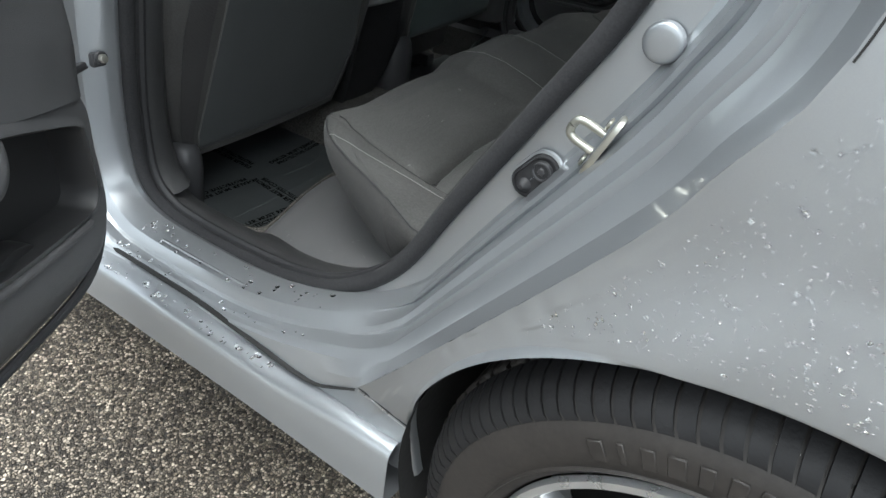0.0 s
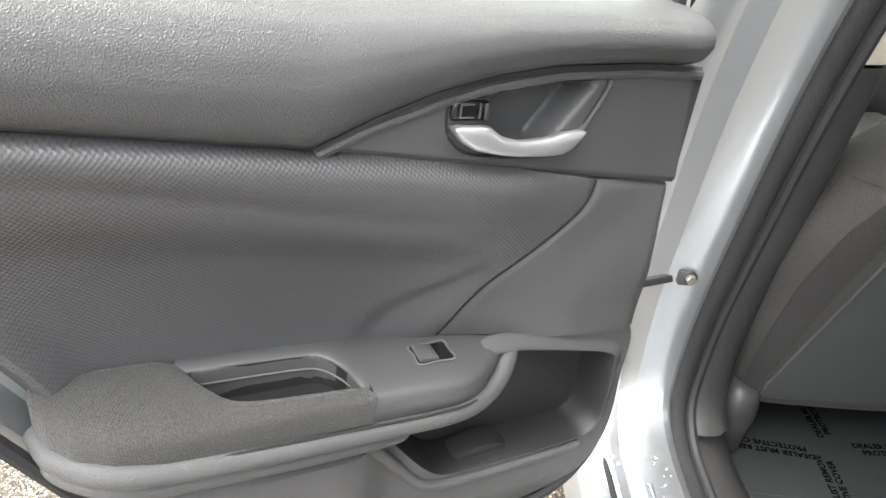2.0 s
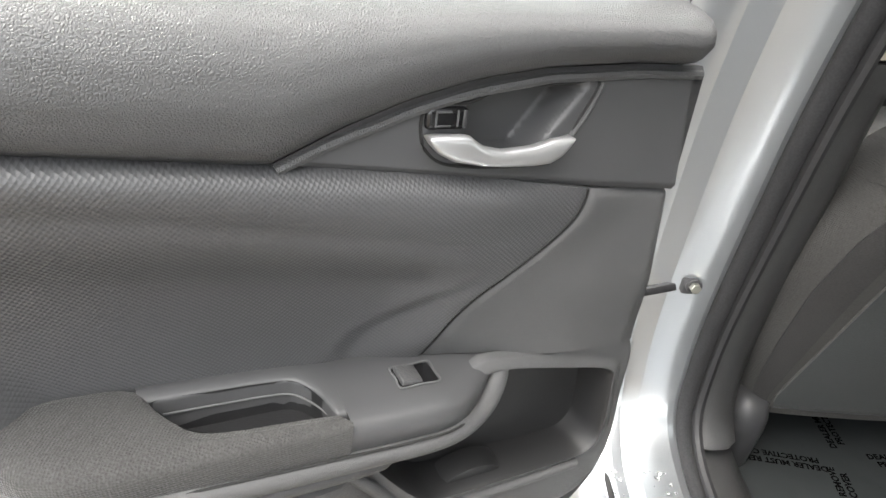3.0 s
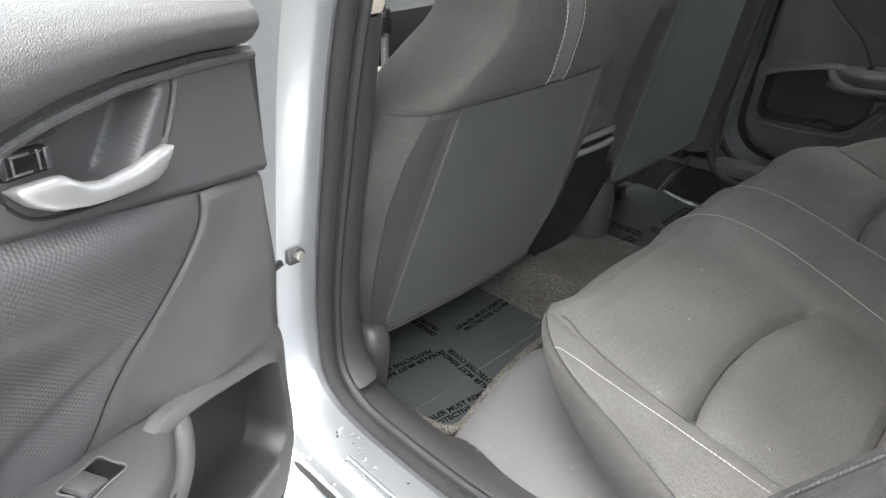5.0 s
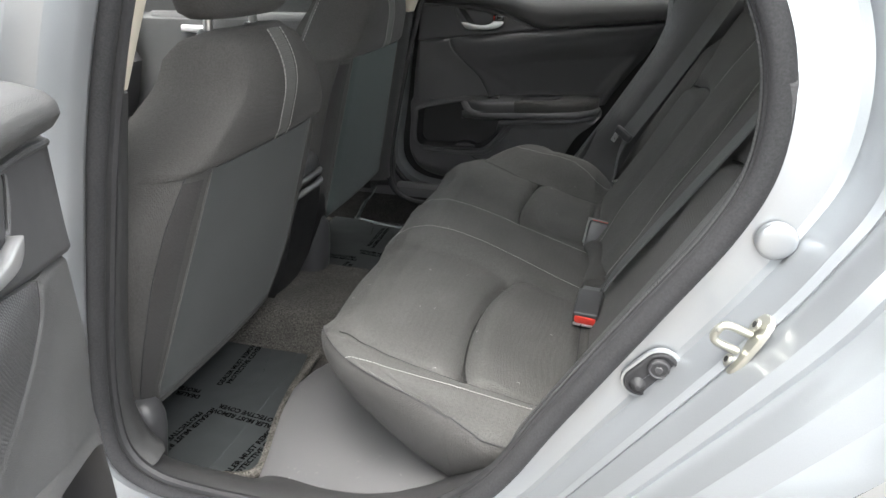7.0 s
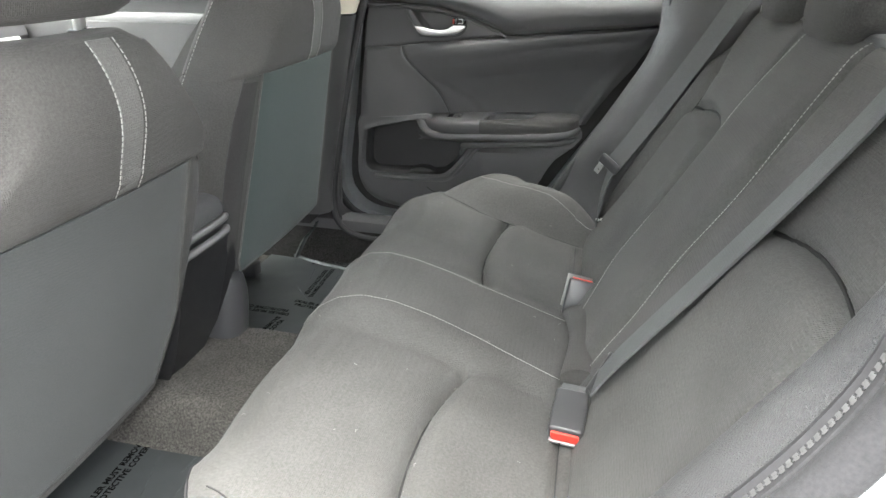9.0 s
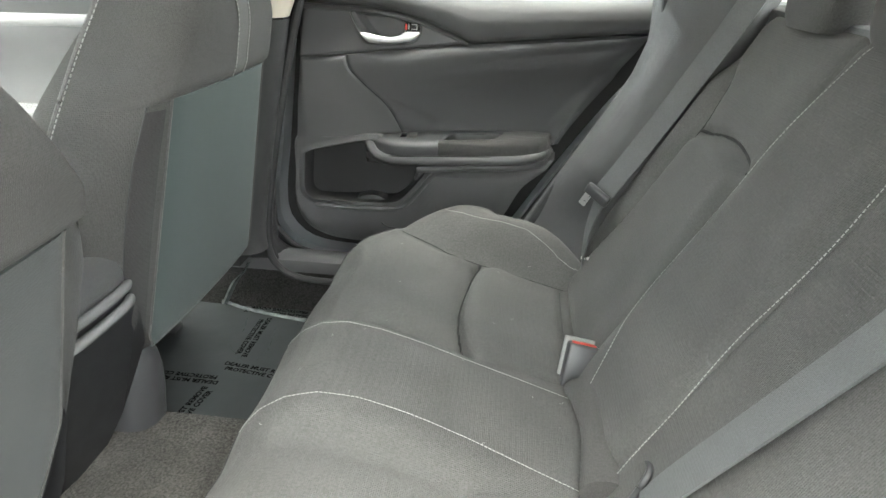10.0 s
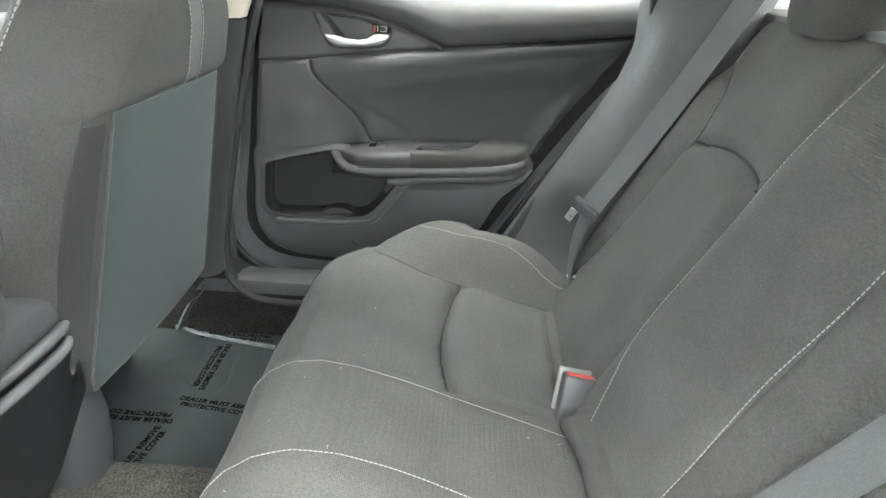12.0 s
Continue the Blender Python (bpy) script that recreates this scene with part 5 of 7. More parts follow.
def build_backrest():
    b = REAR_SEAT
    rows = []
    for j in range(171):
        y = -0.56 + 1.12 * j / 170
        rows.append([back_point(y, 0.40 + 0.595 * k / 120) for k in range(121)])
    bk = part("backrest", slab(rows, (0.09, 0, -0.02)), FABRIC, b, "charcoal cloth bench backrest")
    for pts in ([(-0.075, 0.45), (-0.062, 0.55), (-0.056, 0.65), (-0.058, 0.78), (-0.045, 0.97)], [(0.105, 0.46), (0.138, 0.515), (0.170, 0.57), (0.182, 0.64), (0.184, 0.74), (0.175, 0.83), (0.155, 0.97)]):
        C = [back_point(p.y, p.z, 0.0012) for p in curve_points([(0, y, z) for y, z in pts], 90)]
        part("stitching", stitches(C, 0.0060, 0.0042, 0.0009, (-0.88, 0, 0.475)), THREAD, bk, "light thread seam")
    # seam tubes coloured black to deepen the creases' shade
    for sg in (-1, 1):
        C = [back_point(sg * y, back_arc(y), 0.0016) for y in [0.205 + 0.239 * k / 40 for k in range(41)]]
        part("seam", tube(C, 0.0028, n=60, seg=6), LINER, bk, "seam blackened for the shade in its crease")
        C = [back_point(sg * bolster_y(z), z, 0.0006) for z in [0.45 + 0.47 * k / 50 for k in range(51)]]
        part("seam", tube(C, 0.0015, n=80, seg=6), LINER, bk)
    # headrests
    for y, w in ((-0.33, 0.11), (0.065, 0.12), (0.335, 0.105)):
        rows = []
        for i in range(15):
            f = i / 14
            z = 0.945 + 0.155 * f
            s = math.sin(math.pi * (0.08 + 0.84 * f)) ** 0.35
            cx = 0.575 + 0.36 * (z - 0.945)
            rows.append([Vector((cx + 0.048 * s * (math.copysign(abs(math.cos(t)) ** 0.7, math.cos(t))), y + w * s * math.copysign(abs(math.sin(t)) ** 0.55, math.sin(t)), z)) for t in [2 * math.pi * k / 28 for k in range(28)]])
        part("headrest", loft(rows, closed=True, caps=True), FABRIC2, b, "low charcoal cloth headrest")


build_bench()
build_backrest()


# ---------------------------------------------------------------- front seats
def build_front_seat(name_label, yc, x0, z0, rake, zb, panel, foot):
    """Backrest seen from behind. x0, z0: the top of its side seam; rake: run over rise; panel: left and right widths below and above; foot: rail cover."""
    s = thing("front_seat", (x0 - 0.35, yc, 0.22), name_label, "car seat", "front seats")
    dz = z0 - 0.77
    zc = z0 + 0.19
    def px(z):
        return x0 + (z - z0) * rake - 0.055 * max(0.0, (z - z0 - 0.07) / 0.12) ** 2.2
    def slope(z):
        return interp(z - dz, [(0.62, 0.0), (0.70, 0.014), (0.80, 0.045), (0.88, 0.058), (0.92, 0.048), (0.96, 0.03)])
    def half(z):
        return -slope(z) - (0.035 * (1 - soft(0.375, 0.45, z - dz)) if yc > 0 else 0.0) + interp(z - dz, [(0.335, 0.235), (0.40, 0.252), (0.50, 0.272), (0.60, 0.283), (0.70, 0.282), (0.77, 0.266), (0.81, 0.242), (0.85, 0.208), (0.885, 0.180), (0.92, 0.158), (0.945, 0.140), (0.96, 0.105)])
    def half_r(z):
        if yc > 0:
            return interp(z - dz, [(0.335, 0.244), (0.376, 0.243), (0.55, 0.214), (0.77, 0.168), (0.81, 0.168), (0.85, 0.166), (0.885, 0.160), (0.92, 0.146), (0.945, 0.130), (0.96, 0.10)])
        return half(z) + slope(z) - 0.022 * soft(0.70, 0.79, z - dz)
    def thick(z):
        return interp(z - dz, [(0.335, 0.10), (0.45, 0.125), (0.70, 0.13), (0.85, 0.12), (0.92, 0.10), (0.945, 0.07), (0.96, 0.03)])
    def widths(z):
        f = min(1.0, max(0.0, (z - zb) / (z0 - zb)))
        wl, wr = panel[0] + (panel[2] - panel[0]) * f, panel[1] + (panel[3] - panel[1]) * f
        hw = half(z)
        return min(wl, hw * 0.9 - 0.02), min(wr, half_r(z) - 0.014) if yc > 0 else min(wr, half_r(z) * 0.9 - 0.02)
    def section(z, off=0.0):
        """Loop round the backrest: along the back from one side to the other, then round the front."""
        wl, wr = widths(z)
        hw, th, bx = half(z) + off * 0.35, thick(z), px(z) + off
        row = []
        for k in range(21):
            g = k / 20
            row.append(Vector((bx + 0.008 * math.sin(math.pi * g) ** 0.7, yc - wl + (wl + wr) * g, z)))
        def corner(w, sg):
            out = []
            for k in range(1, 11):
                a = math.pi / 2 * k / 10
                h = hw if sg < 0 else hw + half_r(z) - half(z)
                out.append(Vector((bx - th * 0.75 * (1 - math.cos(a) ** 0.85), yc + sg * (w + (h - w) * math.sin(a) ** 0.9), z)))
            return out
        front = [Vector((bx - th * 1.25, yc + sg * hw * k, z)) for sg, k in ((1, 0.87), (1, 0.76))] + [Vector((bx - th - off, yc + hw * k, z)) for k in (0.5, 0.0, -0.5)] + [Vector((bx - th * 1.25, yc - hw * k, z)) for k in (0.80, 0.95)]
        return row + corner(wr, 1) + front + list(reversed(corner(wl, -1)))
    zf = 0.335 + dz if yc < 0 else 0.448
    rows = [section(zf + (0.96 + dz - zf) * (k / 44)) for k in range(45)]
    body = part("backrest", loft(rows, closed=True, caps=True), FABRIC2, s, "charcoal cloth backrest", angle=60)
    # smooth panel on the back, rolled in at its edges
    rows = []
    for j in range(34):
        f = j / 33
        z = zb + (z0 + 0.006 - zb) * f
        r = section(z)[:21]
        lift = 0.0035 * soft(0.0, 0.03, f)
        rows.append([p + Vector((lift * soft(0, 0.045, min(k, 20 - k) / 20) + 0.0004, 0, 0)) for k, p in enumerate(r)])
    # same cloth on both seats, recoloured for the light on each
    part("back_panel", slab(rows, (-0.004, 0, 0)), BACKCLOTH if yc > 0 else BACKCLOTH2, body, "smooth dark cloth back panel", angle=70)
    for side in (0, 1):
        zs = [zb + 0.006 + (z0 - zb) * k / 30 for k in range(31)]
        C = [section(z)[0 if side == 0 else 20] + Vector((0.0012, 0, 0)) for z in zs]
        part("piping", tube(C, 0.0020, n=40, seg=6), FABRIC, body)
        C = [section(z)[-4 if side == 0 else 24] + Vector((0.0006, 0, 0)) for z in zs]
        part("seam", tube(C, 0.0014, n=40, seg=6), RUBBER, body)
        zs = [zb + 0.010 + (z0 - 0.015 - zb) * k / 30 for k in range(31)]
        rows = [[p + Vector((0.0014, -0.0012 if side == 0 else 0.0012, 0)) for p in (section(z)[-4:] if side == 0 else section(z)[21:25])] for z in zs]
        part("edge_strip", loft(rows), STRIP, body, "darker cloth strip beside the back panel, deepened for shade", angle=70)
    # upper cover crossing the shoulders, its lower edge rolled over the panel
    rows = []
    for j in range(26):
        f = j / 25
        off = interp(f, [(0, 0.001), (0.02, 0.006), (0.06, 0.009), (0.12, 0.010), (0.6, 0.006), (1, 0.003)])
        z = z0 - 0.003 + 0.178 * f
        S0 = section(z, off)
        loop = S0[-9:] + S0[:30]
        row = []
        for k, p in enumerate(loop):
            t = abs(k / (len(loop) - 1) * 2 - 1)
            arch = 0.012 * (1 - t * t) * (1 - soft(0.0, 0.8, f))
            row.append(Vector((p.x + rake * arch, p.y, p.z + arch)))
        rows.append(row)
    up = part("shoulder_cover", loft(rows), FABRIC2, body, "charcoal cloth shoulder cover", angle=70)
    # light band with stitching
    yb = yc + (0.022 if yc < 0 else 0.008)
    rows = []
    for j in range(24):
        f = j / 23
        z = z0 + 0.008 + 0.178 * f
        xx = px(z) + 0.008 + interp(f, [(0, 0.008), (0.08, 0.0115), (0.6, 0.0085), (1, 0.006)])
        rows.append([Vector((xx - 0.4 * (w * w), yb + w - 0.01 * f, z + 0.004 * (1 - f))) for w in (-0.017, -0.009, 0.0, 0.009, 0.017)])
    part("band", slab(rows, (-0.003, 0, 0)), BAND, up, "light grey woven band")
    for w in (-0.0205, 0.0205):
        C = [Vector((r[2].x + 0.0004, r[2].y + w, r[2].z)) for r in rows]
        part("stitching", stitches(C, 0.0070, 0.0050, 0.0010, (1, 0, 0)), THREAD, up)
    # pale piping along the outer edge of the back panel
    seam = [Vector((px(z) + 0.0015, yc - widths(z)[0], z)) for z in [zb + 0.02 + (z0 - zb - 0.03) * k / 24 for k in range(25)]]
    part("piping", tube(seam, 0.0018, n=40, seg=6), BAND, s, "pale grey seam piping")
    # headrest on two posts
    top = Vector((px(zc) - 0.070, yc, zc + 0.002))
    hr = part("headrest", loft([[Vector((top.x + 0.03 + 0.02 * f + 0.05 * sq * math.copysign(abs(math.cos(t)) ** 0.7, math.cos(t)), yc + 0.135 * sq * math.copysign(abs(math.sin(t)) ** 0.6, math.sin(t)), top.z + 0.014 + 0.16 * f)) for t in [2 * math.pi * k / 32 for k in range(32)]] for f, sq in ((0, 0.72), (0.06, 0.88), (0.2, 0.97), (0.5, 1.0), (0.8, 0.93), (0.95, 0.75), (1.0, 0.5))], closed=True, caps=True), FABRIC2, s, "charcoal cloth headrest")
    for dy in (-0.065, 0.065):
        post = part("post", cyl((top.x + 0.018, yc + dy, top.z - 0.04), (top.x + 0.026, yc + dy, top.z + 0.06), 0.007), STEEL, hr, "chrome post")
        part("guide", cyl((top.x + 0.018, yc + dy, top.z - 0.022), (top.x + 0.019, yc + dy, top.z - 0.004), 0.018, 0.014, bevel=0.003), SATIN, hr)
    # light stitching down the front side edge
    for side in ((-1, 1) if yc > 0 else ()):
        C = curve_points([(px(0.90 + dz) - 0.075, yc + side * 0.205, 0.905 + dz), (px(0.82 + dz) - 0.10, yc + side * 0.238, 0.82 + dz), (px(0.70 + dz) - 0.12, yc + side * 0.262, 0.70 + dz), (px(0.58 + dz) - 0.125, yc + side * 0.266, 0.58 + dz)], 60)
        part("piping", tube(C, 0.0032, n=60, seg=8), BAND, body, "pale woven piping")
        part("stitching", stitches([c + Vector((0.004, side * 0.001, 0)) for c in C], 0.0075, 0.005, 0.0009, (0, side, 0)), THREAD, body)
    # cushion, rails and feet
    rows = []
    for i in range(22):
        f = i / 21
        x = x0 - 0.24 - 0.42 * f
        hw = 0.25 - 0.02 * f ** 4
        rows.append([Vector((x, yc + hw * ey, zc)) for ey, zc in ((-0.9, 0.30), (-1, 0.36), (-1, 0.43), (-0.9, 0.47 + 0.03 * f), (-0.7, 0.475 + 0.04 * f), (-0.5, 0.455 + 0.05 * f), (0, 0.45 + 0.05 * f), (0.5, 0.455 + 0.05 * f), (0.7, 0.475 + 0.04 * f), (0.9, 0.47 + 0.03 * f), (1, 0.43), (1, 0.36), (0.9, 0.30))])
    part("cushion", loft(rows, closed=True, caps=True), FABRIC, s, "charcoal cloth seat cushion")
    for side in (-1, 1):
        yy = yc + side * 0.205
        rail = part("rail", box(x0 - 0.62, x0 - (0.19 if side < 0 else 0.27), yy - 0.018, yy + 0.018, 0.222, 0.262, 0.004), SATIN, s, "black seat rail")
        if side > 0:
            continue
        tall = foot[2] - 0.225
        rows = [[Vector((foot[0] - 0.012 * (1 - f) + k * 0.052 * math.copysign(abs(math.cos(t)) ** 0.8, math.cos(t)), foot[1] + k * (0.034 if yc < 0 else 0.046) * math.copysign(abs(math.sin(t)) ** 0.8, math.sin(t)), 0.225 + tall * f)) for t in [2 * math.pi * m / 24 for m in range(24)]] for f, k in ((0, 0.86), (0.3, 0.93), (0.55, 1.0), (0.74, 0.99), (0.86, 0.90), (0.94, 0.72), (0.985, 0.42), (1.0, 0.08))]
        part("rail_cover", loft(rows, closed=True, caps=True), SATIN, rail, "black plastic rail end cover")
    return s


build_front_seat("charcoal cloth front seat with a light woven band", -0.325, -0.281, 0.765, 0.3575, 0.345, (0.206, 0.245, 0.163, 0.176), (-0.452, -0.552, 0.372))
build_front_seat("upright charcoal cloth front seat, back panel tinted teal for its light", 0.300, -0.300, 0.836, 0.24, 0.44, (0.184, 0.230, 0.175, 0.152), (-0.440, 0.128, 0.452))


# ---------------------------------------------------------------- floor, tunnel, mats
def build_floor():
    f = thing("car_floor", (-0.5, 0, 0.18), "dark carpeted car floor with a raised tunnel", "car floor", kind="structure")
    rows = []
    for i in range(46):
        x = -1.75 + 1.62 * i / 45
        row = []
        for k in range(81):
            y = -0.66 + 1.32 * k / 80
            z = 0.214 + 0.085 * (1 - soft(0.12, 0.19, abs(y - 0.02))) + 0.02 * soft(0.56, 0.64, -y)
            z += 0.12 * (1 - soft(-1.75, -1.5, x))
            row.append(Vector((x, y, z)))
        rows.append(row)
    part("carpet", slab(rows, (0, 0, -0.05)), CARPET, f)
    rows = [[Vector((-0.26 + dx, y, z)) for dx, z in ((0.0, 0.20), (0.004, 0.262), (0.02, 0.275), (0.2, 0.30))] for y in [-0.10 + 0.40 * k / 20 for k in range(21)]]
    part("seat_riser", loft(rows), CARPET, f)


build_floor()


def text_part(words, size, m, parent, mat=INK):
    cu = bpy.data.curves.new("print", 'FONT')
    cu.body = words
    cu.size = size
    cu.align_x, cu.align_y = 'CENTER', 'CENTER'
    cu.space_line = 1.05
    cu.offset = 0.00065
    cu.resolution_u = 2
    tmp = bpy.data.objects.new("tmp_text", cu)
    scene.collection.objects.link(tmp)
    dg = bpy.context.evaluated_depsgraph_get()
    me = bpy.data.meshes.new_from_object(tmp.evaluated_get(dg))
    bpy.data.objects.remove(tmp)
    bm = bmesh.new()
    bm.from_mesh(me)
    bpy.data.meshes.remove(me)
    bmesh.ops.transform(bm, matrix=m, verts=bm.verts[:])
    for v in bm.verts:
        v.co.z = mat_z(v.co.x, v.co.y) + 0.0012
    return part("print", bm, mat, parent, smooth=False)


def mat_z(x, y):
    return 0.2205 + 0.0025 * noise.noise(Vector((x * 7, y * 7, 3))) + 0.0004 * noise.noise(Vector((x * 30, y * 30, 7)))


def build_mat(y0, y1, label, blocks):
    """A mat under printed film; blocks: where each print begins and a point it runs towards."""
    m = thing("floor_mat", (-0.42, (y0 + y1) / 2, 0.214), label, "floor mat", "floor mats")
    rows = []
    for i in range(50):
        x = -0.60 + 0.352 * i / 49
        top = y1 if y0 > 0 else min(y1, interp(x, [(-0.335, -0.12), (-0.314, -0.235), (-0.301, -0.30), (-0.282, -0.385), (-0.263, -0.455), (-0.252, -0.50), (-0.248, -0.53)]))
        rows.append([Vector((x, y, mat_z(x, y))) for y in [y0 + (top - y0) * k / 50 for k in range(51)]])
    part("film", slab(rows, (0, 0, -0.003)), FILM, m)
    out = [(-0.46, -0.566), (-0.40, -0.564), (-0.34, -0.558), (-0.285, -0.548), (-0.256, -0.532), (-0.250, -0.508), (-0.263, -0.455), (-0.282, -0.385), (-0.296, -0.30), (-0.300, -0.235), (-0.300, -0.16)] if y0 < 0 else [(-0.252, 0.16), (-0.248, 0.40), (-0.246, 0.60)]
    part("binding", tube([(x, y, 0.2285) for x, y in out], 0.0095, n=70, seg=8), FUZZ, m, "fuzzy carpet edge of the mat")
    for x0, yy0, x1, yy1 in blocks:
        d = Vector((x1 - x0, yy1 - yy0, 0)).normalized()
        c = Vector((x0, yy0, 0)) + d * 0.088
        R = Matrix.Translation((c.x, c.y, 0)) @ Matrix.Rotation(math.atan2(d.y, d.x), 4, 'Z')
        text_part("DEALER MUST REMOVE\nPROTECTIVE COVER", 0.0158, R, m)


NEAR_PRINT = [(-0.4505, -0.32, -0.4587, -0.0965), (-0.262, -0.400, -0.43, -0.381), (-0.435, -0.388, -0.455, -0.539), (-0.301, -0.565, -0.277, -0.423), (-0.40, -0.128, -0.55, -0.125), (-0.470, -0.352, -0.62, -0.350)]
FAR_PRINT = [(-0.421, 0.390, -0.29, 0.376), (-0.3945, 0.338, -0.512, 0.342), (-0.437, 0.145, -0.412, 0.3035), (-0.3955, 0.596, -0.394, 0.4255), (-0.29, 0.620, -0.42, 0.625)]
build_mat(-0.570, -0.12, "smooth clear printed film over a dark floor mat", NEAR_PRINT)
build_mat(0.16, 0.64, "crumpled clear printed film over a dark floor mat", FAR_PRINT)


# ---------------------------------------------------------------- console, dashboard, front doors, roof
def build_console():
    c = thing("centre_console", (-0.6, 0.0, 0.30), "dark grey centre console with padded lid", "console")
    rows = []
    for i in range(40):
        f = i / 39
        x = -0.376 - 0.90 * f
        w = 0.092 + 0.004 * math.sin(f * 3)
        zt = interp(f, [(0, 0.585), (0.03, 0.600), (0.08, 0.610), (0.35, 0.610), (0.40, 0.56), (0.5, 0.53), (0.8, 0.55), (1, 0.60)])
        back = 0.03 * (1 - soft(0, 0.06, f))
        rows.append([Vector((x + (0.0 if zz > 0.45 else -0.10 * (0.45 - zz) / 0.2), -0.005 + s * ww, zz)) for s, ww, zz in ((-1, w * 0.6, 0.27), (-1, w * 0.78, 0.36), (-1, w, 0.48), (-1, w, zt - 0.04), (-1, w * 0.92, zt - 0.012), (-1, w * 0.6, zt), (1, w * 0.6, zt), (1, w * 0.92, zt - 0.012), (1, w, zt - 0.04), (1, w, 0.48), (1, w * 0.78, 0.36), (1, w * 0.6, 0.27))])
    body = part("body", loft(rows, closed=True, caps=True), POCKET, c)
    part("lid", box(-0.76, -0.370, -0.098, 0.084, 0.584, 0.648, 0.024, 5), VINYL, c, "grained vinyl lid")
    for k, z in enumerate((0.566, 0.592)):
        part("trim_bar", tube([(-0.40, -0.098, z), (-0.378, -0.086, z), (-0.369, -0.05, z), (-0.366, 0.035, z), (-0.374, 0.068, z), (-0.40, 0.082, z)], 0.0075, n=40, seg=10), GREYTRIM, c, "grey trim bar")
    sh = part("shifter", cyl((-1.13, 0.075, 0.56), (-1.125, 0.075, 0.70), 0.011), STEEL, c, "chrome and black gear lever")
    part("knob", loft([[Vector((-1.125 + 0.028 * q * math.cos(t) - 0.01 * f, 0.075 + 0.024 * q * math.sin(t), 0.680 + 0.085 * f)) for t in [2 * math.pi * k / 18 for k in range(18)]] for f, q in ((0, 0.5), (0.1, 0.8), (0.5, 0.95), (0.85, 1.0), (1.0, 0.6))], closed=True, caps=True), GLOSS, sh)
    part("shifter_plate", box(-1.22, -1.00, 0.0, 0.14, 0.555, 0.575, 0.008, 2), SILVER, c, "silver shifter surround")


build_console()


def build_dash():
    d = thing("dashboard", (-1.55, 0, 0.30), "black dashboard with silver trim and radio", "dashboard")
    rows = []
    prof = [(-1.40, 0.50), (-1.36, 0.60), (-1.33, 0.70), (-1.36, 0.76), (-1.34, 0.80), (-1.36, 0.88), (-1.45, 0.93), (-1.75, 0.97), (-2.0, 0.95)]
    for k in range(30):
        y = -0.74 + 1.48 * k / 29
        rows.append([Vector((x - 0.04 * abs(y) ** 2 + 0.05 * (1 - soft(0.1, 0.2, abs(y))) * (1 if z < 0.8 else 0), y, z)) for x, z in prof])
    part("body", loft(rows), SATIN, d)
    part("trim_strip", tube([(-1.345 - 0.04 * y * y, y, 0.785) for y in (0.14, 0.3, 0.5, 0.70)], 0.016, n=20, seg=10), SILVER, d, "silver trim strip")
    r = part("radio", box(-1.30, -1.262, -0.11, 0.11, 0.70, 0.83, 0.008), GLOSS, d, "gloss black radio with screen")
    part("knob", cyl((-1.262, -0.085, 0.73), (-1.245, -0.085, 0.73), 0.016, bevel=0.003), SILVER, r)
    part("knob", cyl((-1.262, 0.085, 0.73), (-1.245, 0.085, 0.73), 0.016, bevel=0.003), SILVER, r)
    for k in range(5):
        part("button", box(-1.264, -1.256, -0.06 + 0.025 * k, -0.042 + 0.025 * k, 0.715, 0.727, 0.002, 1), GREYTRIM, r)
    part("hazard_light", box(-1.268, -1.262, -0.03, 0.01, 0.675, 0.687, 0.001, 1), material("amber_indicator", (0.75, 0.25, 0.03), 0.4), r, "amber indicator")
    w = thing("steering_wheel", (-1.15, -0.37, 0.62), "black steering wheel before the dashboard", "steering wheel")
    R = Matrix.Translation((-1.18, -0.37, 0.79)) @ Matrix.Rotation(radians(-24), 4, 'Y')
    part("rim", tube([R @ Vector((0, 0.185 * math.cos(a), 0.185 * math.sin(a))) for a in [2 * math.pi * k / 24 for k in range(24)]], 0.016, n=72, seg=10, closed=True), VINYL, w)
    part("hub", box(-0.06, 0.01, -0.09, 0.09, -0.07, 0.06, 0.02, 3, R), SATIN, w)
    part("spoke", box(-0.03, -0.01, -0.18, 0.18, -0.02, 0.02, 0.008, 2, R), SATIN, w)


build_dash()


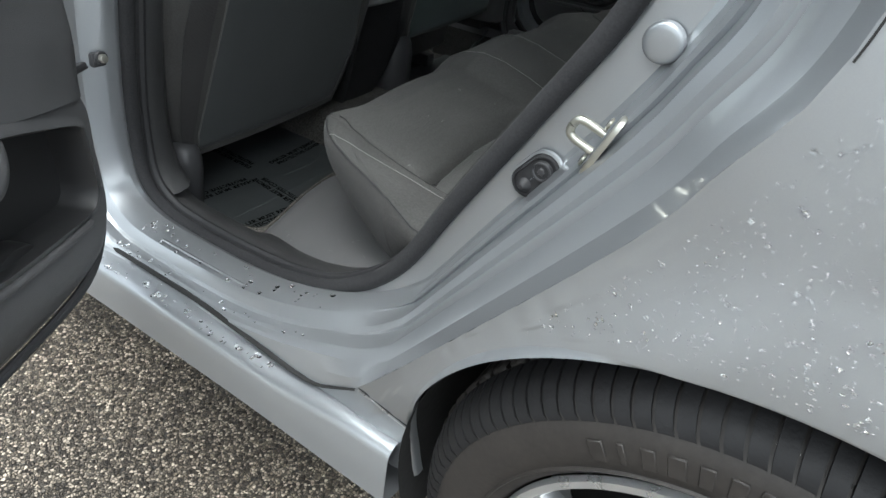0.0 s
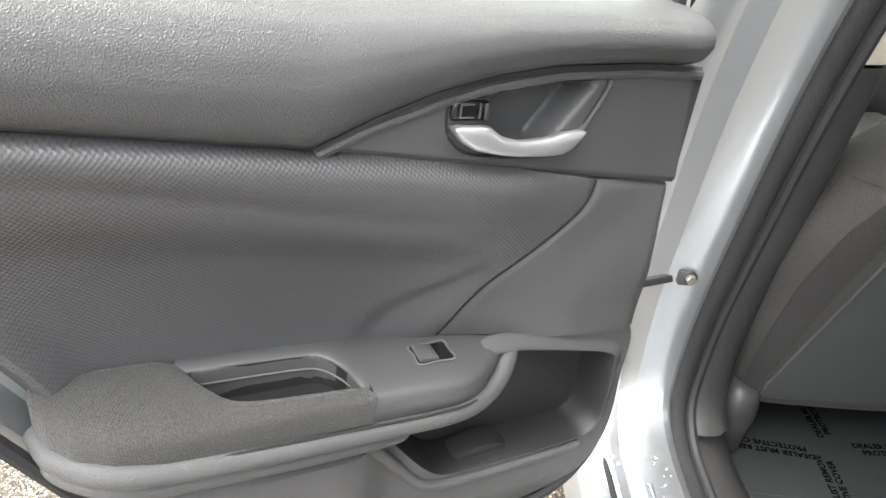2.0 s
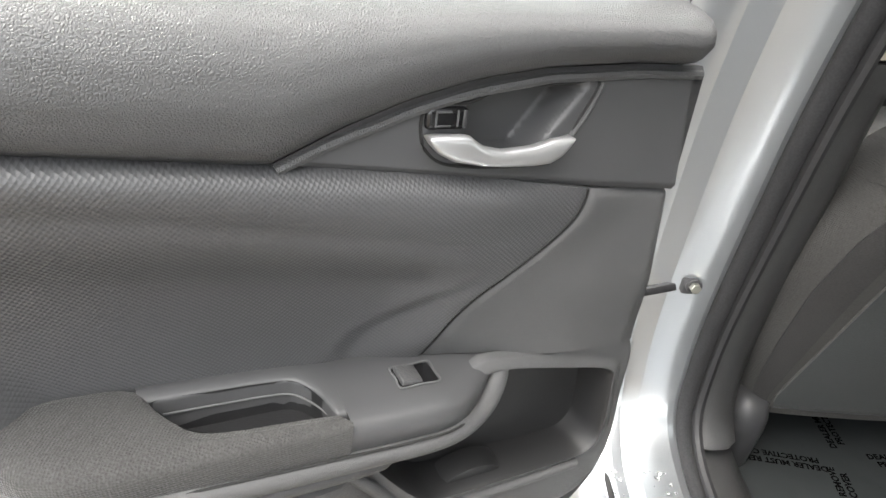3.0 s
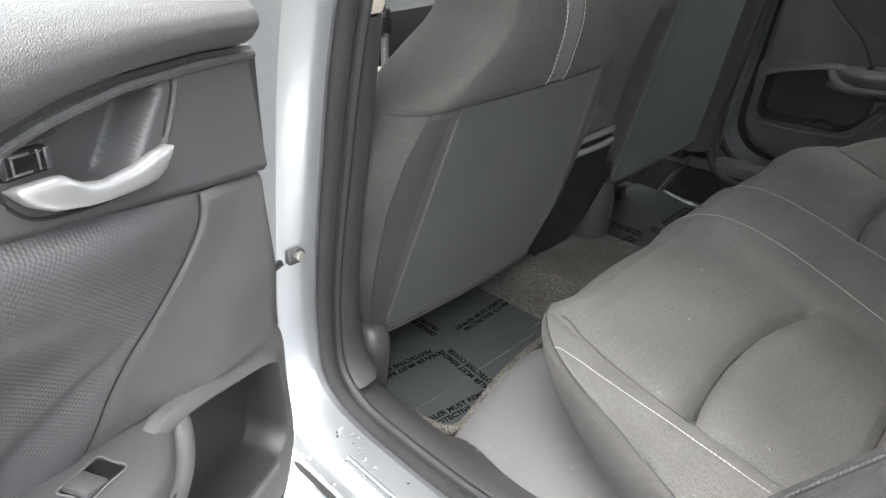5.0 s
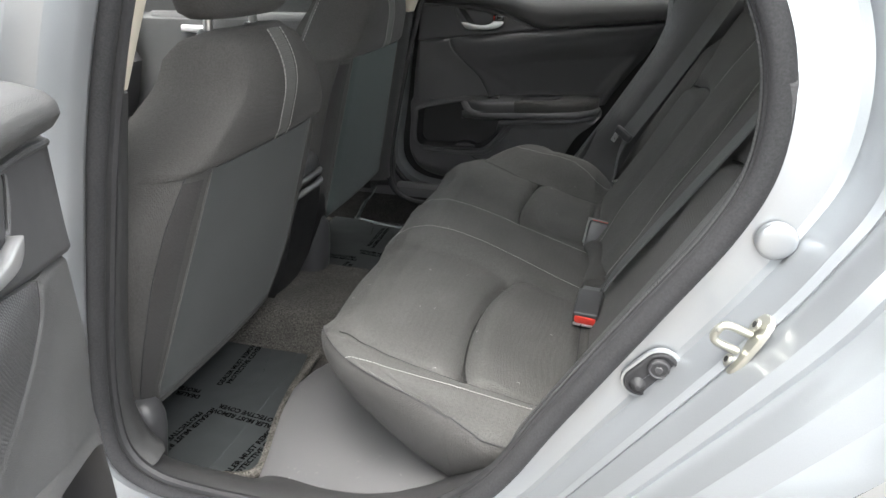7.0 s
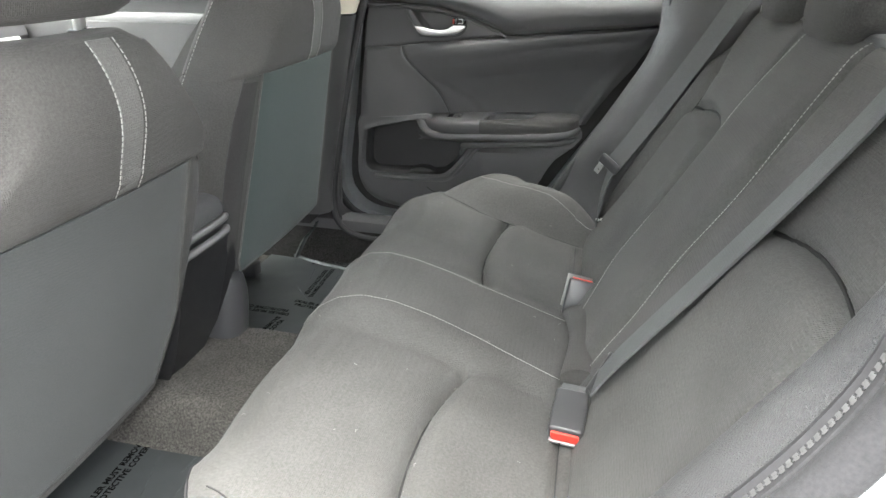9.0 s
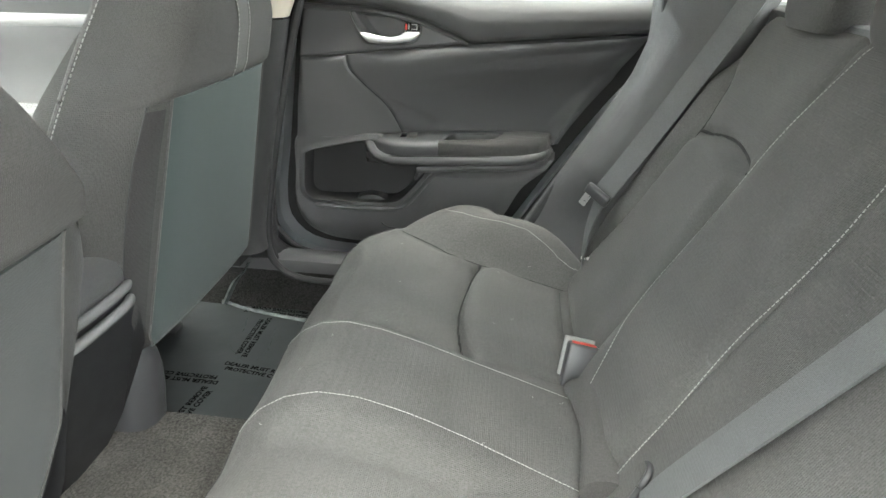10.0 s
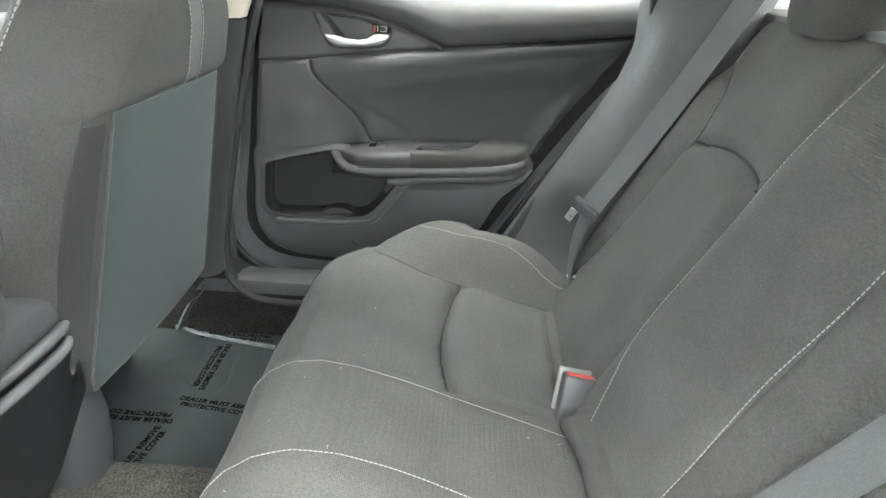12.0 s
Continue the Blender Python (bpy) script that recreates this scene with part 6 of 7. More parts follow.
def build_front_door(sx):
    global XF
    XF = Matrix.Identity(4) if sx < 0 else Matrix.Diagonal((1, -1, 1, 1))
    d = thing("front_door", (-0.95, -0.80, 0.30), "closed front car door with black and silver trim", "car door", "front doors")
    rows = []
    for i in range(30):
        x = -1.62 + 1.175 * i / 29
        rows.append([Vector((x, y, z)) for y, z in ((-0.81, 0.30), (-0.835, 0.34), (-0.855, 0.5), (-0.872, 0.75), (-0.868, 0.9), (-0.845, 0.985), (-0.79, 0.985))])
    part("shell", loft(rows), PAINT, d)
    rows = []
    for i in range(30):
        x = -1.62 + 1.20 * i / 29
        rows.append([Vector((x, y, z + 0.05 * (x + 1.0) * 0.3)) for y, z in ((-0.76, 0.30), (-0.77, 0.45), (-0.78, 0.60), (-0.785, 0.70), (-0.775, 0.78), (-0.758, 0.83), (-0.756, 0.845), (-0.775, 0.865), (-0.765, 0.89), (-0.75, 0.93), (-0.765, 0.97), (-0.82, 0.995))])
    tp = part("trim", slab(rows, (0, -0.01, 0)), VINYL, d, "black grained door trim")
    part("silver_strip", tube([(-1.30, -0.772, 0.850), (-1.0, -0.764, 0.857), (-0.70, -0.764, 0.862), (-0.46, -0.766, 0.866)], 0.011, n=40, seg=8, flat=1.4), GREYTRIM, tp, "satin grey trim strip")
    lv = part("latch_lever", box(-1.18, -1.07, -0.765, -0.745, 0.80, 0.825, 0.006, 2), SILVER, tp, "silver latch lever")
    part("armrest", box(-1.25, -0.62, -0.78, -0.70, 0.60, 0.665, 0.02, 3), VINYL, tp)
    rows = [[Vector((-1.55 + 1.08 * f, -0.825 + 0.40 * (z - 0.99), z)) for z in [0.99 + (1.30 - 0.99) * k / 5 * min(1, 0.25 + f * 1.6) for k in range(6)]] for f in [k / 12 for k in range(13)]]
    pane = part("pane", slab(rows, (0, -0.004, 0)), GLASS, d, "window pane")
    pane.visible_shadow = False
    XF = Matrix.Identity(4)


build_front_door(-1)
build_front_door(1)


def build_roof():
    r = thing("car_roof", (0, 0, 1.3), "silver car roof with light grey headliner", "car roof", kind="structure")
    rows = []
    for i in range(20):
        x = -0.95 + 1.75 * i / 19
        zc = 1.40 - 0.05 * ((x + 0.1) / 0.85) ** 2
        rows.append([Vector((x, y, zc - 0.10 * (abs(y) / 0.62) ** 3)) for y in [-0.62 + 1.24 * k / 24 for k in range(25)]])
    part("skin", slab(rows, (0, 0, 0.03)), PAINT, r)
    rows2 = [[p + Vector((0, 0, -0.012)) for p in row] for row in rows]
    part("headliner", loft(rows2), HEADLINER, r, "light grey headliner")
    for sy in (-1, 1):
        part("front_pillar", tube([(-1.62, sy * 0.79, 0.97), (-1.30, sy * 0.72, 1.17), (-0.95, sy * 0.64, 1.31)], 0.03, n=20, seg=10), HEADLINER, r, "light grey windscreen pillar")
        part("rear_pillar", slab([[Vector((0.42 + 0.30 * f + 0.34 * g, sy * (0.52 + 0.06 * (1 - f)), 1.30 - 0.02 * g - 0.32 * (1 - f))) for g in (0, 0.33, 0.66, 1.0)] for f in (0, 0.25, 0.5, 0.75, 1.0)], (0, sy * 0.03, 0)), HEADLINER, r, "light grey rear pillar cover")
    part("parcel_shelf", box(0.58, 1.25, -0.66, 0.66, 0.93, 0.96, 0.008), PLASTIC, r, "dark parcel shelf")
    def shell(stations, n=24):
        out = []
        for x, hw, zt, zl in stations:
            row = []
            for k in range(n + 1):
                t = math.pi * k / n
                cx, sz = math.cos(t), math.sin(t)
                row.append(Vector((x, -hw * math.copysign(abs(cx) ** 0.35, cx), zl + (zt - zl) * sz ** 0.35)))
            out.append(row)
        return loft(out)
    part("rear_deck", shell([(1.22, 0.80, 0.985, 0.80), (1.45, 0.80, 1.0, 0.78), (1.75, 0.80, 0.995, 0.60), (1.86, 0.79, 0.95, 0.30), (1.90, 0.74, 0.80, 0.30), (1.92, 0.60, 0.62, 0.32)]), PAINT, r, "silver boot lid")
    part("bonnet", shell([(-1.62, 0.86, 0.985, 0.30), (-1.75, 0.86, 0.97, 0.30), (-2.1, 0.85, 0.94, 0.30), (-2.45, 0.82, 0.86, 0.28), (-2.65, 0.74, 0.74, 0.26), (-2.74, 0.60, 0.60, 0.30), (-2.77, 0.40, 0.50, 0.34)]), PAINT, r, "silver bonnet and wings")
    for nm, p0, p1 in (("windscreen", (-1.62, 0.74, 0.985), (-0.93, 0.60, 1.345)), ("rear_window", (1.24, 0.66, 0.99), (0.79, 0.58, 1.315))):
        rows = []
        for i in range(9):
            f = i / 8
            rows.append([Vector((p0[0] + (p1[0] - p0[0]) * f + 0.05 * (1 if nm == "rear_window" else -1) * (1 - (k / 8) ** 2), (p0[1] + (p1[1] - p0[1]) * f) * k / 8, p0[2] + (p1[2] - p0[2]) * f + 0.03 * math.sin(math.pi * f))) for k in range(-8, 9)])
        pane = part(nm, slab(rows, (0, 0, 0.004)), GLASS, r, "clear glass")
        pane.visible_shadow = False
    part("bulkhead", box(-1.95, -1.85, -0.80, 0.80, 0.2, 0.93, 0.01), LINER, r)
    part("boot_wall", box(0.62, 0.66, -0.70, 0.70, 0.2, 0.93, 0.005), LINER, r)
    part("underbody", box(-1.95, 1.9, -0.70, 0.70, 0.15, 0.165, 0.003), LINER, r)


build_roof()


# ---------------------------------------------------------------- belts and buckles
def build_belts():
    b = thing("seat_belt", (0.33, 0.51, 0.50), "dark grey shoulder belt with black latch tongue", "seat belt", "seat belts")
    part("webbing", ribbon([(0.312, 0.500, 0.45), (0.318, 0.510, 0.54), (0.335, 0.514, 0.612)], 0.044, ((-0.12, -0.95, 0.25), (0.25, -0.95, 0.1)), n=24), BELT, b, "lower length of webbing turned on edge")
    part("webbing", ribbon([(0.333, 0.513, 0.610), (0.40, 0.516, 0.72), (0.49, 0.522, 0.88), (0.545, 0.525, 0.985), (0.60, 0.53, 1.09)], 0.046, ((0.75, -0.5, 0.0), (0.80, -0.60, 0.0)), n=50), BELT, b)
    R = Matrix.Translation((0.324, 0.500, 0.616)) @ Matrix.Rotation(radians(-32), 4, 'Z') @ Matrix.Rotation(radians(28), 4, 'Y')
    part("tongue_grip", box(-0.027, 0.027, -0.007, 0.007, -0.010, 0.014, 0.006, 3, R), SATIN, b, "black tongue grip")
    part("tongue", box(-0.020, -0.006, -0.0085, -0.0060, -0.032, -0.006, 0.001, 1, R), STEEL, b, "steel latch plate")
    for bx, by, bz in ((0.318, 0.508, 0.478), (0.326, 0.486, 0.487), (0.322, 0.150, 0.486)):
        part("button_stop", cyl((bx, by, bz), (bx - 0.006, by - 0.003, bz + 0.004), 0.0034, bevel=0.001), WHITE, b, "small white button")
    c = thing("seat_belt", (0.34, -0.11, 0.45), "grey centre belt crossing the backrest to a steel hook", "seat belt", "seat belts")
    pts = [(0.312, -0.165, 0.500), (0.340, -0.176, 0.560), (0.462, -0.218, 0.780), (0.530, -0.232, 0.905), (0.562, -0.225, 0.965), (0.60, -0.210, 1.02)]
    part("webbing", ribbon(pts, 0.047, ((0.25, 1, 0.35), (0.10, 1, 0.12)), n=60), BELT, c)
    h = part("hook", tube([(0.300, -0.128, 0.445), (0.312, -0.128, 0.475), (0.325, -0.124, 0.505), (0.332, -0.112, 0.512), (0.334, -0.088, 0.500), (0.326, -0.082, 0.478), (0.308, -0.085, 0.448)], 0.0045, n=50, seg=10), SATIN, c, "dark steel hook")
    for x, y, z, axis, wide, lab in ((0.281, -0.190, 0.453, (-0.10, -0.88, -0.24), (1, -0.10, 0), "black belt buckle with red release button"), (0.284, 0.170, 0.456, (0.136, 0.36, 0.90), (1, 0.05, 0.04), "upright black belt buckle with red button")):
        k = thing("belt_buckle", (x, y, z - 0.05), lab, "belt buckle", "belt buckles")
        az = Vector(axis).normalized()
        ay = (Vector(wide) - az * az.dot(Vector(wide))).normalized()
        ax = ay.cross(az)
        R = Matrix.Translation((x, y, z)) @ Matrix((ax, ay, az)).transposed().to_4x4()
        part("housing", box(-0.014, 0.014, -0.024, 0.024, -0.042, 0.030, 0.005, 3, R), SATIN, k)
        part("release_button", box(-0.007, 0.010, -0.0195, 0.0195, 0.022, 0.0335 if y < 0 else 0.0315, 0.003, 2, R), RED, k, "red release button")
        if y < 0:
            part("slot_plate", box(0.0100, 0.0150, -0.0215, 0.0215, 0.020, 0.0350, 0.0015, 2, R), STEEL, k, "slot plate")
        else:
            part("slot_plate", box(-0.022, -0.016, -0.028, 0.020, -0.034, 0.035, 0.002, 2, R), PALEPLASTIC, k, "pale grey back plate")
        part("stalk", ribbon([R @ Vector((0, 0, -0.036)), R @ Vector((0, 0, -0.055)), Vector((x + 0.035, y + (0.06 if y < 0 else 0.0), z - 0.04))], 0.034, tuple(ay), 0.004, n=14), BELT, k)
    s = thing("cushion_tail", (0.30, 0.05, 0.42), "dark cloth sleeve between cushion and backrest", "belt sleeve")
    rows = []
    C = curve_points([(0.288, 0.128, 0.436), (0.292, 0.08, 0.450), (0.296, 0.0, 0.452), (0.293, -0.09, 0.446)], 30)
    for i, p in enumerate(C):
        w = 0.022 + 0.008 * abs(i / 29 - 0.5) * 2
        rows.append([p + Vector((w * math.cos(t), 0, 0.022 * math.sin(t))) for t in [2 * math.pi * k / 16 for k in range(16)]])
    part("sleeve", loft(rows, closed=True, caps=True), FABRIC2, s, angle=70)


build_belts()


# ---------------------------------------------------------------- fittings on the door frame
def build_striker():
    s = thing("door_striker", (0.425, -0.655, 0.70), "yellow zinc-plated steel door striker on the frame", "door striker")
    d = Vector((0.385, 0, 0.923)).normalized()
    n = Vector((-0.923, -0.12, 0.385)).normalized()
    w = d.cross(n).normalized()
    R = Matrix.Translation((0.4285, -0.696, 0.7220)) @ Matrix((w, -n, d)).transposed().to_4x4()
    loop = [(x * 0.0135, z * 0.034) for x, z in ((-1, -0.55), (-0.6, -1), (0.6, -1), (1, -0.5), (1, 0.5), (0.6, 1), (-0.6, 1), (-1, 0.55))]
    L = curve_points([(x, 0, z) for x, z in loop], 40, True)
    rows = [[R @ Vector((p.x * k, y, p.z * k)) for p in L] for k, y in ((1.0, 0.006), (1.0, 0.0015), (0.94, 0.0), (0.01, 0.0))]
    plate = part("plate", loft(rows, closed=True), ZINC, s)
    for z in (-0.023, 0.023):
        sc = part("screw", cyl(R @ Vector((0.001, -0.003, z)), R @ Vector((0.001, -0.0062, z)), 0.0068, bevel=0.0015), ZINC, plate)
        part("socket", cyl(R @ Vector((0.001, -0.0060, z)), R @ Vector((0.001, -0.0067, z)), 0.0034, seg=6), LINER, sc)
    part("loop", tube([R @ Vector(p) for p in ((0, -0.002, -0.011), (0, -0.012, -0.011), (0, -0.024, -0.0105), (0, -0.0305, -0.006), (0, -0.0305, 0.006), (0, -0.024, 0.0105), (0, -0.012, 0.011), (0, -0.002, 0.011))], 0.0042, n=60, seg=10), ZINC, s)


build_striker()


def build_buffer():
    b = thing("door_buffer", (0.352, -0.642, 0.637), "black rubber door switch and buffer in an oval recess", "door switch")
    d = Vector((0.62, 0, 0.78)).normalized()
    n = Vector((0, -1, 0))
    w = d.cross(n).normalized()
    R = Matrix.Translation((0.353, -0.6505, 0.641)) @ Matrix((w, -n, d)).transposed().to_4x4() @ Matrix.Scale(1.18, 4)
    def pill(k, y):
        return [R @ Vector((0.0155 * k * math.cos(a), y, 0.0155 * k * math.sin(a) + math.copysign(0.012, math.sin(a)))) for a in [2 * math.pi * (i + 0.5) / 40 for i in range(40)]]
    part("recess_rim", loft([pill(1.22, 0.002), pill(1.2, -0.0015), pill(1.05, -0.002), pill(1.0, 0.003)], closed=True), PAINT, b, "painted rim")
    base = part("base", loft([pill(1.02, -0.0005), pill(0.96, -0.0035), pill(0.84, -0.004), pill(0.80, -0.001), pill(0.01, -0.001)], closed=True), RUBBER, b)
    c = Vector((0, 0, 0.010))
    part("knob", cyl(R @ (c + Vector((0, 0.0, 0))), R @ (c + Vector((0, -0.0045, 0))), 0.0125, 0.0115, bevel=0.002), RUBBER, base)
    part("knob_ring", tube([R @ (c + Vector((0.0085 * math.cos(a), -0.0047, 0.0085 * math.sin(a)))) for a in [2 * math.pi * k / 16 for k in range(16)]], 0.0014, n=32, seg=6, closed=True), SATIN, base)
    part("knob_screw", cyl(R @ (c + Vector((0, -0.003, 0))), R @ (c + Vector((0, -0.0062, 0))), 0.0045, seg=6, bevel=0.0008), SATIN, base)
    c = Vector((0, 0, -0.0165))
    part("plunger", cyl(R @ c, R @ (c + Vector((0, -0.0085, 0))), 0.0090, 0.0045, bevel=0.002), RUBBER, base)


build_buffer()


def build_plug():
    p = thing("body_plug", (0.447, -0.642, 0.811), "round silver painted body plug on the door frame", "body plug")
    prof = [(0.0190, 0.006), (0.0192, -0.0008), (0.0180, -0.0026), (0.0158, -0.0038), (0.0120, -0.0044), (0.0060, -0.0047), (0.0005, -0.0048)]
    rows = [[Vector((0.447 + r * math.cos(a), -0.6465 + y, 0.811 + r * math.sin(a))) for r, y in prof] for a in [2 * math.pi * k / 40 for k in range(40)]]
    part("cap", loft(rows, ring=True), PAINT, p)


build_plug()


def build_check_link():
    c = thing("door_check", (-0.385, -0.711, 0.585), "black steel door check arm with a bolted bracket", "door check")
    part("arm", box(-0.004, 0.004, -0.085, 0.012, -0.0065, 0.0065, 0.002, 2, Matrix.Translation((-0.395, -0.722, 0.583)) @ Matrix.Rotation(radians(12), 4, 'Z') @ Matrix.Rotation(radians(8), 4, 'X')), SATIN, c)
    br = part("bracket", box(-0.395, -0.378, -0.722, -0.699, 0.578, 0.602, 0.004, 2), SATIN, c, "black bracket")
    part("bolt", cyl((-0.382, -0.708, 0.592), (-0.366, -0.708, 0.594), 0.0070, seg=6, bevel=0.001), ZINC, br)
    part("washer", cyl((-0.384, -0.708, 0.592), (-0.374, -0.708, 0.593), 0.0105, bevel=0.001), SATIN, br)
    part("rivet", cyl((-0.395, -0.722, 0.588), (-0.395, -0.722, 0.598), 0.007, bevel=0.002), STEEL, c)


build_check_link()
part("hinge_cover", box(-0.412, -0.385, -0.785, -0.762, 0.775, 0.845, 0.007, 3), WHITE, left_side, "white nylon pillar plug")


def build_frame_lines():
    # embossed stroke on the sill, the fine cut between rocker and rear skin, and the edge highlight of the cut
    part("sill_emboss", tube([(-0.26, -0.738, 0.3175), (-0.15, -0.737, 0.3185), (-0.02, -0.735, 0.3215), (0.045, -0.733, 0.330)], 0.0028, n=50, seg=8, up=(0, 0, 1), flat=0.5), PAINT, left_side)
    C = []
    for x, z in ((0.246, 0.3712), (0.27, 0.3715), (0.30, 0.3710), (0.326, 0.3700)):
        C.append((x, skin_y(x, z) - 0.0008, z))
    part("panel_gap", tube(C, 0.0009, n=30, seg=6), LINER, left_side, "thin dark panel gap")
    # a steel line stands in for the highlight under the cut
    C2 = [(x, y - 0.0004, z - 0.0035) for x, y, z in C]
    part("edge_highlight", tube(C2, 0.0012, n=30, seg=6), STEEL, left_side, "bright line painting the highlight on the panel edge")
    # black gap between the sill and the rocker, closing at the panel joint
    C = curve_points([(-0.42, -0.787, 0.2915), (-0.300, -0.787, 0.2925), (-0.206, -0.7865, 0.2925), (-0.114, -0.787, 0.2930), (0.025, -0.7985, 0.2985), (0.11, -0.8035, 0.2975), (0.156, -0.8065, 0.3045), (0.185, -0.8095, 0.3205), (0.240, -0.8215, 0.3640)], 80)
    rows = []
    for k, p in enumerate(C):
        w = 0.0042 * (1 - 0.75 * soft(0.72, 1.0, k / 79))
        rows.append([p + Vector((0, w, 0.0010)), p + Vector((0, w * 0.5, 0.0026)), p + Vector((0, -w * 0.5, 0.0016)), p + Vector((0, -w, -0.0012))])
    part("sill_gap", loft(rows), LINER, left_side, "dark gap along the rocker")
    # the cut of the rear door along the outer skin
    C = [b + Vector((0.002, -0.001, 0)) for s, a, b in PAIRS if 17.1 < s < 18.5]
    part("door_cut", tube(C, 0.0008, n=90, seg=6), LINER, left_side, "dark door cut line")


build_frame_lines()


# ---------------------------------------------------------------- rain and lint
def droplets(name, spots, label):
    """Flattened beads of water at (place, normal, radius)."""
    bm = bmesh.new()
    for p, n, r in spots:
        q = Vector(n).normalized().to_track_quat('Z', 'Y').to_matrix()
        sx, sy = r * random.uniform(0.8, 1.5), r * random.uniform(0.8, 1.2)
        rot = random.uniform(0, 6.28)
        rings = []
        for h, k in ((0.0, 1.0), (0.42, 0.92), (0.75, 0.62)):
            rings.append([bm.verts.new(Vector(p) + q @ Vector((sx * k * math.cos(a + rot), sy * k * math.sin(a + rot), h * r))) for a in [2 * math.pi * i / 8 for i in range(8)]])
        top = bm.verts.new(Vector(p) + q @ Vector((0, 0, 0.86 * r)))
        for a, b in zip(rings, rings[1:]):
            for i in range(8):
                bm.faces.new((a[i], a[(i + 1) % 8], b[(i + 1) % 8], b[i]))
        for i in range(8):
            bm.faces.new((rings[-1][i], rings[-1][(i + 1) % 8], top))
        bm.faces.new(list(reversed(rings[0])))
    ob = part(name, bm, WATER)
    return tagged(ob, label, "rain drops", kind="stuff")


def build_rain():
    rnd = random.Random(5)
    spots = []
    for _ in range(11000):
        x, z = rnd.uniform(0.34, 1.15), rnd.uniform(0.44, 0.95)
        if math.hypot(x - WHEEL.x, z - WHEEL.z) < 0.37 or x < interp(z, [(0.44, 0.32), (0.549, 0.40), (0.737, 0.54), (0.87, 0.61), (1.0, 0.62)]):
            continue
        dens = 0.25 + 0.75 * soft(0.55, 0.72, z)
        if rnd.random() > dens:
            continue
        e = 0.004
        n = Vector((-(skin_y(x + e, z) - skin_y(x - e, z)) / (2 * e), 1, -(skin_y(x, z + e) - skin_y(x, z - e)) / (2 * e))) * -1
        r = 0.0006 + 0.0013 * rnd.random() ** 4
        spots.append((Vector((x, skin_y(x, z) - 0.0003, z)), n, r))
    droplets("rain_on_skin", spots, "small rain drops on silver paint")
    spots = []
    for _ in range(110):
        x = rnd.uniform(-0.38, 0.08)
        spots.append((Vector((x, rnd.uniform(-0.822, -0.792), 0.2872)), (0, -0.15, 1), 0.0012 + 0.0035 * rnd.random() ** 2))
    rows = side_frame_rows()
    flat = [r for r in rows if -0.33 < r[5].x < 0.10 and r[5].z < 0.36]
    for _ in range(90):
        r = rnd.choice(flat)
        k = rnd.choice((4, 5, 6, 11, 12))
        p = r[k].lerp(r[k + 1], rnd.random())
        spots.append((p + Vector((rnd.uniform(-0.003, 0.003), 0, 0.0003)), (0, -0.05, 1), 0.0010 + 0.0032 * rnd.random() ** 2))
    droplets("rain_on_sill", spots, "rain drops beaded on the silver sill")
    spots = []
    for _ in range(220):
        a = math.radians(rnd.gauss(76, 14))
        rr = rnd.uniform(0.286, 0.303)
        y = -0.8605 + (rr - 0.280) * 0.62
        spots.append((Vector((WHEEL.x + math.cos(a) * rr, y, WHEEL.z + math.sin(a) * rr)), (math.cos(a) * 0.5, -0.8, math.sin(a) * 0.5), 0.0008 + 0.0014 * rnd.random() ** 2))
    droplets("rain_on_tyre", spots, "rain drops on the black tyre")


build_rain()


def build_lint():
    rnd = random.Random(9)
    bm = bmesh.new()
    for _ in range(70):
        x, y = rnd.uniform(-0.20, 0.22), rnd.uniform(-0.60, -0.50)
        if rnd.random() < 0.5:
            x, y = rnd.uniform(-0.14, 0.27), rnd.uniform(-0.5, 0.5)
            z = cushion_at(x, y) + 0.0012
        else:
            z = interp(x, [(-0.22, 0.270), (-0.10, 0.280), (0.0, 0.302), (0.12, 0.337), (0.26, 0.402)])
        a = rnd.uniform(0, 6.28)
        ln = rnd.uniform(0.0015, 0.006)
        pts = [(x, y, z), (x + ln * 0.5 * math.cos(a), y + ln * 0.5 * math.sin(a), z + 0.0008), (x + ln * math.cos(a + 0.7), y + ln * math.sin(a + 0.7), z)]
        tube(pts, 0.0003, n=5, seg=4, bm=bm)
    ob = part("lint", bm, THREAD)
    tagged(ob, "pale lint specks on the seat and trim", "lint", kind="stuff")


build_lint()


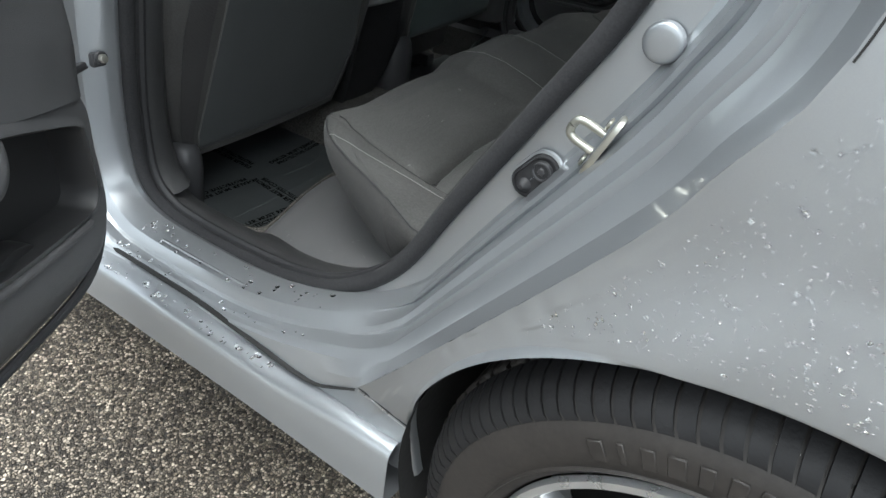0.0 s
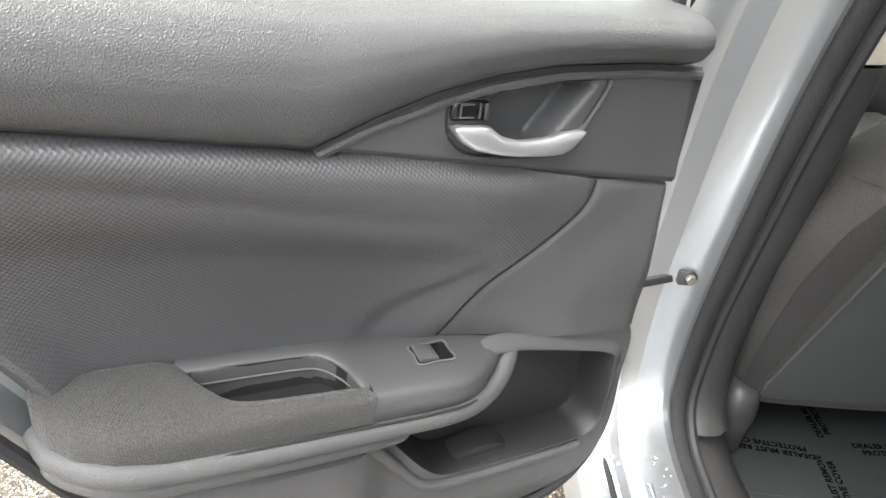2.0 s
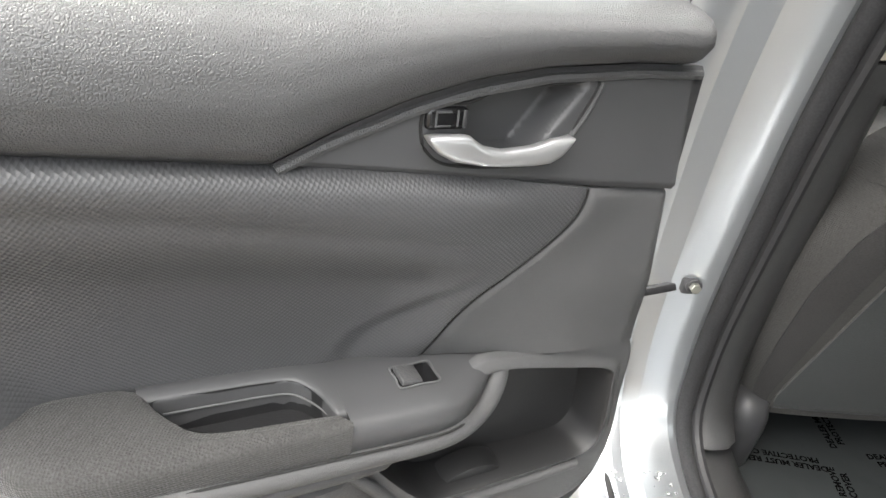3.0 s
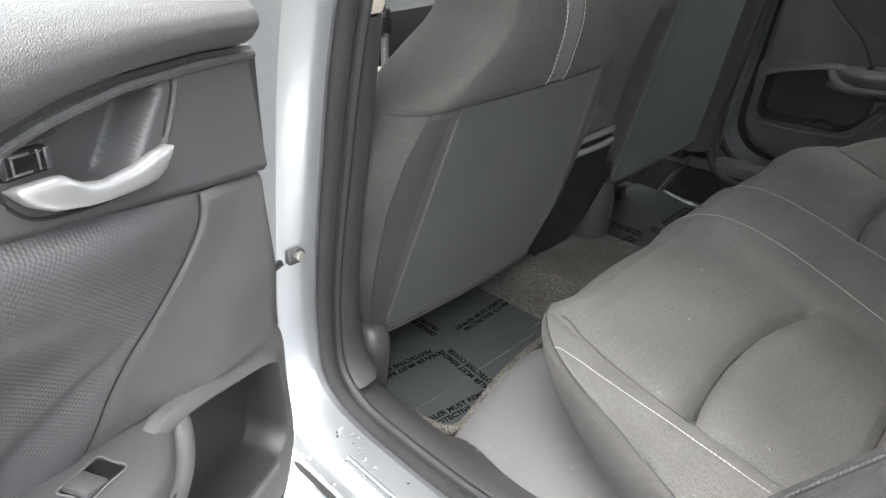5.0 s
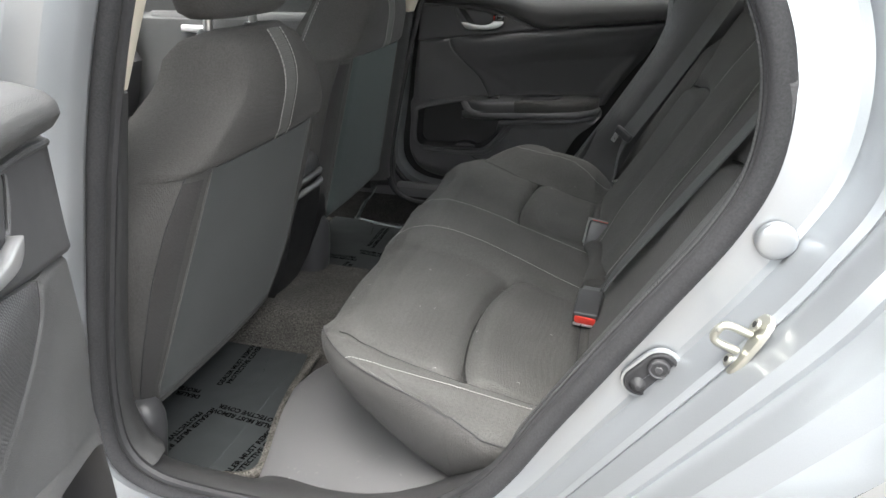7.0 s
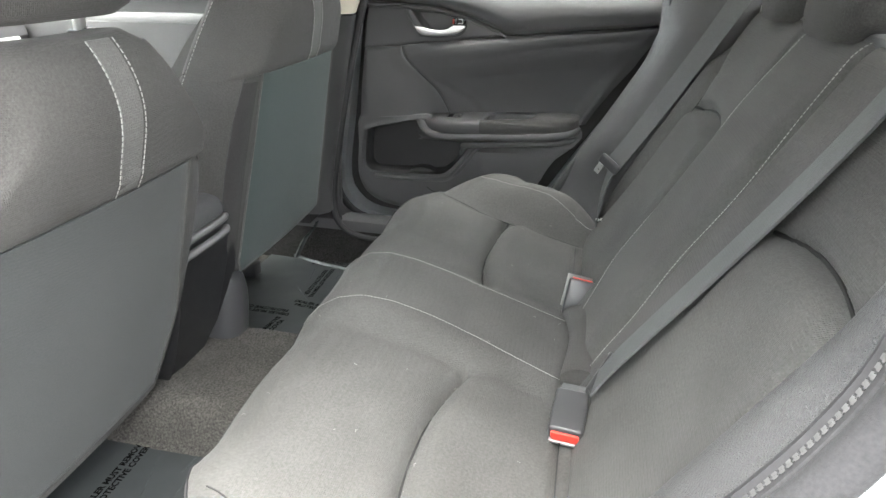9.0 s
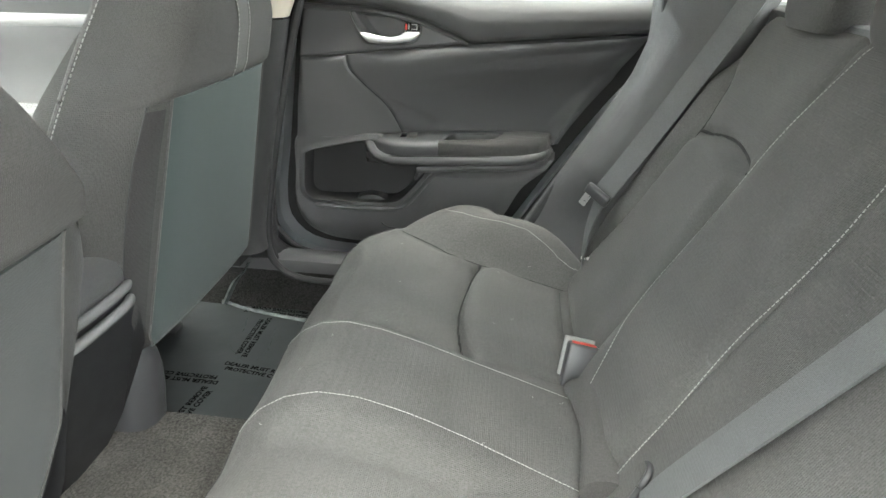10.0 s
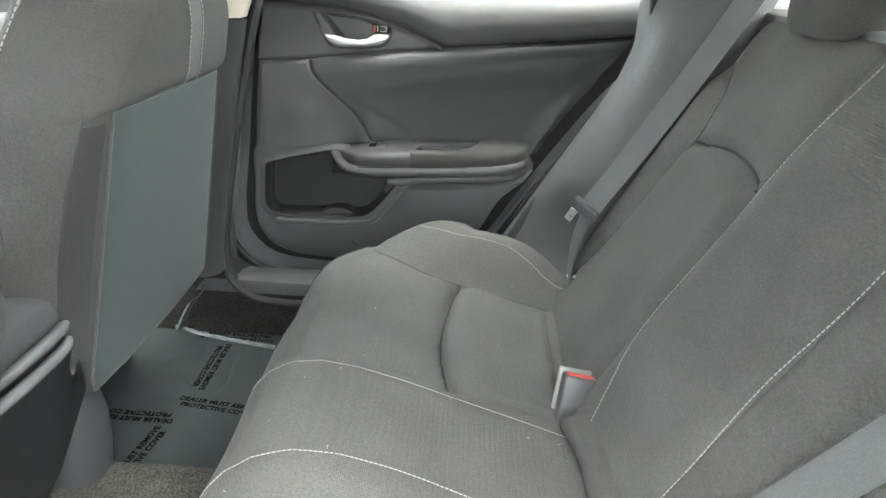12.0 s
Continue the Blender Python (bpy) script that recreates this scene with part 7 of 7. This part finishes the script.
# carpet on the far sill and crumpled film at the mats' edges
def build_film_edges():
    rnd = random.Random(3)
    f = thing("film_edge", (-0.39, 0.62, 0.22), "crumpled shiny edge of the clear floor film", "plastic film")
    line = [(-0.53, 0.648), (-0.50, 0.638), (-0.46, 0.622), (-0.40, 0.608), (-0.34, 0.597), (-0.27, 0.584)]
    rows = []
    for k, p in enumerate(curve_points([(x, y, 0.226) for x, y in line], 90)):
        w, v = noise.noise(Vector((p.x * 60, 0, 2))), noise.noise(Vector((p.x * 110, 5, 2)))
        rows.append([p + Vector((0, -0.006 + 0.002 * v, -0.004)), p + Vector((0, -0.002 + 0.001 * w, 0.002 * v)), p + Vector((0, 0.001 * v, 0.002 + 0.002 * w)), p + Vector((0, 0.002, 0.001 + 0.002 * v)), p + Vector((0, 0.005, -0.004))])
    part("fold", loft(rows), CREASE, f)
    # stiff gathered corner of the film beside the pillar
    pts = curve_points([(-0.515, 0.634, 0.224), (-0.505, 0.636, 0.245), (-0.485, 0.638, 0.285), (-0.462, 0.637, 0.315), (-0.445, 0.632, 0.345)], 40)
    rows = []
    for k, p in enumerate(pts):
        v = noise.noise(Vector((k * 0.6, 1, 8)))
        w = 0.008 * (1 - soft(0.3, 1.0, k / 39)) + 0.002
        rows.append([p + Vector((-w, 0.004 * v, 0)), p + Vector((-w * 0.4, -0.004 + 0.003 * v, 0)), p + Vector((0.002 * v, 0.002, 0)), p + Vector((0.004, 0.006, 0))])
    part("corner", loft(rows), CREASE, f, "gathered corner of the film")
    for y0, lines in ((-1, [((-0.334, -0.205), (-0.337, -0.375), (-0.340, -0.535)), ((-0.345, -0.12), (-0.352, -0.20)), ((-0.42, -0.16), (-0.39, -0.26), (-0.395, -0.33))]), (1, [((-0.44, 0.47), (-0.37, 0.40), (-0.285, 0.38)), ((-0.36, 0.56), (-0.345, 0.47), (-0.355, 0.41)), ((-0.44, 0.585), (-0.425, 0.52)), ((-0.30, 0.32), (-0.27, 0.27)), ((-0.33, 0.60), (-0.30, 0.55), (-0.295, 0.50))])):
        for l in lines:
            C = curve_points([(x, y, 0) for x, y in l], 40)
            C = [Vector((p.x + 0.0015 * rnd.uniform(-1, 1), p.y, mat_z(p.x, p.y) + 0.0004)) for p in C]
            part("crease", tube(C, 0.0004 if y0 < 0 else 0.0005, n=50, seg=5), CREASE, f, "fine crease")


build_film_edges()
